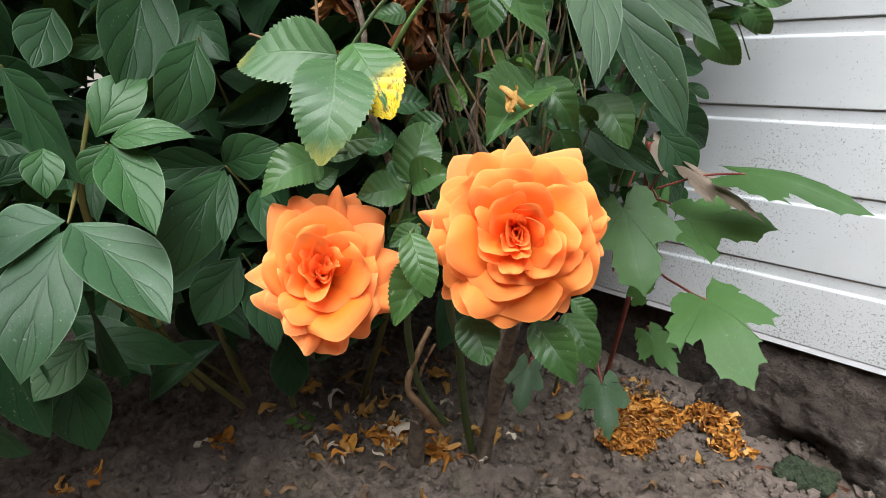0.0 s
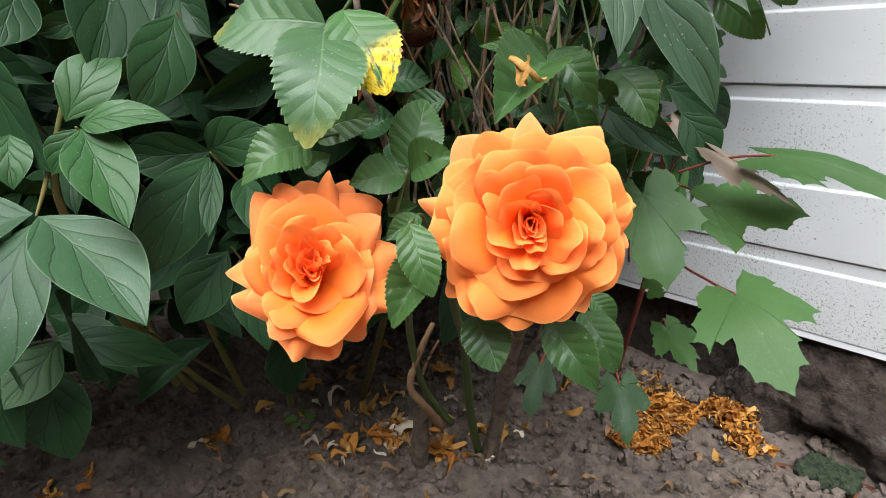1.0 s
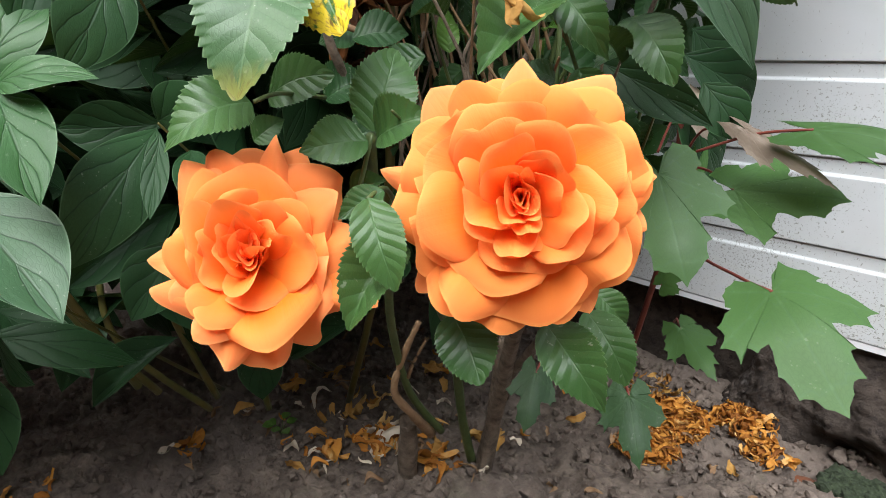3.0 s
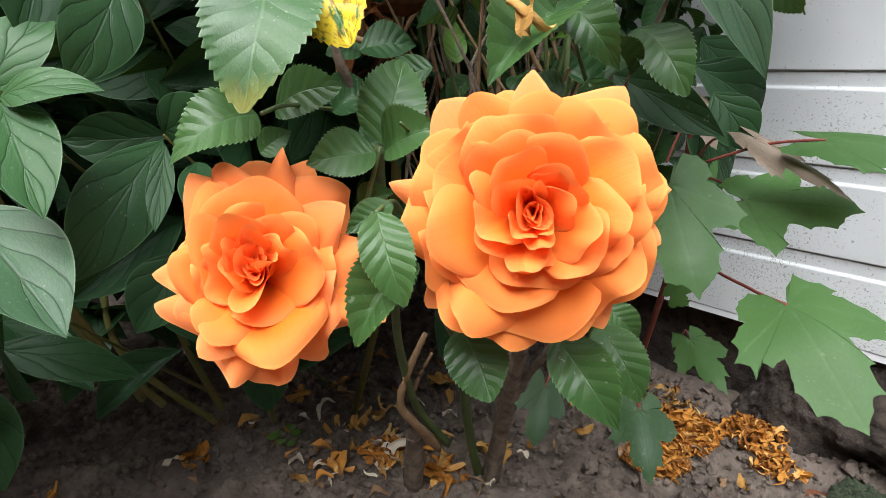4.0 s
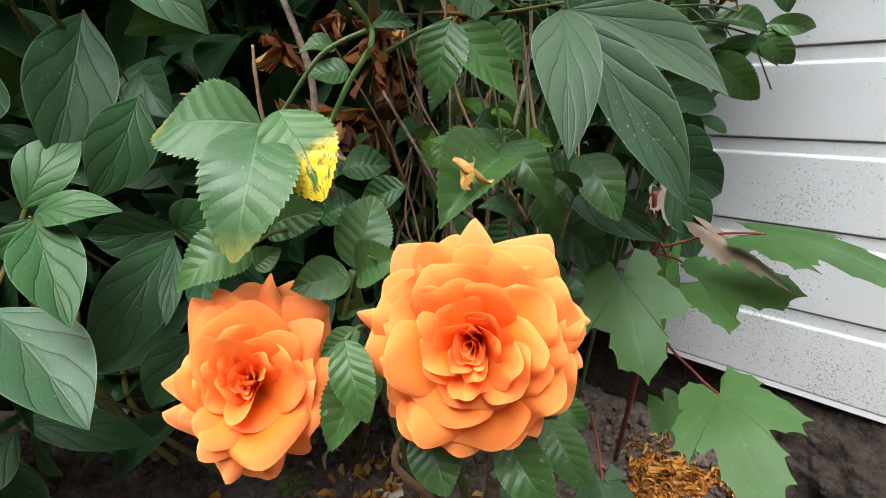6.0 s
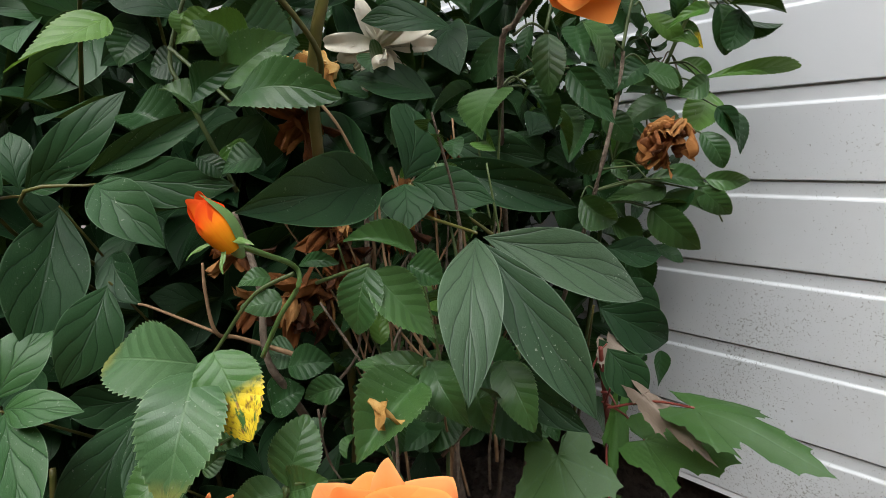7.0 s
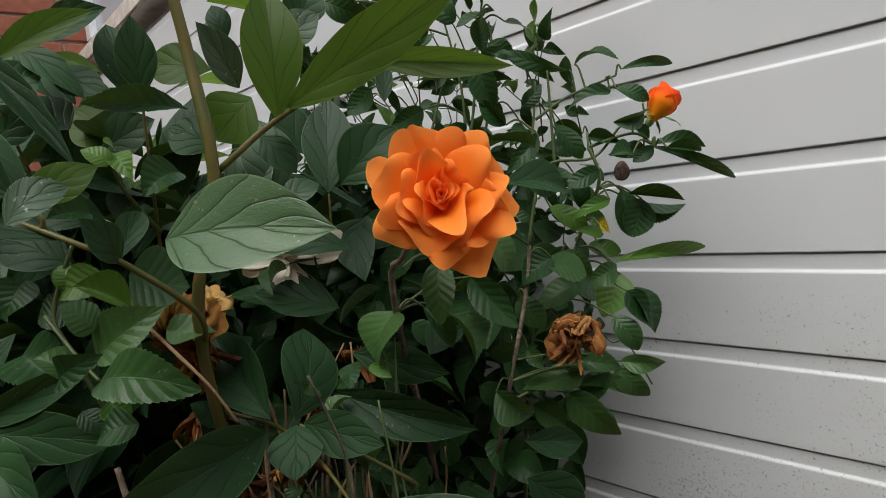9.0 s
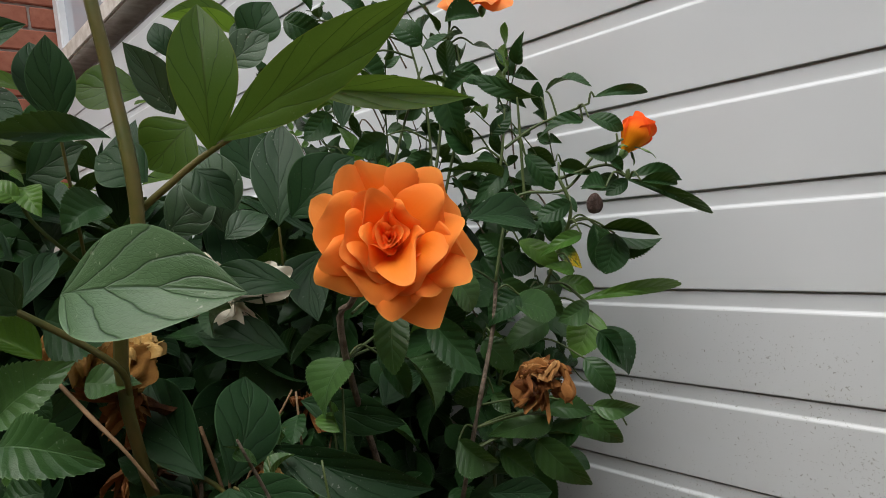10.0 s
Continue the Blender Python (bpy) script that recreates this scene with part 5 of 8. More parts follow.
c = stalk(rose_bush, [(-0.231, -0.508, 0.362), (-0.217, -0.503, 0.405), (-0.208, -0.480, 0.433), (-0.193, -0.479, 0.466)], 0.0017292415864237204, 0.0009, BARK, "twig", knots=0.15)
c = stalk(rose_bush, [(-0.183, -0.411, 0.425), (-0.179, -0.418, 0.467), (-0.182, -0.408, 0.495), (-0.177, -0.410, 0.546)], 0.0016278369309831197, 0.0009, DRY_TWIG, "twig", knots=0.15)
c = stalk(rose_bush, [(-0.223, -0.424, 0.464), (-0.211, -0.429, 0.491), (-0.206, -0.410, 0.519), (-0.195, -0.415, 0.551)], 0.0012512737251149525, 0.0009, BARK, "twig", knots=0.15)
c = stalk(rose_bush, [(-0.168, -0.405, 0.293), (-0.172, -0.414, 0.350), (-0.187, -0.417, 0.381), (-0.196, -0.434, 0.433)], 0.001292908616588321, 0.0009, DRY_TWIG, "twig", knots=0.15)
c = stalk(rose_bush, [(-0.231, -0.308, 0.357), (-0.218, -0.307, 0.397), (-0.213, -0.285, 0.431), (-0.205, -0.285, 0.480)], 0.0016199891576768747, 0.0009, DRY_TWIG, "twig", knots=0.15)
bud_stem = stalk(rose_bush, [(-0.122, -0.589, 0.488), (-0.104, -0.583, 0.514), (-0.090, -0.576, 0.533), (-0.090, -0.577, 0.544), (-0.075, -0.600, 0.557), (-0.0625, -0.6190, 0.5668)], 0.0014, 0.0015, SEPAL, "flower_stalk")
c = stalk(rose_bush, [(-0.091, -0.577, 0.540), (-0.105, -0.595, 0.530), (-0.118, -0.611, 0.506), (-0.125, -0.620, 0.492)], 0.0013, 0.001, STEM_GREEN, "leaf_stalk")
leaflet(c, "rose", ROSE_WORN, (-0.109, -0.629, 0.499), (-0.169, -0.661, 0.496), 0.041, (0.409, -0.835, 0.367), shape=4)
leaflet(c, "rose", ROSE_WORN, (-0.107, -0.632, 0.496), (-0.081, -0.662, 0.443), 0.045, (0.687, -0.391, 0.612), shape=2)
leaflet(c, "rose", ROSE_SICK, (-0.104, -0.622, 0.505), (-0.072, -0.620, 0.465), 0.036, (0.674, -0.498, 0.546), shape=0)
c = stalk(rose_bush, [(-0.153, -0.582, 0.434), (-0.132, -0.618, 0.440), (-0.125, -0.635, 0.438)], 0.0012, 0.001, STEM_GREEN, "leaf_stalk")
leaflet(c, "rose", ROSE_MID, (-0.124, -0.637, 0.438), (-0.131, -0.675, 0.420), 0.031, (0.698, -0.418, 0.581))
leaflet(c, "rose", ROSE_MID, (-0.154, -0.614, 0.436), (-0.126, -0.592, 0.447), 0.026, (0.398, -0.776, 0.489))
leaflet(c, "rose", ROSE_MID, (-0.155, -0.624, 0.416), (-0.147, -0.610, 0.426), 0.016, (0.584, -0.674, 0.452))
c = stalk(rose_bush, [(-0.090, -0.606, 0.399), (-0.087, -0.599, 0.423)], 0.0012, 0.001, STEM_GREEN, "leaf_stalk")
leaflet(c, "rose", ROSE_MID, (-0.087, -0.599, 0.424), (-0.092, -0.580, 0.458), 0.030, (0.663, -0.615, 0.428))
leaflet(c, "rose", ROSE_MID, (-0.088, -0.601, 0.420), (-0.098, -0.630, 0.418), 0.024, (0.703, -0.312, 0.640))
leaflet(c, "rose", ROSE_MID, (-0.085, -0.598, 0.421), (-0.064, -0.585, 0.431), 0.025, (0.272, -0.820, 0.503))
c = stalk(rose_bush, [(-0.080, -0.463, 0.443), (-0.054, -0.518, 0.482), (-0.051, -0.524, 0.478)], 0.0012, 0.001, STEM_GREEN, "leaf_stalk")
leaflet(c, "rose", ROSE_MID, (-0.044, -0.533, 0.476), (-0.039, -0.580, 0.448), 0.037, (0.556, -0.387, 0.736))
leaflet(c, "rose", ROSE_MID, (-0.051, -0.523, 0.481), (-0.074, -0.555, 0.485), 0.017, (0.727, -0.461, 0.509))
leaflet(c, "rose", ROSE_MID, (-0.050, -0.521, 0.482), (-0.021, -0.519, 0.451), 0.022, (0.575, -0.660, 0.484))
leaflet(c, "rose", ROSE_MID, (-0.043, -0.472, 0.469), (-0.010, -0.481, 0.438), 0.026, (0.397, -0.677, 0.620))
leaflet(c, "rose", ROSE_MID, (-0.049, -0.453, 0.456), (-0.055, -0.482, 0.445), 0.021, (0.577, -0.412, 0.705))
c = stalk(rose_bush, [(-0.081, -0.589, 0.381), (-0.058, -0.614, 0.405), (-0.050, -0.629, 0.405)], 0.0012, 0.001, STEM_GREEN, "leaf_stalk")
leaflet(c, "rose", ROSE_MID, (-0.048, -0.630, 0.406), (-0.028, -0.634, 0.375), 0.020, (0.693, -0.494, 0.525))
leaflet(c, "rose", ROSE_MID, (-0.050, -0.621, 0.407), (-0.056, -0.639, 0.398), 0.012, (0.587, -0.488, 0.646))
leaflet(c, "rose", ROSE_MID, (-0.053, -0.611, 0.382), (-0.050, -0.642, 0.354), 0.024, (0.565, -0.524, 0.637))
leaflet(c, "rose", ROSE_MID, (-0.101, -0.604, 0.395), (-0.090, -0.590, 0.400), 0.012, (0.524, -0.590, 0.615))
c = stalk(rose_bush, [(-0.104, -0.503, 0.281), (-0.051, -0.574, 0.339), (-0.039, -0.595, 0.351)], 0.0012, 0.001, STEM_GREEN, "leaf_stalk")
leaflet(c, "rose", ROSE_MID, (-0.038, -0.598, 0.351), (-0.016, -0.603, 0.328), 0.026, (0.576, -0.499, 0.648))
leaflet(c, "rose", ROSE_MID, (-0.013, -0.567, 0.345), (0.020, -0.568, 0.316), 0.025, (0.556, -0.537, 0.635))
leaflet(c, "rose", ROSE_MID, (-0.016, -0.534, 0.339), (0.009, -0.535, 0.310), 0.022, (0.602, -0.584, 0.545))
leaflet(c, "rose", ROSE_MID, (-0.026, -0.514, 0.340), (-0.012, -0.505, 0.323), 0.016, (0.774, -0.447, 0.448))
c = stalk(rose_bush, [(-0.098, -0.561, 0.530), (-0.077, -0.557, 0.537), (-0.059, -0.549, 0.543)], 0.0012, 0.001, STEM_GREEN, "leaf_stalk")
leaflet(c, "rose", ROSE_MID, (-0.059, -0.550, 0.542), (-0.063, -0.558, 0.506), 0.025, (0.748, -0.661, 0.065))
leaflet(c, "rose", ROSE_MID, (-0.059, -0.547, 0.539), (-0.040, -0.523, 0.499), 0.029, (0.929, -0.217, 0.298))
leaflet(c, "rose", ROSE_MID, (-0.052, -0.523, 0.546), (-0.073, -0.555, 0.555), 0.016, (0.748, -0.328, 0.577))
leaflet(c, "rose", ROSE_MID, (-0.074, -0.514, 0.534), (-0.060, -0.499, 0.522), 0.024, (0.768, -0.340, 0.543))
leaflet(c, "rose", ROSE_MID, (-0.109, -0.578, 0.522), (-0.119, -0.599, 0.521), 0.018, (0.681, -0.365, 0.635))
leaflet(c, "rose", ROSE_MID, (-0.119, -0.579, 0.534), (-0.126, -0.597, 0.531), 0.013, (0.697, -0.389, 0.602))
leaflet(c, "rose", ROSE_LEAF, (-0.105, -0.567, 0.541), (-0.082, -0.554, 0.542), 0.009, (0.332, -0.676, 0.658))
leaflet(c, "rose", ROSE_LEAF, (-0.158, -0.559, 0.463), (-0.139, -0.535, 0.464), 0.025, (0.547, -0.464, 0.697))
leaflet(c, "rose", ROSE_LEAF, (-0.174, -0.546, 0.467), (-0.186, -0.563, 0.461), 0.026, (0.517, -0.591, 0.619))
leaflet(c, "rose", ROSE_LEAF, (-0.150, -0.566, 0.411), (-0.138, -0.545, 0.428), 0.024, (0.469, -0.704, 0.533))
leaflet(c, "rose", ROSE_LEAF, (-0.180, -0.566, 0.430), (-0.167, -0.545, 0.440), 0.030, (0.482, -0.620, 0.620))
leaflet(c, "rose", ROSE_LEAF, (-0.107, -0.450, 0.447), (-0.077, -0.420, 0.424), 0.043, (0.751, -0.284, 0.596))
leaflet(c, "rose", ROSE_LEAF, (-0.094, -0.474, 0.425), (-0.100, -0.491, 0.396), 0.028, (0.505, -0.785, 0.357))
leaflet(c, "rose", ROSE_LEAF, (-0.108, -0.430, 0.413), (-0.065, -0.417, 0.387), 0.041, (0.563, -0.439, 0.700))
c = stalk(rose_bush, [(-0.194, -0.593, 0.672), (-0.157, -0.585, 0.648), (-0.143, -0.579, 0.635)], 0.0014, 0.001, STEM_GREEN, "leaf_stalk")
leaflet(c, "rose", ROSE_MID, (-0.141, -0.579, 0.635), (-0.075, -0.546, 0.631), 0.029, (0.394, -0.719, 0.572))
leaflet(c, "rose", ROSE_MID, (-0.161, -0.575, 0.645), (-0.133, -0.541, 0.671), 0.031, (0.582, -0.739, 0.338))
leaflet(c, "rose", ROSE_MID, (-0.151, -0.576, 0.663), (-0.152, -0.591, 0.681), 0.022, (0.946, 0.211, 0.246))
leaflet(c, "rose", ROSE_MID, (-0.186, -0.527, 0.649), (-0.163, -0.502, 0.645), 0.024, (0.605, -0.447, 0.660))
leaflet(c, "rose", ROSE_MID, (-0.182, -0.584, 0.631), (-0.198, -0.602, 0.647), 0.020, (0.740, -0.123, 0.662))
leaflet(c, "rose", ROSE_YOUNG, (-0.180, -0.548, 0.669), (-0.204, -0.574, 0.687), 0.022, (0.722, -0.247, 0.646))
leaflet(c, "rose", ROSE_LEAF, (-0.184, -0.569, 0.660), (-0.165, -0.550, 0.637), 0.021, (0.805, -0.115, 0.581))
leaflet(c, "rose", ROSE_LEAF, (-0.156, -0.559, 0.601), (-0.174, -0.580, 0.591), 0.025, (0.470, -0.672, 0.573))
c = stalk(rose_bush, [(-0.239, -0.505, 0.716), (-0.180, -0.541, 0.744), (-0.152, -0.553, 0.759)], 0.0014, 0.001, STEM_GREEN, "leaf_stalk")
leaflet(c, "rose", ROSE_YOUNG, (-0.152, -0.553, 0.759), (-0.158, -0.567, 0.768), 0.014, (0.899, -0.138, 0.416))
leaflet(c, "rose", ROSE_YOUNG, (-0.162, -0.549, 0.766), (-0.144, -0.545, 0.748), 0.015, (0.706, -0.227, 0.671))
leaflet(c, "rose", ROSE_YOUNG, (-0.162, -0.548, 0.769), (-0.155, -0.555, 0.772), 0.011, (0.523, 0.756, 0.393))
leaflet(c, "rose", ROSE_LEAF, (-0.152, -0.504, 0.791), (-0.141, -0.567, 0.792), 0.015, (0.903, 0.166, 0.397))
leaflet(c, "rose", ROSE_LEAF, (-0.198, -0.499, 0.756), (-0.194, -0.526, 0.740), 0.028, (0.854, -0.164, 0.494))
leaflet(c, "rose", ROSE_LEAF, (-0.218, -0.554, 0.733), (-0.215, -0.581, 0.732), 0.024, (0.866, 0.092, 0.492))
leaflet(c, "rose", ROSE_YOUNG, (-0.154, -0.634, 0.681), (-0.148, -0.685, 0.653), 0.037, (0.507, -0.379, 0.774))
leaflet(c, "rose", ROSE_YOUNG, (-0.209, -0.553, 0.691), (-0.226, -0.579, 0.678), 0.026, (0.735, -0.622, 0.269))
leaflet(c, "rose", ROSE_YOUNG, (-0.220, -0.569, 0.685), (-0.229, -0.575, 0.701), 0.018, (0.880, -0.294, 0.372))
leaflet(c, "rose", ROSE_LEAF, (-0.277, -0.589, 0.693), (-0.271, -0.605, 0.669), 0.029, (0.894, -0.232, 0.382))
leaflet(c, "rose", ROSE_LEAF, (-0.244, -0.571, 0.670), (-0.257, -0.589, 0.664), 0.027, (0.711, -0.616, 0.339))
leaflet(c, "rose", ROSE_LEAF, (-0.199, -0.541, 0.690), (-0.193, -0.505, 0.675), 0.049, (0.962, -0.058, 0.266))
leaflet(c, "rose", ROSE_LEAF, (-0.284, -0.598, 0.639), (-0.246, -0.575, 0.616), 0.041, (0.653, -0.398, 0.645))
leaflet(c, "rose", ROSE_YOUNG, (-0.198, -0.565, 0.610), (-0.187, -0.556, 0.594), 0.020, (0.856, -0.273, 0.438))
leaflet(c, "rose", ROSE_LEAF, (-0.209, -0.581, 0.604), (-0.196, -0.568, 0.591), 0.016, (0.795, -0.297, 0.529))
c = stalk(rose_bush, [(-0.210, -0.557, 0.578), (-0.218, -0.579, 0.645), (-0.228, -0.583, 0.671), (-0.225, -0.566, 0.715)], 0.0018, 0.0014, STEM_GREEN, "stem")
leaflet(c, "rose", ROSE_LEAF, (-0.153, -0.597, 0.638), (-0.123, -0.579, 0.653), 0.019, (0.423, -0.878, 0.225))
c = stalk(rose_bush, [(-0.158, -0.550, 0.665), (-0.131, -0.538, 0.641), (-0.119, -0.526, 0.620), (-0.119, -0.513, 0.594)], 0.0013, 0.0009, DRY_TWIG, "twig", knots=0.1)
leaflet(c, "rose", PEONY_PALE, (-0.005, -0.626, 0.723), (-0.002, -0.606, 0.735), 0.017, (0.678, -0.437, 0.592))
c = stalk(rose_bush, [(-0.350, -0.200, 0.000), (-0.270, -0.200, 0.300), (-0.146, -0.254, 0.523), (-0.132, -0.228, 0.621), (-0.129, -0.220, 0.665)], 0.0026, 0.0018, BARK, "stem", knots=0.1)
c = stalk(rose_bush, [(-0.320, -0.150, 0.000), (-0.250, -0.150, 0.300), (-0.169, -0.185, 0.565), (-0.139, -0.159, 0.629), (-0.121, -0.150, 0.671), (-0.097, -0.148, 0.717), (-0.103, -0.152, 0.749)], 0.0026, 0.0016, STEM_GREEN, "stem")
c = stalk(rose_bush, [(-0.360, -0.220, 0.000), (-0.280, -0.240, 0.350), (-0.123, -0.382, 0.636), (-0.094, -0.391, 0.679), (-0.041, -0.404, 0.705)], 0.003, 0.002, BARK, "stem", knots=0.08)
r = stalk(rose_bush, [(-0.136, -0.213, 0.664), (-0.131, -0.185, 0.734), (-0.100, -0.149, 0.739), (-0.079, -0.130, 0.766), (-0.060, -0.112, 0.778)], 0.0016, 0.0011, STEM_GREEN, "flower_stalk")
r2 = stalk(rose_bush, [(-0.203, -0.240, 0.690), (-0.205, -0.202, 0.786), (-0.199, -0.187, 0.868), (-0.194, -0.177, 0.917)], 0.0018, 0.0011, STEM_GREEN, "flower_stalk")
c = stalk(rose_bush, [(-0.123, -0.382, 0.636), (-0.123, -0.382, 0.645), (-0.123, -0.382, 0.637)], 0.0011, 0.0008, STEM_GREEN, "leaf_stalk")
leaflet(c, "rose", ROSE_MID, (-0.123, -0.382, 0.637), (-0.124, -0.402, 0.600), 0.064, (-0.097, -0.872, 0.480))
c = stalk(rose_bush, [(-0.100, -0.389, 0.670), (-0.096, -0.374, 0.678), (-0.093, -0.360, 0.671)], 0.0011, 0.0008, STEM_GREEN, "leaf_stalk")
leaflet(c, "rose", ROSE_MID, (-0.093, -0.360, 0.671), (-0.085, -0.371, 0.627), 0.024, (0.755, -0.592, 0.282))
c = stalk(rose_bush, [(-0.123, -0.382, 0.636), (-0.122, -0.343, 0.651), (-0.122, -0.304, 0.650)], 0.0011, 0.0008, STEM_GREEN, "leaf_stalk")
leaflet(c, "rose", ROSE_LEAF, (-0.122, -0.304, 0.650), (-0.096, -0.280, 0.603), 0.028, (0.729, -0.683, 0.050))
c = stalk(rose_bush, [(-0.123, -0.382, 0.636), (-0.120, -0.371, 0.644), (-0.117, -0.360, 0.636)], 0.0011, 0.0008, STEM_GREEN, "leaf_stalk")
leaflet(c, "rose", ROSE_LEAF, (-0.117, -0.360, 0.636), (-0.103, -0.348, 0.603), 0.017, (0.908, -0.320, 0.271))
c = stalk(rose_bush, [(-0.123, -0.382, 0.636), (-0.128, -0.351, 0.637), (-0.133, -0.320, 0.621)], 0.0011, 0.0008, STEM_GREEN, "leaf_stalk")
leaflet(c, "rose", ROSE_MID, (-0.133, -0.320, 0.621), (-0.121, -0.310, 0.579), 0.045, (0.854, 0.391, 0.342))
c = stalk(rose_bush, [(-0.135, -0.157, 0.637), (-0.116, -0.143, 0.639), (-0.097, -0.128, 0.624)], 0.0011, 0.0008, STEM_GREEN, "leaf_stalk")
leaflet(c, "rose", ROSE_YOUNG, (-0.097, -0.128, 0.624), (-0.103, -0.154, 0.586), 0.038, (0.423, -0.783, 0.456))
c = stalk(rose_bush, [(-0.139, -0.159, 0.629), (-0.117, -0.144, 0.627), (-0.096, -0.129, 0.609)], 0.0011, 0.0008, STEM_GREEN, "leaf_stalk")
leaflet(c, "rose", ROSE_LEAF, (-0.096, -0.129, 0.609), (-0.076, -0.111, 0.563), 0.045, (0.837, 0.277, 0.472))
c = stalk(rose_bush, [(-0.139, -0.159, 0.629), (-0.132, -0.160, 0.632), (-0.125, -0.160, 0.619)], 0.0011, 0.0008, STEM_GREEN, "leaf_stalk")
leaflet(c, "rose", ROSE_MID, (-0.125, -0.160, 0.619), (-0.153, -0.194, 0.596), 0.031, (0.352, -0.704, 0.617))
c = stalk(rose_bush, [(-0.136, -0.213, 0.664), (-0.145, -0.200, 0.670), (-0.153, -0.187, 0.661)], 0.0011, 0.0008, STEM_GREEN, "leaf_stalk")
leaflet(c, "rose", ROSE_MID, (-0.153, -0.187, 0.661), (-0.129, -0.162, 0.635), 0.026, (0.647, -0.754, -0.116))
c = stalk(rose_bush, [(-0.128, -0.153, 0.654), (-0.116, -0.144, 0.653), (-0.103, -0.134, 0.636)], 0.0011, 0.0008, STEM_GREEN, "leaf_stalk")
leaflet(c, "rose", ROSE_YOUNG, (-0.103, -0.134, 0.636), (-0.042, -0.064, 0.641), 0.011, (0.663, -0.616, 0.425))
c = stalk(rose_bush, [(-0.111, -0.149, 0.690), (-0.114, -0.146, 0.699), (-0.117, -0.143, 0.692)], 0.0011, 0.0008, STEM_GREEN, "leaf_stalk")
leaflet(c, "rose", ROSE_SICK, (-0.117, -0.143, 0.692), (-0.103, -0.130, 0.665), 0.015, (0.616, -0.786, -0.059))
c = stalk(rose_bush, [(-0.101, -0.148, 0.708), (-0.098, -0.133, 0.715), (-0.095, -0.117, 0.705)], 0.0011, 0.0008, STEM_GREEN, "leaf_stalk")
leaflet(c, "rose", ROSE_LEAF, (-0.095, -0.117, 0.705), (-0.094, -0.106, 0.658), 0.027, (0.698, -0.699, -0.153))
c = stalk(rose_bush, [(-0.106, -0.149, 0.699), (-0.103, -0.129, 0.707), (-0.101, -0.109, 0.700)], 0.0011, 0.0008, STEM_GREEN, "leaf_stalk")
leaflet(c, "rose", ROSE_LEAF, (-0.101, -0.109, 0.700), (-0.063, -0.054, 0.684), 0.013, (0.573, -0.553, -0.606))
c = stalk(rose_bush, [(-0.133, -0.196, 0.706), (-0.131, -0.191, 0.709), (-0.128, -0.186, 0.697)], 0.0011, 0.0008, STEM_GREEN, "leaf_stalk")
leaflet(c, "rose", ROSE_YOUNG, (-0.128, -0.186, 0.697), (-0.105, -0.162, 0.672), 0.020, (0.823, -0.421, 0.380))
c = stalk(rose_bush, [(-0.132, -0.191, 0.720), (-0.128, -0.207, 0.731), (-0.125, -0.224, 0.725)], 0.0011, 0.0008, STEM_GREEN, "leaf_stalk")
leaflet(c, "rose", ROSE_LEAF, (-0.125, -0.224, 0.725), (-0.118, -0.172, 0.716), 0.021, (0.933, -0.182, -0.310))
c = stalk(rose_bush, [(-0.053, -0.119, 0.742), (-0.054, -0.120, 0.750), (-0.055, -0.121, 0.742)], 0.0011, 0.0008, STEM_GREEN, "leaf_stalk")
leaflet(c, "rose", ROSE_LEAF, (-0.055, -0.121, 0.742), (-0.003, -0.074, 0.705), 0.009, (0.709, -0.696, 0.109))
c = stalk(rose_bush, [(-0.053, -0.119, 0.742), (-0.053, -0.119, 0.751), (-0.053, -0.119, 0.743)], 0.0011, 0.0008, STEM_GREEN, "leaf_stalk")
leaflet(c, "rose", ROSE_LEAF, (-0.053, -0.119, 0.743), (-0.020, -0.090, 0.736), 0.015, (0.560, -0.470, 0.682))
c = stalk(rose_bush, [(-0.053, -0.119, 0.742), (-0.054, -0.120, 0.750), (-0.054, -0.120, 0.741)], 0.0011, 0.0008, STEM_GREEN, "leaf_stalk")
leaflet(c, "rose", ROSE_LEAF, (-0.054, -0.120, 0.741), (-0.067, -0.136, 0.730), 0.013, (0.788, -0.613, -0.055))
c = stalk(rose_bush, [(-0.061, -0.121, 0.748), (-0.065, -0.117, 0.754), (-0.068, -0.113, 0.744)], 0.0011, 0.0008, STEM_GREEN, "leaf_stalk")
leaflet(c, "rose", ROSE_LEAF, (-0.068, -0.113, 0.744), (-0.091, -0.139, 0.740), 0.017, (0.749, -0.619, -0.239))
c = stalk(rose_bush, [(-0.063, -0.116, 0.776), (-0.063, -0.117, 0.783), (-0.062, -0.118, 0.774)], 0.0011, 0.0008, STEM_GREEN, "leaf_stalk")
leaflet(c, "rose", ROSE_LEAF, (-0.062, -0.118, 0.774), (-0.081, -0.140, 0.769), 0.016, (0.712, -0.523, -0.469))
c = stalk(rose_bush, [(-0.072, -0.124, 0.757), (-0.070, -0.125, 0.768), (-0.067, -0.126, 0.762)], 0.0011, 0.0008, STEM_GREEN, "leaf_stalk")
leaflet(c, "rose", ROSE_LEAF, (-0.067, -0.126, 0.762), (-0.059, -0.118, 0.750), 0.011, (0.795, -0.585, 0.159))
c = stalk(rose_bush, [(-0.121, -0.139, 0.804), (-0.123, -0.139, 0.823), (-0.126, -0.139, 0.827)], 0.0011, 0.0008, STEM_GREEN, "leaf_stalk")
leaflet(c, "rose", ROSE_LEAF, (-0.126, -0.139, 0.827), (-0.167, -0.183, 0.852), 0.014, (0.238, -0.651, -0.721))
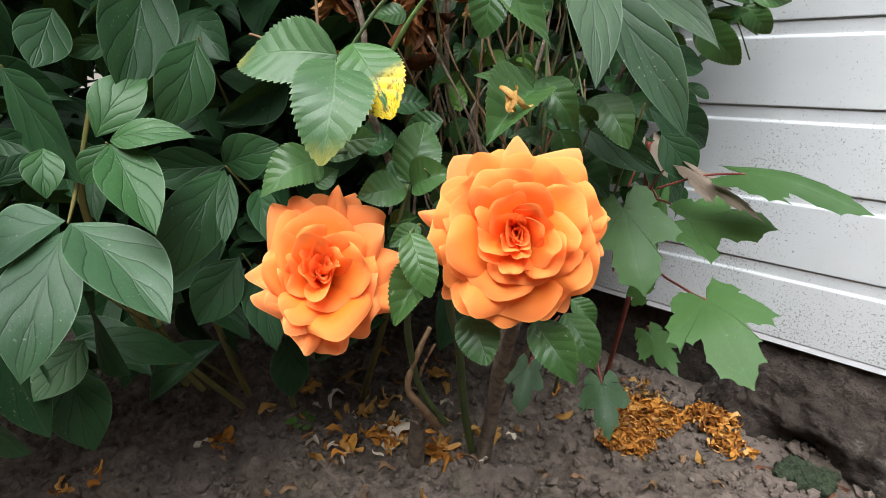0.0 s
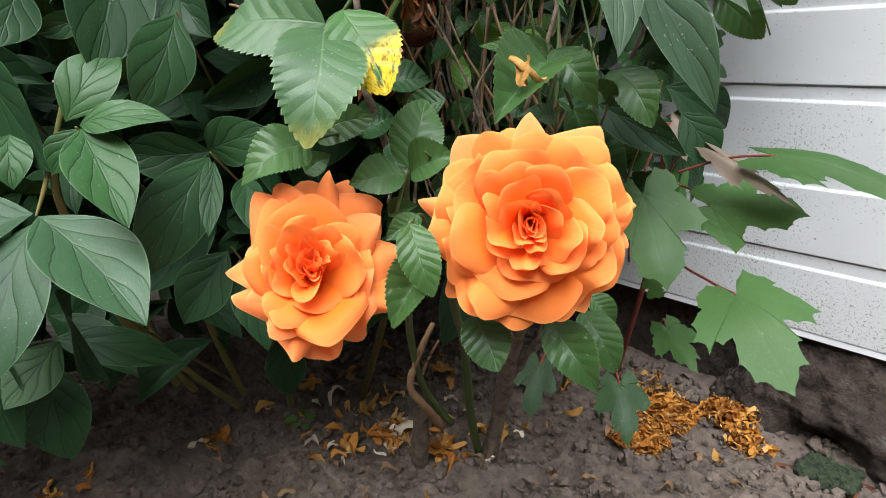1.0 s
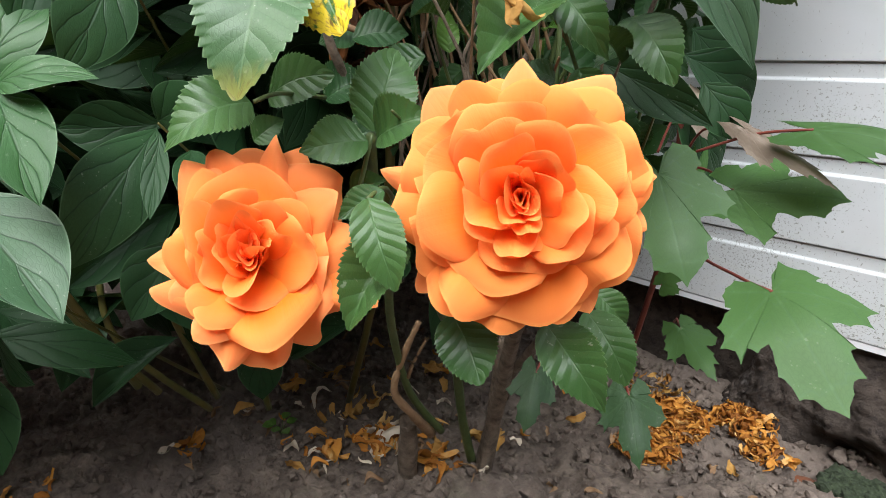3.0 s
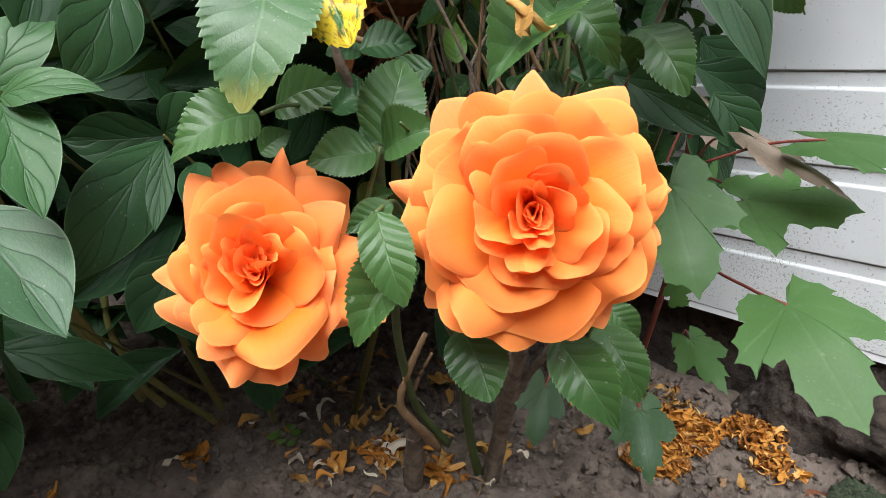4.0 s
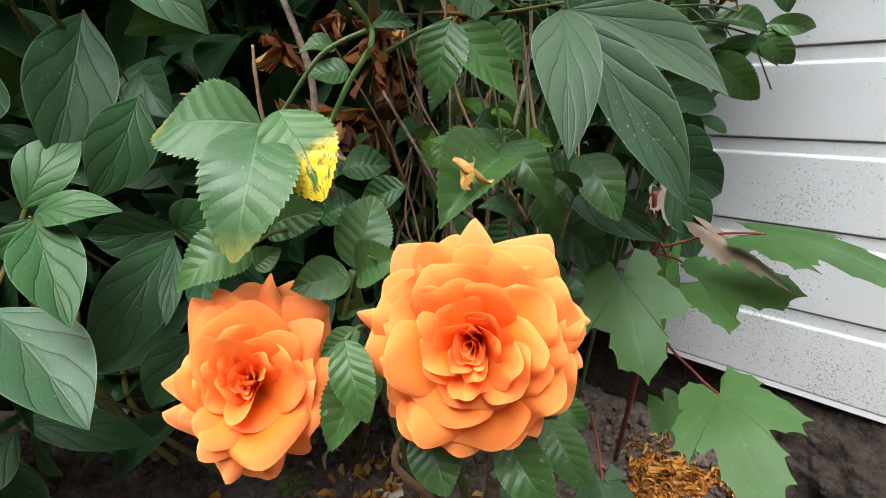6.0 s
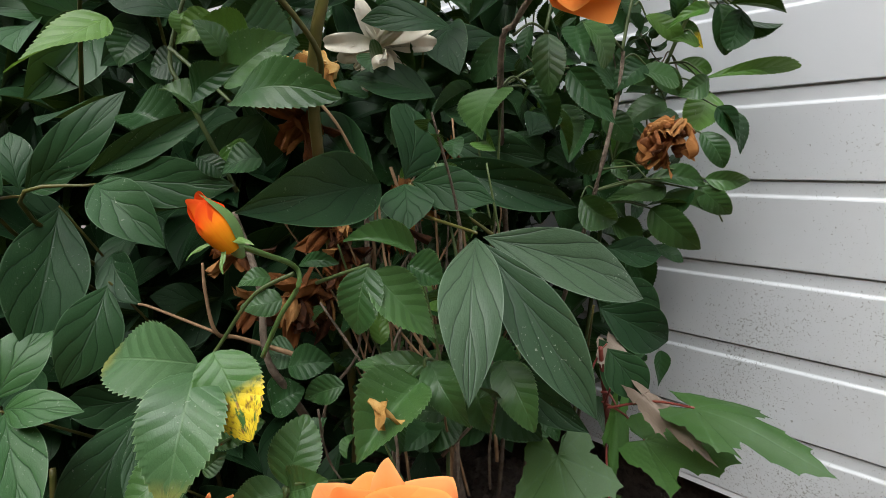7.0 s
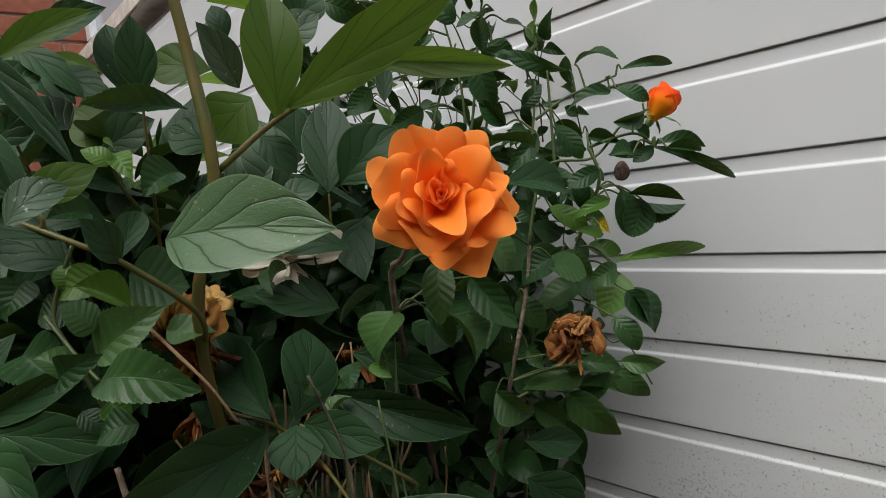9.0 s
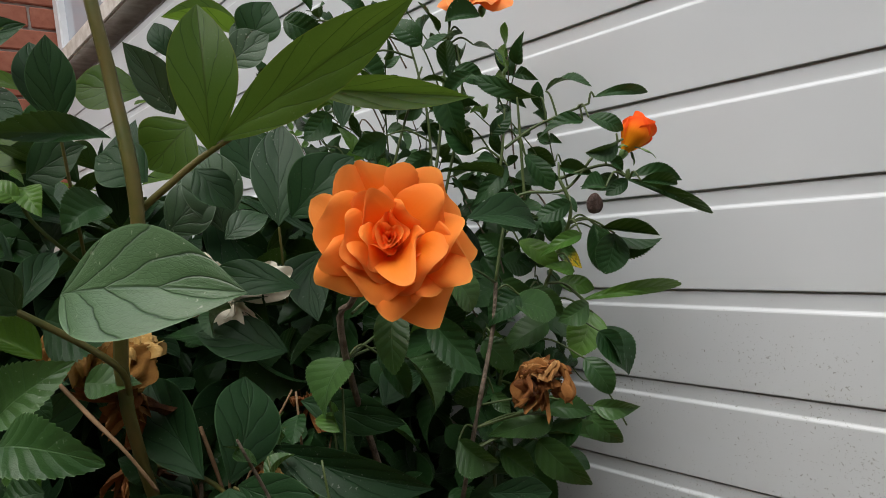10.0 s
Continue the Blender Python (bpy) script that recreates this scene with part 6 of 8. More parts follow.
c = stalk(rose_bush, [(-0.113, -0.133, 0.806), (-0.118, -0.134, 0.827), (-0.122, -0.135, 0.832)], 0.0011, 0.0008, STEM_GREEN, "leaf_stalk")
leaflet(c, "rose", ROSE_LEAF, (-0.122, -0.135, 0.832), (-0.088, -0.111, 0.830), 0.021, (0.095, -0.086, 0.992))
c = stalk(rose_bush, [(-0.090, -0.115, 0.815), (-0.088, -0.113, 0.825), (-0.086, -0.111, 0.820)], 0.0011, 0.0008, STEM_GREEN, "leaf_stalk")
leaflet(c, "rose", ROSE_LEAF, (-0.086, -0.111, 0.820), (-0.054, -0.074, 0.820), 0.009, (0.716, -0.636, 0.288))
c = stalk(rose_bush, [(-0.098, -0.121, 0.812), (-0.096, -0.121, 0.814), (-0.094, -0.121, 0.800)], 0.0011, 0.0008, STEM_GREEN, "leaf_stalk")
leaflet(c, "rose", ROSE_LEAF, (-0.094, -0.121, 0.800), (-0.122, -0.155, 0.786), 0.018, (0.456, -0.640, 0.618))
c = stalk(rose_bush, [(-0.098, -0.121, 0.812), (-0.091, -0.123, 0.814), (-0.084, -0.126, 0.801)], 0.0011, 0.0008, STEM_GREEN, "leaf_stalk")
leaflet(c, "rose", ROSE_LEAF, (-0.084, -0.126, 0.801), (-0.064, -0.104, 0.787), 0.017, (0.770, -0.429, 0.472))
c = stalk(rose_bush, [(-0.149, -0.169, 0.798), (-0.153, -0.173, 0.806), (-0.157, -0.178, 0.797)], 0.0011, 0.0008, STEM_GREEN, "leaf_stalk")
leaflet(c, "rose", ROSE_LEAF, (-0.157, -0.178, 0.797), (-0.144, -0.161, 0.817), 0.016, (0.837, -0.538, -0.101))
c = stalk(rose_bush, [(-0.153, -0.178, 0.755), (-0.145, -0.184, 0.763), (-0.137, -0.190, 0.755)], 0.0011, 0.0008, STEM_GREEN, "leaf_stalk")
leaflet(c, "rose", ROSE_LEAF, (-0.137, -0.190, 0.755), (-0.157, -0.241, 0.765), 0.011, (0.934, -0.336, 0.124))
c = stalk(rose_bush, [(-0.103, -0.152, 0.749), (-0.106, -0.147, 0.763), (-0.109, -0.142, 0.760)], 0.0011, 0.0008, STEM_GREEN, "leaf_stalk")
leaflet(c, "rose", ROSE_LEAF, (-0.109, -0.142, 0.760), (-0.082, -0.128, 0.749), 0.014, (0.526, -0.815, 0.244))
c = stalk(rose_bush, [(-0.140, -0.160, 0.790), (-0.138, -0.158, 0.791), (-0.136, -0.156, 0.775)], 0.0011, 0.0008, STEM_GREEN, "leaf_stalk")
leaflet(c, "rose", ROSE_LEAF, (-0.136, -0.156, 0.775), (-0.119, -0.141, 0.740), 0.020, (0.861, -0.459, 0.217))
c = stalk(rose_bush, [(-0.152, -0.175, 0.764), (-0.150, -0.172, 0.773), (-0.147, -0.170, 0.766)], 0.0011, 0.0008, STEM_GREEN, "leaf_stalk")
leaflet(c, "rose", ROSE_LEAF, (-0.147, -0.170, 0.766), (-0.169, -0.198, 0.733), 0.018, (0.792, -0.611, -0.006))
c = stalk(rose_bush, [(-0.197, -0.183, 0.888), (-0.188, -0.173, 0.895), (-0.180, -0.164, 0.887)], 0.0011, 0.0008, STEM_GREEN, "leaf_stalk")
leaflet(c, "rose", ROSE_LEAF, (-0.180, -0.164, 0.887), (-0.162, -0.145, 0.867), 0.047, (0.533, 0.314, 0.786))
c = stalk(rose_bush, [(-0.199, -0.187, 0.868), (-0.195, -0.183, 0.875), (-0.192, -0.179, 0.867)], 0.0011, 0.0008, STEM_GREEN, "leaf_stalk")
leaflet(c, "rose", ROSE_LEAF, (-0.192, -0.179, 0.867), (-0.173, -0.161, 0.847), 0.020, (0.776, -0.614, 0.143))
c = stalk(rose_bush, [(-0.221, -0.209, 0.894), (-0.217, -0.205, 0.901), (-0.213, -0.201, 0.893)], 0.0011, 0.0008, STEM_GREEN, "leaf_stalk")
leaflet(c, "rose", ROSE_LEAF, (-0.213, -0.201, 0.893), (-0.235, -0.222, 0.918), 0.024, (0.741, -0.668, 0.061))
c = stalk(rose_bush, [(-0.196, -0.181, 0.897), (-0.192, -0.176, 0.906), (-0.187, -0.171, 0.899)], 0.0011, 0.0008, STEM_GREEN, "leaf_stalk")
leaflet(c, "rose", ROSE_LEAF, (-0.187, -0.171, 0.899), (-0.213, -0.201, 0.887), 0.028, (0.017, -0.381, 0.925))
c = stalk(rose_bush, [(-0.215, -0.207, 0.853), (-0.218, -0.211, 0.859), (-0.222, -0.214, 0.850)], 0.0011, 0.0008, STEM_GREEN, "leaf_stalk")
leaflet(c, "rose", ROSE_LEAF, (-0.222, -0.214, 0.850), (-0.241, -0.238, 0.831), 0.017, (0.841, -0.349, -0.414))
c = stalk(rose_bush, [(-0.151, -0.173, 0.773), (-0.160, -0.183, 0.785), (-0.168, -0.192, 0.781)], 0.0011, 0.0008, STEM_GREEN, "leaf_stalk")
leaflet(c, "rose", ROSE_LEAF, (-0.168, -0.192, 0.781), (-0.186, -0.208, 0.810), 0.018, (0.566, -0.815, -0.120))
c = stalk(rose_bush, [(-0.143, -0.249, 0.543), (-0.127, -0.216, 0.549), (-0.111, -0.183, 0.539)], 0.0011, 0.0008, STEM_GREEN, "leaf_stalk")
leaflet(c, "rose", ROSE_MID, (-0.111, -0.183, 0.539), (-0.143, -0.234, 0.531), 0.033, (0.461, -0.410, 0.787))
c = stalk(rose_bush, [(-0.169, -0.185, 0.565), (-0.145, -0.189, 0.563), (-0.122, -0.194, 0.546)], 0.0011, 0.0008, STEM_GREEN, "leaf_stalk")
leaflet(c, "rose", ROSE_MID, (-0.122, -0.194, 0.546), (-0.087, -0.156, 0.538), 0.022, (0.602, -0.395, 0.693))
c = stalk(rose_bush, [(-0.146, -0.254, 0.523), (-0.133, -0.225, 0.530), (-0.120, -0.195, 0.520)], 0.0011, 0.0008, STEM_GREEN, "leaf_stalk")
leaflet(c, "rose", ROSE_MID, (-0.120, -0.195, 0.520), (-0.083, -0.172, 0.480), 0.036, (0.428, -0.896, -0.119))
c = stalk(rose_bush, [(-0.146, -0.254, 0.523), (-0.134, -0.225, 0.531), (-0.122, -0.197, 0.523)], 0.0011, 0.0008, STEM_GREEN, "leaf_stalk")
leaflet(c, "rose", ROSE_MID, (-0.122, -0.197, 0.523), (-0.083, -0.139, 0.507), 0.012, (0.570, -0.159, 0.806))
c = stalk(rose_bush, [(-0.138, -0.238, 0.582), (-0.140, -0.234, 0.586), (-0.142, -0.229, 0.574)], 0.0011, 0.0008, STEM_GREEN, "leaf_stalk")
leaflet(c, "rose", ROSE_LEAF, (-0.142, -0.229, 0.574), (-0.162, -0.253, 0.567), 0.034, (0.606, -0.319, -0.728))
c = stalk(rose_bush, [(-0.138, -0.238, 0.582), (-0.138, -0.232, 0.583), (-0.139, -0.226, 0.568)], 0.0011, 0.0008, STEM_GREEN, "leaf_stalk")
leaflet(c, "rose", ROSE_MID, (-0.139, -0.226, 0.568), (-0.129, -0.217, 0.549), 0.015, (0.745, -0.663, 0.068))
c = stalk(rose_bush, [(-0.143, -0.249, 0.543), (-0.144, -0.258, 0.548), (-0.145, -0.267, 0.538)], 0.0011, 0.0008, STEM_GREEN, "leaf_stalk")
leaflet(c, "rose", ROSE_MID, (-0.145, -0.267, 0.538), (-0.123, -0.244, 0.515), 0.032, (0.634, -0.761, -0.135))
c = stalk(rose_bush, [(-0.146, -0.254, 0.523), (-0.151, -0.231, 0.523), (-0.157, -0.207, 0.506)], 0.0011, 0.0008, STEM_GREEN, "leaf_stalk")
leaflet(c, "rose", ROSE_MID, (-0.157, -0.207, 0.506), (-0.136, -0.186, 0.481), 0.027, (0.823, -0.499, 0.272))
c = stalk(rose_bush, [(-0.132, -0.228, 0.621), (-0.142, -0.224, 0.625), (-0.151, -0.220, 0.613)], 0.0011, 0.0008, STEM_GREEN, "leaf_stalk")
leaflet(c, "rose", ROSE_MID, (-0.151, -0.220, 0.613), (-0.135, -0.204, 0.584), 0.026, (0.758, -0.647, 0.085))
c = stalk(rose_bush, [(-0.157, -0.175, 0.590), (-0.153, -0.168, 0.595), (-0.150, -0.161, 0.584)], 0.0011, 0.0008, STEM_GREEN, "leaf_stalk")
leaflet(c, "rose", ROSE_MID, (-0.150, -0.161, 0.584), (-0.169, -0.185, 0.565), 0.029, (0.203, -0.712, 0.673))
c = stalk(rose_bush, [(-0.129, -0.220, 0.665), (-0.122, -0.257, 0.683), (-0.115, -0.293, 0.685)], 0.0011, 0.0008, STEM_GREEN, "leaf_stalk")
leaflet(c, "rose", ROSE_MID, (-0.115, -0.293, 0.685), (-0.115, -0.266, 0.649), 0.028, (0.991, 0.110, 0.080))
c = stalk(rose_bush, [(-0.132, -0.155, 0.646), (-0.133, -0.162, 0.657), (-0.135, -0.168, 0.652)], 0.0011, 0.0008, STEM_GREEN, "leaf_stalk")
leaflet(c, "rose", ROSE_MID, (-0.135, -0.168, 0.652), (-0.115, -0.148, 0.622), 0.023, (0.775, -0.620, 0.118))
c = stalk(rose_bush, [(-0.128, -0.153, 0.654), (-0.126, -0.147, 0.662), (-0.124, -0.140, 0.653)], 0.0011, 0.0008, STEM_GREEN, "leaf_stalk")
leaflet(c, "rose", ROSE_YOUNG, (-0.124, -0.140, 0.653), (-0.102, -0.116, 0.644), 0.019, (0.716, -0.460, 0.525))
c = stalk(rose_bush, [(-0.134, -0.202, 0.692), (-0.143, -0.193, 0.698), (-0.153, -0.184, 0.687)], 0.0011, 0.0008, STEM_GREEN, "leaf_stalk")
leaflet(c, "rose", ROSE_LEAF, (-0.153, -0.184, 0.687), (-0.166, -0.198, 0.706), 0.023, (0.793, -0.587, 0.162))
c = stalk(rose_bush, [(-0.111, -0.149, 0.690), (-0.116, -0.148, 0.699), (-0.120, -0.147, 0.692)], 0.0011, 0.0008, STEM_GREEN, "leaf_stalk")
leaflet(c, "rose", ROSE_LEAF, (-0.120, -0.147, 0.692), (-0.127, -0.151, 0.726), 0.018, (0.736, -0.673, 0.066))
c = stalk(rose_bush, [(-0.219, -0.208, 0.880), (-0.222, -0.242, 0.885), (-0.225, -0.276, 0.873)], 0.0011, 0.0008, STEM_GREEN, "leaf_stalk")
leaflet(c, "rose", ROSE_LEAF, (-0.225, -0.276, 0.873), (-0.205, -0.257, 0.844), 0.022, (0.868, -0.279, 0.411))
c = stalk(rose_bush, [(-0.213, -0.206, 0.840), (-0.226, -0.252, 0.842), (-0.240, -0.297, 0.829)], 0.0011, 0.0008, STEM_GREEN, "leaf_stalk")
leaflet(c, "rose", ROSE_LEAF, (-0.240, -0.297, 0.829), (-0.254, -0.316, 0.806), 0.022, (0.865, -0.477, -0.153))
c = stalk(rose_bush, [(-0.210, -0.207, 0.799), (-0.216, -0.228, 0.810), (-0.222, -0.249, 0.806)], 0.0011, 0.0008, STEM_GREEN, "leaf_stalk")
leaflet(c, "rose", ROSE_LEAF, (-0.222, -0.249, 0.806), (-0.243, -0.275, 0.793), 0.024, (0.780, -0.453, -0.432))
c = stalk(rose_bush, [(-0.203, -0.225, 0.729), (-0.190, -0.252, 0.752), (-0.176, -0.279, 0.759)], 0.0011, 0.0008, STEM_GREEN, "leaf_stalk")
leaflet(c, "rose", ROSE_LEAF, (-0.176, -0.279, 0.759), (-0.172, -0.321, 0.737), 0.037, (-0.129, -0.462, 0.877))
leaflet(r, "rose", ROSE_LEAF, (-0.330, -0.376, 0.765), (-0.351, -0.397, 0.784), 0.029, (0.599, -0.772, -0.211))
c = stalk(rose_bush, [(-0.221, -0.209, 0.894), (-0.261, -0.252, 0.920), (-0.301, -0.296, 0.929)], 0.0011, 0.0008, STEM_GREEN, "leaf_stalk")
leaflet(c, "rose", ROSE_LEAF, (-0.301, -0.296, 0.929), (-0.272, -0.265, 0.908), 0.028, (0.662, -0.735, -0.148))
leaflet(r, "rose", ROSE_LEAF, (-0.335, -0.333, 0.929), (-0.317, -0.315, 0.910), 0.027, (0.828, -0.423, 0.369))
c = stalk(rose_bush, [(-0.195, -0.179, 0.907), (-0.196, -0.180, 0.918), (-0.198, -0.181, 0.912)], 0.0011, 0.0008, STEM_GREEN, "leaf_stalk")
leaflet(c, "rose", ROSE_LEAF, (-0.198, -0.181, 0.912), (-0.176, -0.156, 0.914), 0.025, (0.658, -0.612, 0.439))
c = stalk(rose_bush, [(-0.101, -0.148, 0.708), (-0.091, -0.138, 0.712), (-0.080, -0.127, 0.701)], 0.0011, 0.0008, STEM_GREEN, "leaf_stalk")
leaflet(c, "rose", ROSE_LEAF, (-0.080, -0.127, 0.701), (-0.046, -0.088, 0.689), 0.013, (0.762, -0.601, 0.242))
c = stalk(rose_bush, [(-0.101, -0.148, 0.708), (-0.087, -0.134, 0.710), (-0.072, -0.119, 0.695)], 0.0011, 0.0008, STEM_GREEN, "leaf_stalk")
leaflet(c, "rose", ROSE_LEAF, (-0.072, -0.119, 0.695), (-0.079, -0.130, 0.660), 0.032, (0.855, -0.519, 0.016))
c = stalk(rose_bush, [(-0.101, -0.148, 0.708), (-0.094, -0.149, 0.711), (-0.086, -0.150, 0.698)], 0.0011, 0.0008, STEM_GREEN, "leaf_stalk")
leaflet(c, "rose", ROSE_YOUNG, (-0.086, -0.150, 0.698), (-0.111, -0.181, 0.681), 0.014, (0.644, -0.692, 0.326))
c = stalk(rose_bush, [(-0.116, -0.149, 0.680), (-0.103, -0.154, 0.681), (-0.091, -0.159, 0.666)], 0.0011, 0.0008, STEM_GREEN, "leaf_stalk")
leaflet(c, "rose", ROSE_YOUNG, (-0.091, -0.159, 0.666), (-0.108, -0.178, 0.673), 0.014, (0.712, -0.445, 0.543))
c = stalk(rose_bush, [(-0.130, -0.222, 0.656), (-0.123, -0.214, 0.662), (-0.116, -0.206, 0.652)], 0.0011, 0.0008, STEM_GREEN, "leaf_stalk")
leaflet(c, "rose", ROSE_LEAF, (-0.116, -0.206, 0.652), (-0.134, -0.229, 0.628), 0.030, (0.458, -0.776, 0.434))
c = stalk(rose_bush, [(-0.131, -0.223, 0.648), (-0.125, -0.217, 0.655), (-0.120, -0.210, 0.647)], 0.0011, 0.0008, STEM_GREEN, "leaf_stalk")
leaflet(c, "rose", ROSE_MID, (-0.120, -0.210, 0.647), (-0.096, -0.184, 0.632), 0.042, (0.581, -0.063, 0.811))
c = stalk(rose_bush, [(-0.139, -0.159, 0.629), (-0.111, -0.150, 0.627), (-0.083, -0.141, 0.610)], 0.0011, 0.0008, STEM_GREEN, "leaf_stalk")
leaflet(c, "rose", ROSE_LEAF, (-0.083, -0.141, 0.610), (-0.068, -0.127, 0.571), 0.028, (0.908, -0.343, 0.240))
c = stalk(rose_bush, [(-0.053, -0.119, 0.742), (-0.047, -0.121, 0.748), (-0.040, -0.122, 0.739)], 0.0011, 0.0008, STEM_GREEN, "leaf_stalk")
leaflet(c, "rose", ROSE_LEAF, (-0.040, -0.122, 0.739), (-0.020, -0.099, 0.733), 0.011, (0.760, -0.607, 0.232))
c = stalk(rose_bush, [(-0.057, -0.120, 0.745), (-0.059, -0.133, 0.749), (-0.060, -0.146, 0.737)], 0.0011, 0.0008, STEM_GREEN, "leaf_stalk")
leaflet(c, "rose", ROSE_LEAF, (-0.060, -0.146, 0.737), (-0.074, -0.162, 0.737), 0.021, (0.560, -0.483, 0.673))
c = stalk(rose_bush, [(-0.098, -0.149, 0.724), (-0.095, -0.151, 0.733), (-0.092, -0.154, 0.727)], 0.0011, 0.0008, STEM_GREEN, "leaf_stalk")
leaflet(c, "rose", ROSE_LEAF, (-0.092, -0.154, 0.727), (-0.113, -0.180, 0.715), 0.018, (0.769, -0.638, 0.037))
c = stalk(rose_bush, [(-0.128, -0.153, 0.654), (-0.109, -0.149, 0.653), (-0.089, -0.145, 0.635)], 0.0011, 0.0008, STEM_GREEN, "leaf_stalk")
leaflet(c, "rose", ROSE_MID, (-0.089, -0.145, 0.635), (-0.107, -0.168, 0.622), 0.023, (0.814, -0.561, -0.152))
c = stalk(rose_bush, [(-0.151, -0.169, 0.603), (-0.121, -0.162, 0.603), (-0.092, -0.154, 0.587)], 0.0011, 0.0008, STEM_GREEN, "leaf_stalk")
leaflet(c, "rose", ROSE_MID, (-0.092, -0.154, 0.587), (-0.077, -0.140, 0.553), 0.024, (0.813, -0.568, 0.130))
c = stalk(rose_bush, [(-0.141, -0.244, 0.562), (-0.114, -0.199, 0.561), (-0.088, -0.154, 0.544)], 0.0011, 0.0008, STEM_GREEN, "leaf_stalk")
leaflet(c, "rose", ROSE_MID, (-0.088, -0.154, 0.544), (-0.060, -0.122, 0.539), 0.019, (0.758, -0.649, 0.061))
c = stalk(rose_bush, [(-0.143, -0.249, 0.543), (-0.117, -0.204, 0.549), (-0.091, -0.159, 0.539)], 0.0011, 0.0008, STEM_GREEN, "leaf_stalk")
leaflet(c, "rose", ROSE_MID, (-0.091, -0.159, 0.539), (-0.071, -0.138, 0.509), 0.025, (0.648, -0.758, -0.076))
c = stalk(rose_bush, [(-0.143, -0.249, 0.543), (-0.119, -0.206, 0.547), (-0.095, -0.163, 0.535)], 0.0011, 0.0008, STEM_GREEN, "leaf_stalk")
leaflet(c, "rose", ROSE_LEAF, (-0.095, -0.163, 0.535), (-0.113, -0.188, 0.506), 0.027, (0.133, -0.795, 0.592))
c = stalk(rose_bush, [(-0.155, -0.182, 0.736), (-0.150, -0.171, 0.783), (-0.148, -0.165, 0.820)], 0.0016, 0.001, STEM_GREEN, "twig")
c = stalk(rose_bush, [(-0.149, -0.169, 0.783), (-0.128, -0.145, 0.801), (-0.090, -0.115, 0.815)], 0.0016, 0.001, STEM_GREEN, "twig")
c = stalk(rose_bush, [(-0.209, -0.210, 0.759), (-0.211, -0.205, 0.826), (-0.221, -0.209, 0.894)], 0.0016, 0.001, STEM_GREEN, "twig")
c = stalk(rose_bush, [(-0.103, -0.152, 0.749), (-0.072, -0.124, 0.757), (-0.053, -0.119, 0.742)], 0.0016, 0.001, STEM_GREEN, "twig")
c = stalk(rose_bush, [(-0.137, -0.162, 0.733), (-0.139, -0.157, 0.802), (-0.140, -0.155, 0.829)], 0.0016, 0.001, STEM_GREEN, "twig")
c = stalk(rose_bush, [(-0.202, -0.203, 0.742), (-0.189, -0.179, 0.833), (-0.191, -0.176, 0.889)], 0.0016, 0.001, STEM_GREEN, "twig")
c = stalk(rose_bush, [(-0.239, -0.244, 0.748), (-0.226, -0.223, 0.817), (-0.214, -0.203, 0.871)], 0.0016, 0.001, STEM_GREEN, "twig")


# ---- maple seedling ----
maple = thing("maple_seedling", "young maple seedling with lobed green leaves on red stalks", "seedling", (-0.26, -0.12, 0))
c = stalk(maple, [(-0.260, -0.120, 0.000), (-0.148, -0.231, 0.258), (-0.116, -0.277, 0.352), (-0.110, -0.288, 0.382), (-0.104, -0.298, 0.414)], 0.0035, 0.002, STEM_RED, "stem")
c = stalk(maple, [(-0.122, -0.270, 0.330), (-0.06, -0.350, 0.316), (0.0, -0.410, 0.326), (0.030, -0.439, 0.334)], 0.0011, 0.0008800000000000001, STEM_RED, "leaf_stalk")
maple_leaf(c, MAPLE, (0.030, -0.439, 0.334), (0.084, -0.484, 0.312), 0.080, (0.25, -0.62, 0.74))
c = stalk(maple, [(-0.107, -0.294, 0.361), (-0.076, -0.303, 0.361), (-0.051, -0.314, 0.352)], 0.0011, 0.0008800000000000001, STEM_RED, "leaf_stalk")
maple_leaf(c, MAPLE_DARK, (-0.051, -0.314, 0.352), (0.024, -0.303, 0.358), 0.078, (0.307, -0.711, 0.633))
c = stalk(maple, [(-0.105, -0.294, 0.359), (-0.08, -0.310, 0.392), (-0.042, -0.328, 0.397)], 0.0011, 0.0008800000000000001, STEM_RED, "leaf_stalk")
maple_leaf(c, MAPLE_RED, (-0.042, -0.328, 0.397), (0.024, -0.341, 0.374), 0.028, (0.333, -0.573, 0.749))
c = stalk(maple, [(-0.072, -0.333, 0.380), (-0.035, -0.327, 0.395), (0.000, -0.328, 0.401)], 0.0011, 0.0008800000000000001, STEM_RED, "leaf_stalk")
maple_leaf(c, MAPLE, (0.000, -0.328, 0.401), (0.094, -0.328, 0.396), 0.06, (0.03, -0.3, 0.95))
c = stalk(maple, [(-0.111, -0.333, 0.294), (-0.086, -0.375, 0.345), (-0.052, -0.416, 0.380)], 0.0011, 0.0008800000000000001, STEM_RED, "leaf_stalk")
maple_leaf(c, MAPLE, (-0.052, -0.416, 0.380), (-0.010, -0.446, 0.326), 0.088, (0.314, -0.613, 0.725))
c = stalk(maple, [(-0.136, -0.220, 0.187), (-0.119, -0.247, 0.206), (-0.099, -0.277, 0.213)], 0.0011, 0.0008800000000000001, STEM_RED, "leaf_stalk")
maple_leaf(c, MAPLE, (-0.099, -0.277, 0.213), (-0.050, -0.307, 0.198), 0.053, (-0.002, -0.450, 0.893))
c = stalk(maple, [(-0.122, -0.273, 0.244), (-0.114, -0.289, 0.258), (-0.104, -0.307, 0.262)], 0.0011, 0.0008800000000000001, STEM_RED, "leaf_stalk")
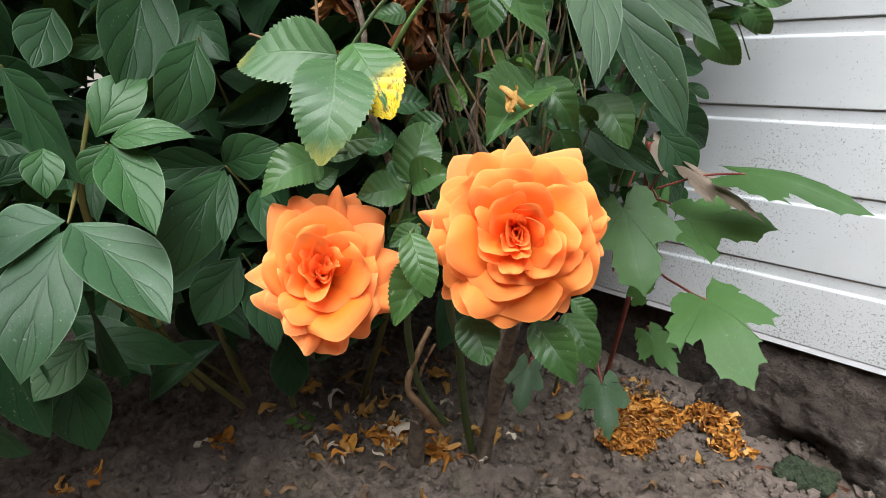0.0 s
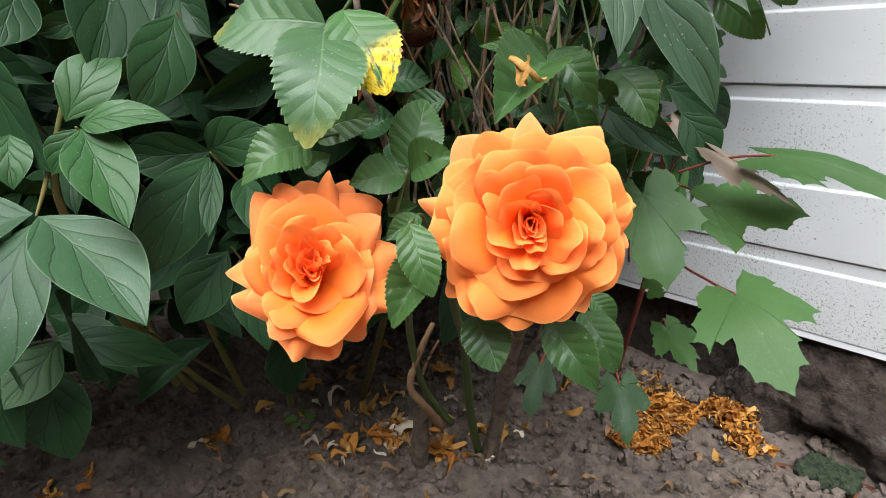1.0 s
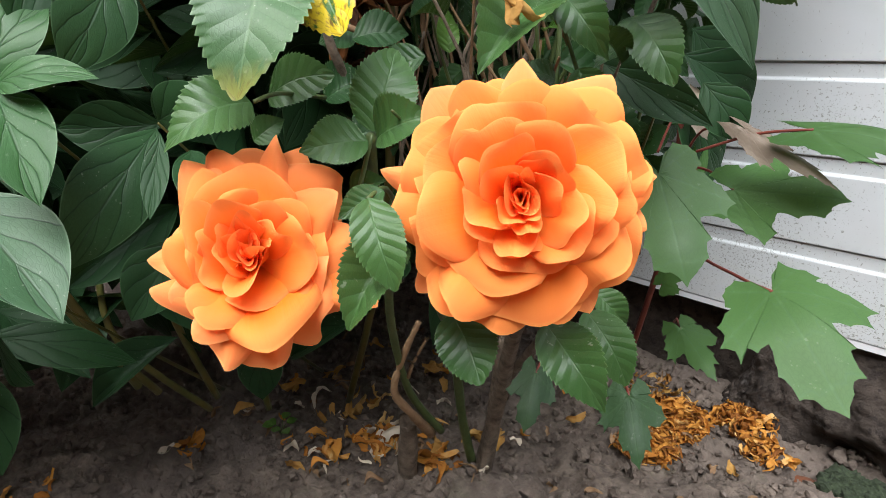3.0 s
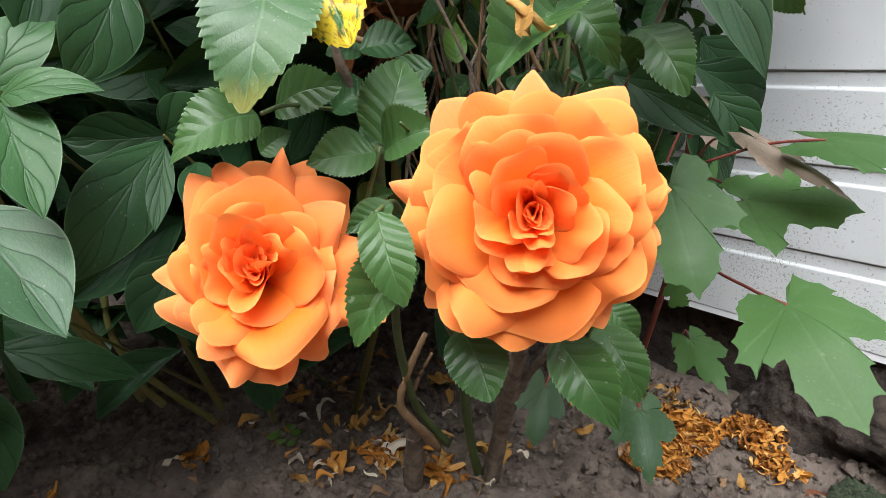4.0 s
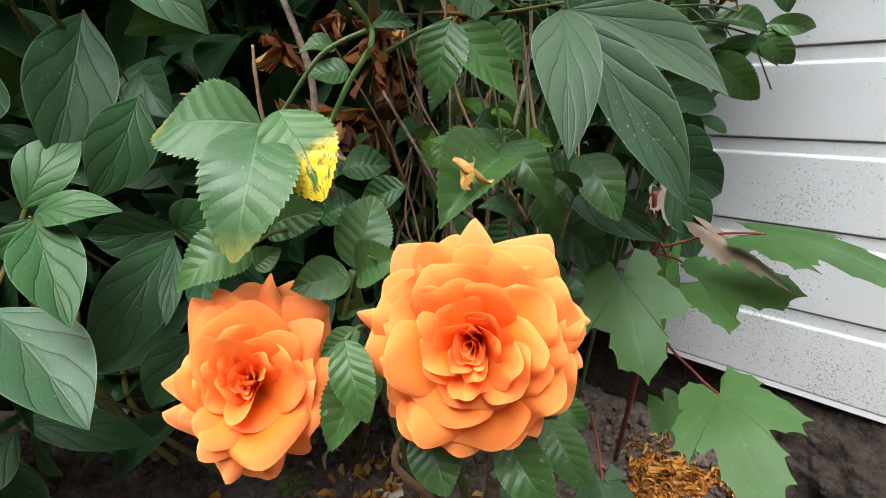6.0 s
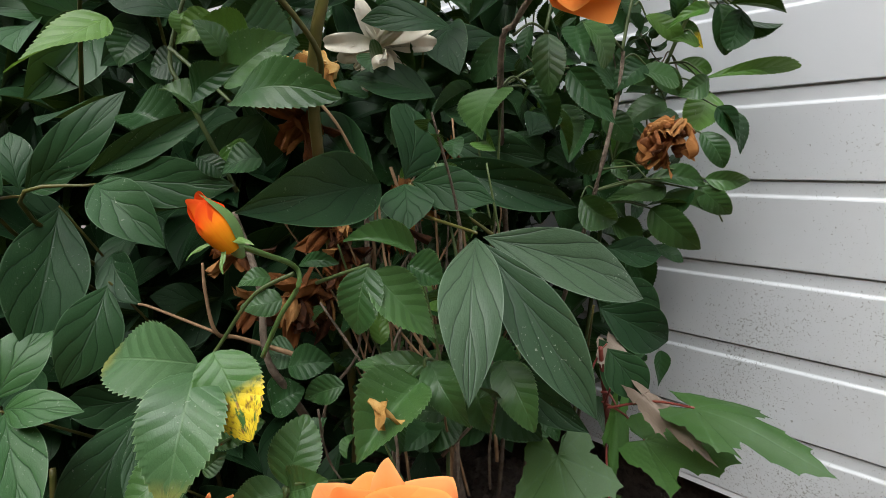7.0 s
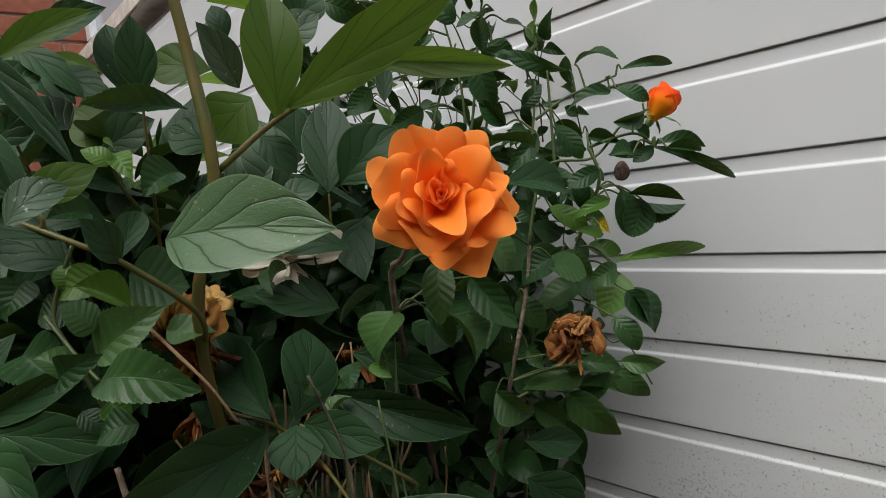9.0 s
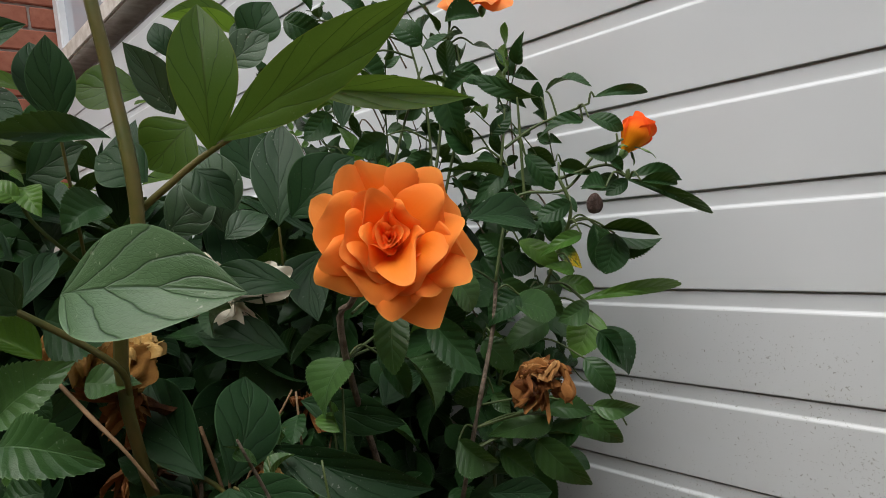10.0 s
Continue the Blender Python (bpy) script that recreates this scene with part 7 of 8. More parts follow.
maple_leaf(c, MAPLE, (-0.104, -0.307, 0.262), (-0.084, -0.306, 0.284), 0.034, (-0.204, -0.950, 0.236))
c = stalk(maple, [(-0.132, -0.388, 0.257), (-0.115, -0.431, 0.258), (-0.095, -0.475, 0.250)], 0.0011, 0.0008800000000000001, STEM_RED, "leaf_stalk")
maple_leaf(c, MAPLE_SHADED, (-0.095, -0.475, 0.250), (-0.081, -0.504, 0.223), 0.037, (0.423, -0.498, 0.757))
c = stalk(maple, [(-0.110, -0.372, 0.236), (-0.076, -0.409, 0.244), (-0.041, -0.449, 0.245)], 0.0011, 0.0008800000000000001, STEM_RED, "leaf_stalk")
maple_leaf(c, MAPLE_SHADED, (-0.041, -0.449, 0.245), (-0.018, -0.469, 0.214), 0.048, (0.413, -0.593, 0.691))
c = stalk(maple, [(-0.119, -0.304, 0.370), (-0.114, -0.293, 0.397), (-0.107, -0.285, 0.413)], 0.0011, 0.0008800000000000001, STEM_RED, "leaf_stalk")
maple_leaf(c, MAPLE_RED, (-0.107, -0.285, 0.413), (-0.081, -0.300, 0.386), 0.031, (0.284, -0.688, 0.668))
c = stalk(maple, [(-0.109, -0.292, 0.369), (-0.101, -0.291, 0.369), (-0.091, -0.293, 0.358)], 0.0011, 0.0008800000000000001, STEM_RED, "leaf_stalk")
maple_leaf(c, MAPLE_DARK, (-0.091, -0.293, 0.358), (-0.079, -0.329, 0.291), 0.026, (0.379, -0.788, 0.486))


# ---- roses ----
def rose_bloom(name, parent, center, axis, size, label, spin=0.0):
    m = bloom_frame(center, axis, spin)
    return calyx(parent, m, size, SEPAL, name, 0.012)


BIG = Vector((-0.0042, -0.5928, 0.4067))
bloom = rose_bloom("bloom", rose_bush, BIG, (0.635, -0.725, 0.267), 0.012, "")
bloom["label"] = "large fully open orange rose, densely layered"
whorl(bloom, [(90, 0.0543, 0.0269), (56, 0.0554, 0.0457), (132, 0.0554, 0.0403), (166, 0.0554, 0.0242), (6, 0.0503, 0.0242), (-140, 0.0548, 0.0376), (-58, 0.0503, 0.0376), (-19, 0.0480, 0.0323), (-80, 0.0496, 0.0323)], -0.01, PETAL_PINK, low=0.3, tip=0.5, roll=0.6, ruffle=1.5, loose=0.75, seed=0)
whorl(bloom, [(101, 0.0462, 0.0500), (74, 0.0445, 0.0500), (45, 0.0490, 0.0527), (24, 0.0474, 0.0500), (-2, 0.0471, 0.0527), (-38, 0.0493, 0.0474), (-63, 0.0480, 0.0474), (-106, 0.0534, 0.0500), (-130, 0.0515, 0.0500), (-154, 0.0466, 0.0448), (180, 0.0495, 0.0500), (152, 0.0478, 0.0500), (122, 0.0457, 0.0500)], -0.005, PETAL, low=0.45, tip=0.1, roll=0.5, ruffle=1.6, loose=0.75, seed=1)
whorl(bloom, [(-90, 0.0472, 0.0593), (-48, 0.0448, 0.0490), (-157, 0.0403, 0.0490), (149, 0.0422, 0.0515), (25, 0.0443, 0.0490), (86, 0.0405, 0.0515), (-122, 0.0480, 0.0464)], 0.0, PETAL, low=0.5, tip=0.0, roll=0.5, ruffle=1.6, loose=0.75, seed=2)
whorl(bloom, [(107, 0.0358, 0.0497), (51, 0.0410, 0.0547), (9, 0.0384, 0.0423), (-32, 0.0347, 0.0423), (-84, 0.0280, 0.0473), (-116, 0.0368, 0.0547), (-171, 0.0374, 0.0497), (155, 0.0359, 0.0398)], 0.008, PETAL, low=0.6, tip=0.0, roll=0.5, ruffle=1.5, loose=0.75, seed=3)
whorl(bloom, [(122, 0.0278, 0.0385), (64, 0.0272, 0.0313), (28, 0.0369, 0.0361), (-34, 0.0281, 0.0361), (-170, 0.0214, 0.0434), (-82, 0.0212, 0.0337), (0, 0.0314, 0.0313)], 0.015, PETAL, low=0.65, tip=0.0, roll=0.5, ruffle=1.4, loose=0.75, seed=4)
whorl(bloom, [(128, 0.0197, 0.0306), (48, 0.0181, 0.0271), (-23, 0.0212, 0.0282), (-143, 0.0174, 0.0259), (-90, 0.0196, 0.0188)], 0.02, PETAL, low=0.7, tip=0.0, roll=0.5, ruffle=1.5, loose=0.75, seed=5)
whorl(bloom, [(129, 0.0118, 0.0233), (20, 0.0124, 0.0221), (59, 0.0138, 0.0186), (-127, 0.0105, 0.0163), (-83, 0.0124, 0.0140)], 0.0225, PETAL, low=0.7, tip=0.2, roll=0.7, ruffle=2.0, loose=0.75, seed=6)
whorl(bloom, [(99, 0.0065, 0.0117), (-40, 0.0072, 0.0128), (-116, 0.0041, 0.0105), (18, 0.0029, 0.0084)], 0.022, PETAL, low=0.7, tip=0.3, roll=0.8, ruffle=2.5, loose=0.75, seed=7)
heart(bloom, 0.0075, 0.0205, 0.62, 3, PETAL)

SMALL = Vector((-0.0970, -0.6581, 0.3778))
bloom = rose_bloom("bloom", rose_bush, SMALL, (0.752, -0.435, 0.496), 0.012, "")
bloom["label"] = "open orange rose with pointed petals"
whorl(bloom, [(87, 0.0515, 0.0597), (75, 0.0517, 0.0471), (33, 0.0575, 0.0566), (63, 0.0540, 0.0440), (8, 0.0503, 0.0534), (-27, 0.0542, 0.0440), (-84, 0.0526, 0.0393), (-104, 0.0486, 0.0393), (-151, 0.0352, 0.0377), (173, 0.0435, 0.0346), (-174, 0.0431, 0.0346)], -0.006, PETAL_PINK, low=0.2, tip=0.65, roll=0.9, ruffle=2.0, loose=1.3, seed=20)
whorl(bloom, [(119, 0.0508, 0.0589), (105, 0.0474, 0.0558), (-58, 0.0476, 0.0527), (-119, 0.0374, 0.0465), (31, 0.0427, 0.0558), (47, 0.0481, 0.0465), (166, 0.0375, 0.0465), (-13, 0.0349, 0.0465)], -0.002, PETAL_PINK, low=0.4, tip=0.65, roll=0.9, ruffle=1.6, loose=1.3, seed=21)
whorl(bloom, [(97, 0.0391, 0.0584), (22, 0.0363, 0.0554), (-86, 0.0402, 0.0615), (-122, 0.0329, 0.0492), (-161, 0.0331, 0.0554), (160, 0.0346, 0.0461), (121, 0.0394, 0.0461), (-52, 0.0332, 0.0461)], 0.0, PETAL, low=0.5, tip=0.4, roll=0.8, ruffle=1.5, loose=1.3, seed=22)
whorl(bloom, [(79, 0.0303, 0.0512), (-28, 0.0305, 0.0542), (-104, 0.0228, 0.0602), (-161, 0.0269, 0.0452), (149, 0.0283, 0.0452), (45, 0.0299, 0.0452)], 0.006, PETAL, low=0.75, tip=0.4, roll=0.7, ruffle=1.4, loose=1.3, seed=23)
whorl(bloom, [(120, 0.0214, 0.0411), (5, 0.0251, 0.0440), (-55, 0.0125, 0.0440), (-180, 0.0203, 0.0352), (59, 0.0220, 0.0352)], 0.013, PETAL, low=0.7, tip=0.1, roll=0.6, ruffle=1.5, loose=1.3, seed=24)
whorl(bloom, [(40, 0.0147, 0.0231), (-169, 0.0102, 0.0260), (154, 0.0141, 0.0231), (-51, 0.0058, 0.0289), (96, 0.0143, 0.0231)], 0.0175, PETAL, low=0.75, tip=0.2, roll=0.8, ruffle=2.0, loose=1.3, seed=25)
whorl(bloom, [(73, 0.0105, 0.0129), (16, 0.0066, 0.0129), (153, 0.0037, 0.0144), (-96, 0.0043, 0.0115)], 0.0185, PETAL, low=0.75, tip=0.4, roll=0.8, ruffle=2.5, loose=1.3, seed=26)
heart(bloom, 0.007, 0.0165, 0.8, 5, PETAL)

THIRD = Vector((-0.0339, -0.4018, 0.7174))
bloom = rose_bloom("bloom", rose_bush, THIRD, (0.770, -0.610, 0.160), 0.011, "")
bloom["label"] = "bright orange rose with loose upright petals"
whorl(bloom, [(141, 0.0557, 0.0381), (-151, 0.0471, 0.0441), (-70, 0.0536, 0.0681), (-5, 0.0495, 0.0561), (-96, 0.0439, 0.0521)], -0.008, PETAL_DEEP, low=0.2, tip=0.6, roll=0.6, ruffle=1.5, loose=1.4, seed=40)
whorl(bloom, [(31, 0.0464, 0.0593), (-31, 0.0456, 0.0593), (-166, 0.0366, 0.0593), (-78, 0.0398, 0.0632)], -0.003, PETAL_DEEP, low=0.4, tip=0.4, roll=0.7, ruffle=1.8, loose=1.4, seed=41)
whorl(bloom, [(114, 0.0481, 0.0426), (99, 0.0474, 0.0368), (64, 0.0410, 0.0581), (4, 0.0395, 0.0581), (-48, 0.0412, 0.0659), (-109, 0.0341, 0.0620), (160, 0.0423, 0.0543)], 0.004, PETAL_DEEP, low=0.6, tip=0.45, roll=0.5, ruffle=1.7, loose=1.4, seed=42)
whorl(bloom, [(89, 0.0306, 0.0494), (20, 0.0342, 0.0570), (-42, 0.0319, 0.0608), (-118, 0.0232, 0.0570), (168, 0.0269, 0.0456)], 0.011, PETAL_DEEP, low=0.7, tip=0.25, roll=0.6, ruffle=1.8, loose=1.4, seed=43)
whorl(bloom, [(112, 0.0210, 0.0410), (23, 0.0193, 0.0485), (-53, 0.0201, 0.0485), (-155, 0.0167, 0.0410)], 0.017, PETAL_DEEP, low=0.7, tip=0.2, roll=0.7, ruffle=2.2, loose=1.4, seed=44)
whorl(bloom, [(15, 0.0084, 0.0296), (126, 0.0101, 0.0278), (-93, 0.0089, 0.0296)], 0.0195, PETAL_DEEP, low=0.75, tip=0.3, roll=0.8, ruffle=2.6, loose=1.4, seed=45)
heart(bloom, 0.007, 0.0175, 0.8, 8, PETAL_DEEP)

FOURTH = Vector((-0.210, -0.113, 0.951))
bloom = rose_bloom("bloom", rose_bush, FOURTH, (0.5, -0.45, 0.75), 0.011, "")
bloom["label"] = "orange rose at the top of the bush"
petals(bloom, [(k * 45, 0.048, 0.036) for k in range(8)], 70, 24, 0.06, 0.4, 12, PETAL_PINK, -0.004, 0.0, 31)
petals(bloom, [(k * 60 + 20, 0.038, 0.034) for k in range(6)], 44, 22, 0.12, 0.2, 6, PETAL, 0.0, 0.001, 32)
petals(bloom, [(k * 90, 0.028, 0.024) for k in range(4)], 20, 16, 0.28, 0.1, 0, PETAL, 0.001, 0.001, 33)


def rose_bud(at, axis, length, label, flare=0.0, slim=1.0, turn=0, hug=()):
    """A closed bud: wrapped petals in a cup with long sepals.
    hug: (azimuth, height) of sepals that still lie along the petals."""
    bud = calyx(rose_bush, bloom_frame(at, axis), length * 0.32, SEPAL, "bud")
    bud["label"] = label
    for k, (start, span, girth, reach) in enumerate(((20, 230, 1.0, 0.96), (200, 220, 0.95, 1.02), (110, 240, 0.88, 1.08), (300, 250, 0.8, 1.1))):
        def pos(u, v, start=start, span=span, girth=girth, reach=reach):
            s = 2 * v - 1
            a = radians(start + span * s / 2)
            t = u * (1 - 0.34 * abs(s) ** 2.4)
            rad = length * girth * (0.1 + 0.27 * math.sin(math.pi * min(1.0, 0.12 + 0.78 * t)) ** 0.8) * (1 - 0.32 * max(0.0, t - 0.55) / 0.45)
            rad += length * 0.05 * max(0.0, u - 0.82) / 0.18 * (1 + 0.6 * math.sin(3 * s + start))
            rad *= slim * (1 + flare * (t - 0.45))
            return (rad * math.cos(a), rad * math.sin(a), length * reach * t - 0.1 * length)

        me = grid_mesh("petal", pos, 16, 24)
        me.materials.append(BUD_PETAL)
        new("petal", me).parent = bud
    for azimuth, height in hug:
        def along(u, v, azimuth=azimuth, height=height):
            s = 2 * v - 1
            t = height * u
            a = radians(azimuth) + s * 0.62 * (1 - u) ** 0.7 + 0.1 * math.sin(4 * u)
            rad = slim * length * (0.1 + 0.27 * math.sin(math.pi * min(1.0, 0.12 + 0.78 * t)) ** 0.8) * (1 - 0.2 * max(0.0, t - 0.55) / 0.45) + 0.02 * length + 0.05 * length * u * u
            return (rad * math.cos(a), rad * math.sin(a), length * t - 0.12 * length)

        me = grid_mesh("sepal", along, 14, 6)
        me.materials.append(SEPAL)
        new("sepal", me).parent = bud
    for k in range(len(hug), 5):
        lean = (24, 88, 70, 100, 84)[k]
        me = petal_mesh(length * (0.85, 0.7, 0.95, 0.6, 0.75)[k], length * (0.34 if k == 0 else 0.16), lean, -14 if k == 0 else 26, 0.3, 0.9, 10, 50 + k)
        me.materials.append(SEPAL)
        s = new("sepal", me)
        s.parent = bud
        s.matrix_basis = pose(0, 0, 0, 0, 0, 72 * k + turn)
    return bud


rose_bud((-0.0625, -0.6190, 0.5668), (-0.069, -0.515, 0.855), 0.0278, "closed orange and red rose bud", 0.0, 0.8, -4, ((42, 1.08), (-160, 0.45)))
rose_bud((-0.066, -0.098, 0.770), (0.45, 0.35, 0.75), 0.034, "slender orange-red rose bud", 1.3)

shrivelled = part("bud", shrivelled_bud(0.019, 6), DARK_BUD, rose_bush, "shrivelled dark brown rose bud")
shrivelled.matrix_basis = Matrix.Translation((-0.096, -0.112, 0.714))


# ---- dead heads ----
crumpled("dead_bloom", rose_bush, bloom_frame((-0.083, -0.221, 0.580), (0.25, -0.3, -0.9)), 0.0225, 26, DRY_RUST, 3, "withered brown rose head")
crumpled("dead_bloom", peony, bloom_frame((-0.230, -0.516, 0.659), (0.5, -0.5, -0.7)), 0.021, 24, DRY_BROWN, 5, "withered brown peony flower head")
crumpled("dead_bloom", peony, bloom_frame((-0.205, -0.494, 0.648), (0.4, -0.4, -0.8)), 0.021, 24, DRY_BROWN, 8, "withered brown peony flower head")
faded = withered("faded_bloom", peony, bloom_frame((-0.234, -0.411, 0.682), (0.8, -0.6, -0.1)), 14, 0.032, DRY_CREAM, 7, "faded cream peony flower gone over", 110, 0.36)
petals(faded, [(172, 0.046, 0.018), (110, 0.04, 0.016), (34, 0.044, 0.018), (14, 0.056, 0.02), (-4, 0.05, 0.018), (-86, 0.04, 0.022), (-112, 0.036, 0.018), (-60, 0.036, 0.02), (190, 0.036, 0.016)], 74, 14, 0.24, 0.1, 34, DRY_CREAM, 0.0, 0.002, 61)
withered("dead_bloom", peony, bloom_frame((-0.225, -0.40, 0.545), (0.5, -0.5, -0.7)), 30, 0.024, DRY_BROWN, 18, "withered brown peony flower head")

for k, (x, y, z, size, count) in enumerate([(-0.27, -0.48, 0.565, 0.020, 24), (-0.198, -0.494, 0.546, 0.020, 22), (-0.244, -0.510, 0.487, 0.024, 26), (-0.251, -0.483, 0.491, 0.024, 26), (-0.235, -0.544, 0.496, 0.016, 16), (-0.201, -0.567, 0.540, 0.016, 14), (-0.198, -0.492, 0.531, 0.022, 20), (-0.223, -0.492, 0.628, 0.022, 24), (-0.163, -0.459, 0.544, 0.018, 18), (-0.2, -0.367, 0.595, 0.018, 18), (-0.348, -0.456, 0.446, 0.020, 18)]):
    withered("dead_leaves", rose_bush, bloom_frame((x, y, z), (0.4, -0.4, -0.9)), count // 2, size * 1.5, DRY_RUST, 80 + k, "rust-brown shrivelled leaves hanging in the bush", 70, 0.42)

# ---- foliage deep inside the plants ----
def deeper(x, y, depth):
    """Keeps what lies at least so deep in the bed, seen from the place (x, y) in front of it."""
    return lambda p: (p.x - x) * -0.75 + (p.y - y) * 0.66 > depth


# Leaves inside the plant take the green with shade in it.
joined_leaves("inner_leaves", "peony", PEONY_SHADED, scatter(1, 1500, (-1.3, -0.88, 0.16), (-0.3, -0.03, 0.66), (0.07, 0.12), (0.36, 0.52), keep=lambda p: deeper(0.21, -0.835, 0.6)(p) and p.x + 0.5 * p.y < -0.36 - 0.15 * (p.z < 0.3) - 0.4 * (p.z < 0.2)), peony, "dense dark green peony leaves inside the plant, shade in their colour")
joined_leaves("inner_leaves", "peony", PEONY_SHADED, scatter(6, 640, (-1.1, -0.66, 0.52), (-0.25, -0.12, 0.77), (0.07, 0.11), (0.36, 0.52), keep=deeper(0.253, -0.629, 0.52)), peony, "dark green peony leaves in the upper plant, shade in their colour")
joined_leaves("upper_leaves", "peony", PEONY_BACKLIT, scatter(4, 20, (-1.3, -0.6, 0.78), (-0.4, -0.14, 0.96), (0.07, 0.11), (0.36, 0.5), keep=deeper(0.253, -0.629, 0.56)), peony, "upper peony leaves, coloured as lit from behind")
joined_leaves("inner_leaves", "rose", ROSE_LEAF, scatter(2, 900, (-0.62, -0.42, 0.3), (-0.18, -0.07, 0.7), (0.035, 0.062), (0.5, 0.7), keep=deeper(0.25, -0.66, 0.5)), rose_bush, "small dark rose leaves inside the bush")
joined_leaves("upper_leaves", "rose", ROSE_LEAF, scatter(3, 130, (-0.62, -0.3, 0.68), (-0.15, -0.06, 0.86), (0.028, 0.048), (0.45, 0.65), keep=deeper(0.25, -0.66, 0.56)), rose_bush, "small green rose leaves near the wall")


joined_leaves("inner_leaves", "peony", PEONY_SHADED, scatter(12, 150, (-0.85, -0.62, 0.24), (-0.36, -0.22, 0.5), (0.07, 0.11), (0.36, 0.5), keep=deeper(0.21, -0.835, 0.54)), peony, "dark green peony leaves low in the plant, shade in their colour")
joined_leaves("inner_leaves", "peony", PEONY_SHADED, scatter(13, 110, (-1.05, -0.9, 0.62), (-0.48, -0.52, 0.88), (0.08, 0.12), (0.36, 0.5), keep=deeper(0.256, -0.676, 0.56)), peony, "dark green peony leaves high in the plant, shade in their colour")
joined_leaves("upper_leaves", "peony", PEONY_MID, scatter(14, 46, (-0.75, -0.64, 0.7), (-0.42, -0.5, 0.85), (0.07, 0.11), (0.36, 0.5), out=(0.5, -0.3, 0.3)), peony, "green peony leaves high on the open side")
joined_leaves("inner_leaves", "peony", PEONY_SHADED, scatter(15, 80, (-0.8, -0.8, 0.2), (-0.5, -0.54, 0.42), (0.08, 0.12), (0.38, 0.52), keep=deeper(0.21, -0.835, 0.56)), peony, "dark green peony leaves low on the open side, shade in their colour")
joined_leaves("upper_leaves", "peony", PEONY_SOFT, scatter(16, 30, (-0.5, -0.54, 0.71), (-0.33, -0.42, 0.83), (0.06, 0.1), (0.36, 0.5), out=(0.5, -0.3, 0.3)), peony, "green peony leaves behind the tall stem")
# Added beyond the left edge of the view so that they shade the soil.
joined_leaves("outer_leaves", "peony", PEONY_SHADED, scatter(8, 420, (-1.0, -1.2, 0.26), (-0.2, -0.78, 0.55), (0.07, 0.12), (0.36, 0.5), keep=lambda p: (p.x - 0.211) * -0.092 + (p.y - -0.835) * -0.996 > 0.085), peony, "unseen peony leaves added to shade the bed")


# ---- sprays of small leaves towards the wall ----
def spray(seed, root, at, size, material):
    """A thin twig from a stem with a compound leaf of five leaflets at its end."""
    r = random.Random(seed)
    root, at = Vector(root), Vector(at)
    d = (at - root).normalized() + Vector((r.gauss(0, 0.4), r.gauss(-0.15, 0.3), abs(r.gauss(0.0, 0.3))))
    d.normalize()
    end = at + d * size * 1.6
    twig = stalk(rose_bush, [root, root.lerp(at, 0.55) + Vector((0, 0, 0.02)), at, end], 0.001, 0.0006, STEM_GREEN if r.random() < 0.6 else BARK, "leaf_stalk")
    up = Vector((r.gauss(0.2, 0.5), r.gauss(-0.6, 0.5), r.gauss(0.8, 0.5)))
    side = d.cross(up).normalized()
    leaflet(twig, "rose", material, end, end + d * size, size * r.uniform(0.38, 0.55), up)
    for k, f in enumerate((0.35, 0.8)):
        p = at.lerp(end, f)
        for sgn in (-1, 1):
            w = (d * 0.45 + side * sgn).normalized() + Vector((0, 0, r.uniform(-0.4, 0.1)))
            leaflet(twig, "rose", material, p, p + w.normalized() * size * r.uniform(0.65, 0.9), size * r.uniform(0.3, 0.46), up + Vector((r.gauss(0, 0.3), r.gauss(0, 0.3), 0)))


r = random.Random(77)
for k in range(66):
    x = r.uniform(-0.52, -0.16)
    z = r.uniform(0.56, 0.93) - max(0.0, x + 0.3) * 0.5
    y = r.uniform(-0.24, -0.06)
    spray(100 + k, (x + r.uniform(-0.06, 0.04), y + 0.03, z - r.uniform(0.02, 0.07)), (x, y, z), r.uniform(0.026, 0.04), ROSE_LEAF if r.random() < 0.8 else ROSE_YOUNG)


# ---- old wood and shoots in the heart of the bush ----
r = random.Random(31)
for k in range(72):
    x = r.uniform(-0.36, -0.09)
    y = -0.56 - 0.6 * (x + 0.2) + r.uniform(0.09, 0.22)
    foot = Vector((x, y, r.uniform(0.32, 0.46)))
    top = foot + Vector((r.gauss(0, 0.03), r.gauss(0, 0.03), r.uniform(0.06, 0.2)))
    mid = foot.lerp(top, 0.5) + Vector((r.gauss(0, 0.012), r.gauss(0, 0.012), 0))
    wood = DRY_TWIG if k % 3 == 0 else (STEM_GREEN if k % 3 == 1 else BARK)
    shoot = stalk(rose_bush, [foot, mid, top], r.uniform(0.0009, 0.002), 0.0007, wood, "twig", knots=0.12)
    for j in range(2 if k % 2 else 1):
        at = foot.lerp(top, r.uniform(0.3, 1.0))
        d = Vector((r.gauss(0.2, 0.6), r.gauss(-0.2, 0.6), r.gauss(-0.1, 0.6))).normalized()
        size = r.uniform(0.018, 0.036)
        leaflet(shoot, "rose", (ROSE_LEAF, ROSE_MID, ROSE_LEAF, ROSE_YOUNG, ROSE_MID)[(k + j) % 5], at, at + d * size, size * r.uniform(0.5, 0.7), (0.5 + r.gauss(0, 0.4), -0.6 + r.gauss(0, 0.4), 0.6))


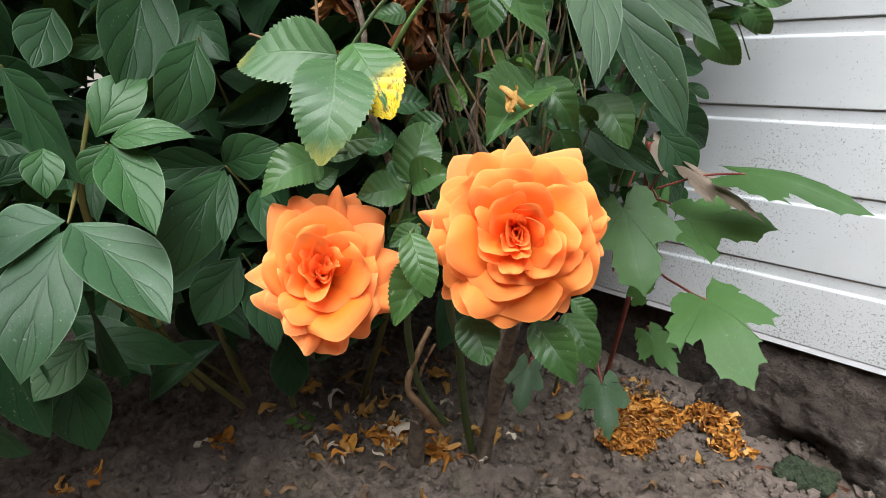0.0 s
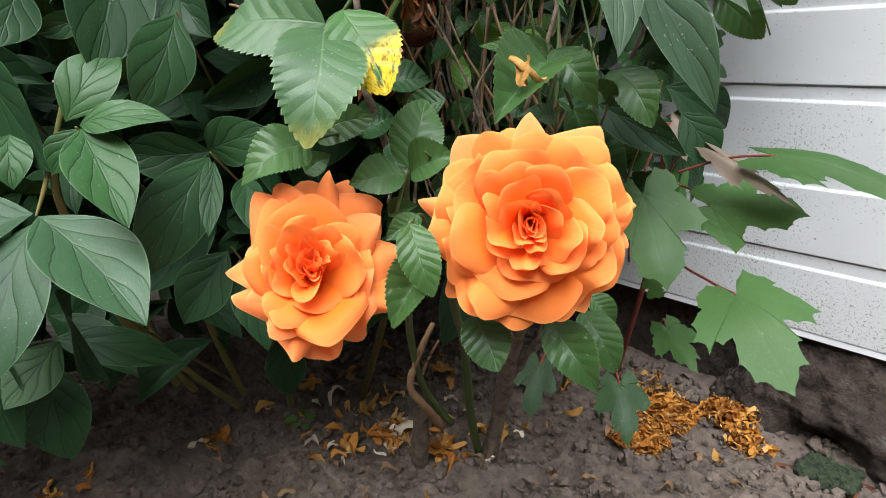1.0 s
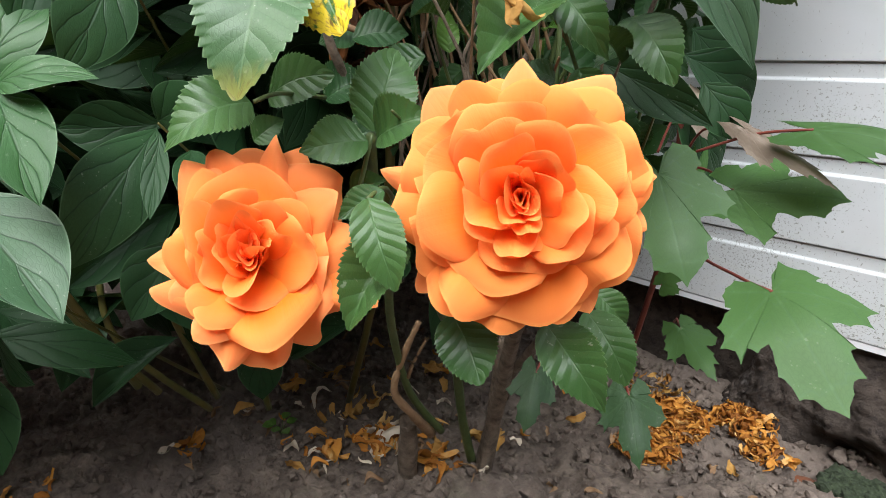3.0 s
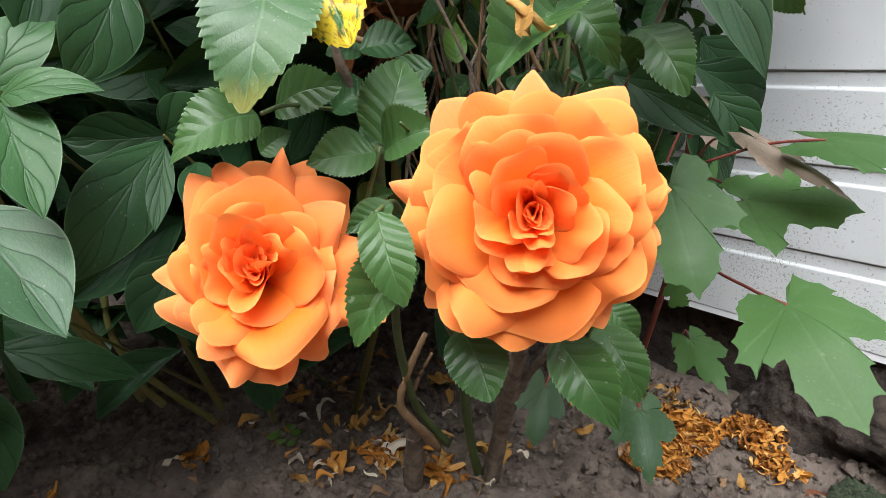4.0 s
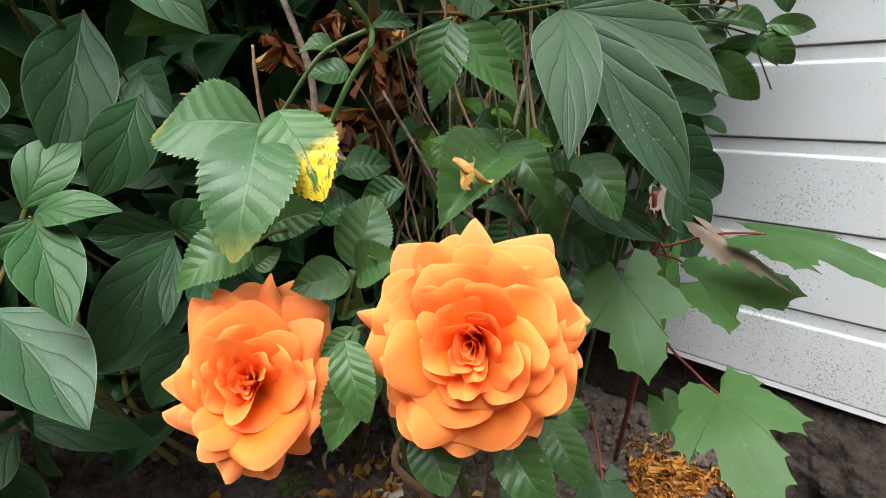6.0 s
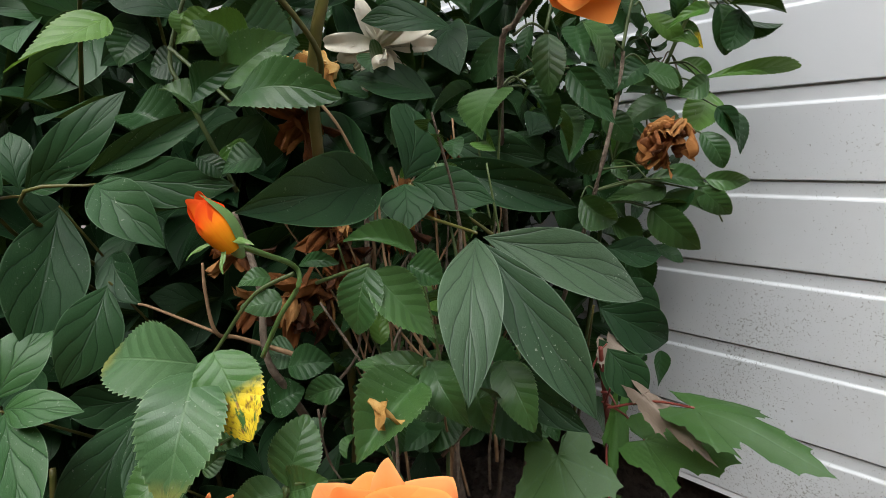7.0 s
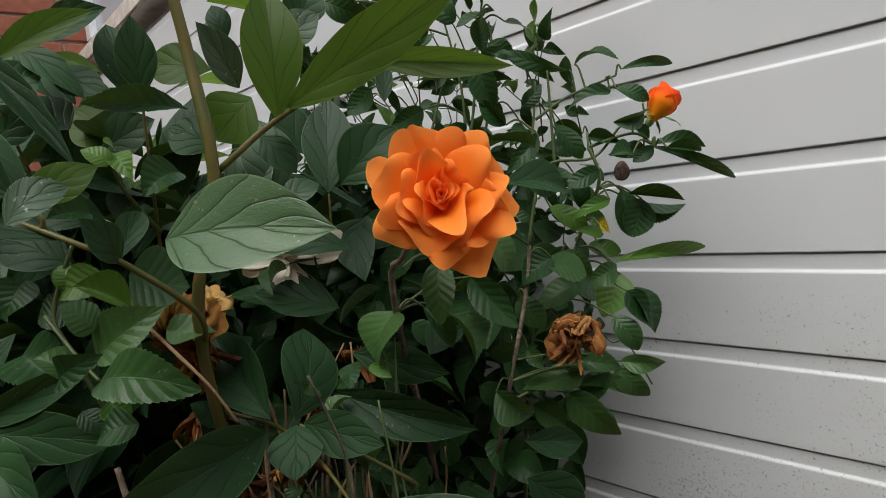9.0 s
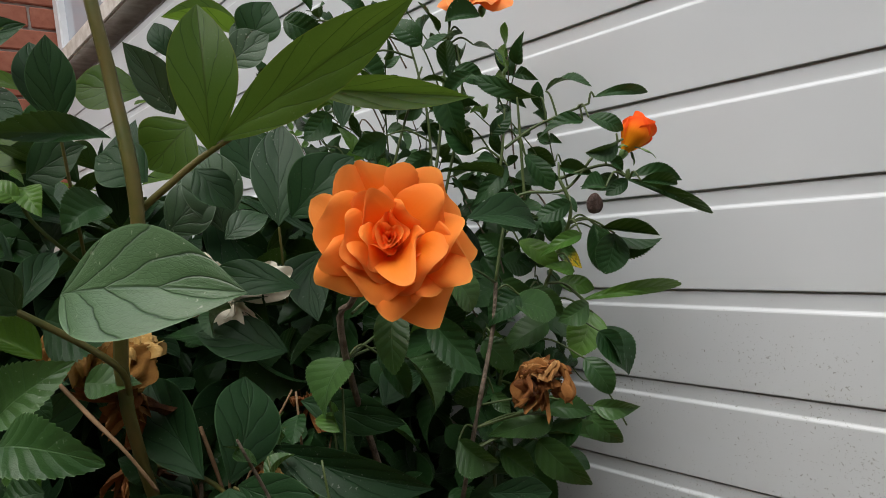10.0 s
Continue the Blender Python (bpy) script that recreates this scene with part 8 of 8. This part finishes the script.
# ---- fallen petals and crumbs ----
def dried_petals(name, at, spread, count, material, seed, label, size=0.017):
    r = random.Random(seed)
    verts, faces = [], []
    for k in range(count):
        a, d = r.uniform(0, 6.28), math.sqrt(r.random())
        p = Vector((math.cos(a) * d * spread[0], math.sin(a) * d * spread[1], r.uniform(0.001, 0.006) + (1 - d) * spread[2]))
        t = Matrix.Translation(p) @ pose(0, 0, 0, r.uniform(-60, 60), r.uniform(-40, 40), r.uniform(0, 360))
        l, w = size * r.uniform(0.6, 1.35), size * r.uniform(0.18, 0.62)
        bend, twist, n0 = r.uniform(-2.2, 2.2), r.uniform(-2.0, 2.0), len(verts)
        p1, p2, roll = r.uniform(0, 6.28), r.uniform(0, 6.28), r.uniform(0.2, 1.0)
        for i in range(8):
            u = i / 7 - 0.5
            ww = w * 0.5 * (0.3 + 0.7 * math.cos(u * 2.5 + 0.5 * math.sin(p1))) * (1 + 0.25 * math.sin(9 * u + p2))
            for j in range(5):
                s = j / 2 - 1
                y = s * ww * (1 - 0.3 * roll * s * s)
                z = roll * ww * s * s + 0.16 * w * math.sin(4 * s + p1 + 6 * u) + 0.1 * w * math.sin(11 * u + 2 * s + p2)
                c, d = math.cos(twist * u), math.sin(twist * u)
                verts.append(t @ Vector((u * l, y * c - z * d + 0.12 * l * math.sin(5 * u + p2), y * d + z * c + bend * l * (0.25 - u * u) * 0.6)))
        for i in range(7):
            for j in range(4):
                q = n0 + i * 5 + j
                faces.append((q, q + 1, q + 6, q + 5))
    ob = new(name, mesh_from(name, verts, faces))
    ob.data.materials.append(material)
    ob.location = at
    return tagged(ob, label, "petals", kind="stuff")


def crumbs(name, lo, hi, count, size, material, seed, label, category="soil", lift=0.0):
    """Loose clods and grit, half sunk in the bed."""
    r = random.Random(seed)
    b = bmesh.new()
    bmesh.ops.create_icosphere(b, subdivisions=1, radius=1)
    base = [v.co.copy() for v in b.verts]
    tris = [tuple(v.index for v in f.verts) for f in b.faces]
    b.free()
    verts, faces = [], []
    for k in range(count):
        p = Vector((r.uniform(lo[0], hi[0]), r.uniform(lo[1], hi[1]), 0))
        p.z = 0.012 * noise.noise(Vector((p.x, p.y, 0)) * 7) - 0.006 - pit(p.x, p.y) + lift
        s = size * (0.3 + 1.2 * r.random() ** 3)
        off, n0 = Vector((k * 0.37, k * 0.11, 0)), len(verts)
        turn = pose(0, 0, 0, r.uniform(0, 360), r.uniform(0, 360), 0)
        for c in base:
            verts.append(p + turn @ (c * s * (0.8 + 0.8 * noise.noise(c * 1.3 + off))))
        faces += [tuple(i + n0 for i in t) for t in tris]
    ob = new(name, mesh_from(name, verts, faces, smooth=False))
    ob.data.materials.append(material)
    return tagged(ob, label, category, kind="stuff")


crumbs("soil_clods", (-0.95, -0.8), (0.15, 0.02), 7000, 0.0068, SOIL, 5, "loose crumbs and clods of dark soil")
crumbs("moss_clump", (-0.022, -0.082), (0.034, -0.04), 900, 0.0075, MOSS, 7, "dark green moss clump in the broken hollow", "moss", 0.014)
crumbs("grit", (-0.8, -0.6), (0.1, 0.0), 160, 0.004, PEBBLE, 6, "small pale stones in the soil")
dried_petals("petal_heap", (-0.19, -0.105, -0.006), (0.05, 0.045, 0.018), 430, DRY_PETAL, 1, "heap of dried orange petals on the soil")
dried_petals("petal_heap", (-0.178, -0.175, -0.006), (0.036, 0.03, 0.013), 220, DRY_PETAL, 21, "heap of dried orange petals on the soil")
dried_petals("petal_heap", (-0.122, -0.045, -0.006), (0.036, 0.032, 0.012), 150, DRY_PETAL, 2, "small heap of dried orange petals")
dried_petals("petal_heap", (-0.075, -0.09, -0.006), (0.028, 0.022, 0.007), 60, DRY_PETAL, 12, "dried orange petals on the soil")
dried_petals("petal_heap", (-0.23, -0.06, -0.006), (0.06, 0.04, 0.004), 50, DRY_BROWN, 22, "brown dry petals beside the orange heap")
dried_petals("petal_litter", (-0.405, -0.398, -0.004), (0.03, 0.025, 0.008), 26, DRY_PETAL, 3, "curled orange and cream petals on the soil", 0.026)
dried_petals("petal_litter", (-0.4, -0.385, -0.002), (0.03, 0.025, 0.01), 7, PALE_BIT, 23, "curled cream petals on the soil", 0.026)
dried_petals("petal_litter", (-0.323, -0.368, -0.004), (0.022, 0.02, 0.006), 18, DRY_PETAL, 4, "curled tan petals beside the stem", 0.024)
dried_petals("petal_litter", (-0.436, -0.463, -0.004), (0.03, 0.018, 0.004), 9, DRY_PETAL, 13, "curled brown petals on the soil", 0.026)
dried_petals("petal_litter", (-0.46, -0.43, -0.004), (0.08, 0.05, 0.002), 8, PALE_BIT, 24, "pale dry petal scraps on the soil", 0.018)
dried_petals("petal_litter", (-0.565, -0.58, -0.004), (0.02, 0.015, 0.002), 5, DRY_PETAL, 14, "a few dried orange petals on the soil", 0.026)
dried_petals("petal_litter", (-0.59, -0.74, -0.004), (0.04, 0.03, 0.002), 8, DRY_PETAL, 16, "dried orange petals at the edge of the bed", 0.022)
dried_petals("petal_litter", (-0.47, -0.36, -0.004), (0.05, 0.03, 0.004), 12, DRY_BROWN, 17, "brown dry petals in the shade", 0.024)
dried_petals("leaf_litter", (-0.4, -0.3, 0.0), (0.4, 0.3, 0.0), 70, DRY_TWIG, 15, "scattered dry leaf scraps over the soil", 0.018)
dry_shapes = []
for k in range(5):
    heap = dried_petals("dry_petal", (0, 0, 0), (0.0, 0.0, 0.0), 1, DRY_PETAL if k % 2 else DRY_BROWN, 60 + k, "single curled dry petal on the soil", 0.024)
    dry_shapes.append(heap)
r = random.Random(9)
for k, shape in enumerate(dry_shapes):
    tagged(shape, "single curled dry petal on the soil", "petal", "fallen petals", "thing")
    del shape["kind"]
    shape.location = (-0.3 - 0.07 * k, -0.3 - 0.06 * (k % 3), -0.002)
for k in range(26):
    x = r.uniform(-0.62, -0.02)
    y = r.uniform(-0.52, -0.1) - 0.25 * max(0.0, -0.35 - x)
    copy_thing(dry_shapes[k % 5], Matrix.Translation((x, y, 0.0)) @ pose(0, 0, 0, r.uniform(-20, 20), r.uniform(-20, 20), r.uniform(0, 360)))
LITTER = [(-0.57, -0.491, 0.016, 2), (-0.563, -0.597, 0.022, 2), (-0.555, -0.562, 0.034, 0), (-0.579, -0.416, 0.03, 1), (-0.525, -0.402, 0.036, 2), (-0.485, -0.417, 0.03, 1), (-0.47, -0.394, 0.034, 1), (-0.481, -0.248, 0.04, 1), (-0.465, -0.301, 0.022, 2), (-0.399, -0.298, 0.024, 2), (-0.373, -0.333, 0.026, 1), (-0.322, -0.317, 0.026, 1), (-0.453, -0.49, 0.028, 2), (-0.479, -0.483, 0.022, 0), (-0.406, -0.482, 0.036, 0), (-0.314, -0.289, 0.024, 1), (-0.282, -0.288, 0.018, 2), (-0.273, -0.351, 0.018, 2), (-0.422, -0.401, 0.03, 2), (-0.387, -0.389, 0.03, 1)]
for k, (x, y, size, tone) in enumerate(LITTER):
    scrap = dried_petals("dry_petal", (x, y, 0.002), (0.0, 0.0, 0.0), 1 + (tone == 1), (DRY_PETAL, DRY_BROWN, PALE_BIT)[tone], 200 + k, "", size)
    del scrap["kind"]
    tagged(scrap, ("curled orange-brown dry petal on the soil", "curled tan dry petal on the soil", "curled cream petal scrap on the soil")[tone], "petal", "fallen petals")
bit = dried_petals("dry_petal", (-0.030, -0.566, 0.468), (0.002, 0.002, 0.0), 2, DRY_BROWN, 12, "dry tan petal lying on a rose leaf", 0.019)

weed = thing("weed_seedling", "tiny green weed seedling growing in the soil", "weed", (-0.503, -0.478, -0.004))
for k in range(6):
    a = radians(60 * k + 15 * (k % 2))
    root = Vector((-0.503, -0.478, -0.004))
    top = root + Vector((0.008 * math.cos(a), 0.008 * math.sin(a), 0.012 + 0.003 * (k % 3)))
    sprig = stalk(weed, [root, root.lerp(top, 0.6) + Vector((0, 0, 0.002)), top], 0.0006, 0.0004, STEM_GREEN, "leaf_stalk")
    leaflet(sprig, "peony", ROSE_YOUNG, top, top + Vector((0.014 * math.cos(a), 0.014 * math.sin(a), 0.001)), 0.012, (0.2, -0.2, 1))

# ---- bricks of the house wall ----
one_brick = brick_mesh()
for row in range(13):
    for k in range(-1, 4):
        y = -0.06 - 0.225 * k - (0.1125 if row % 2 else 0.0)
        br = new("brick", one_brick)
        br.parent = brick_wall
        br.location = (-2.575, y, 1.02 + 0.088 * row)
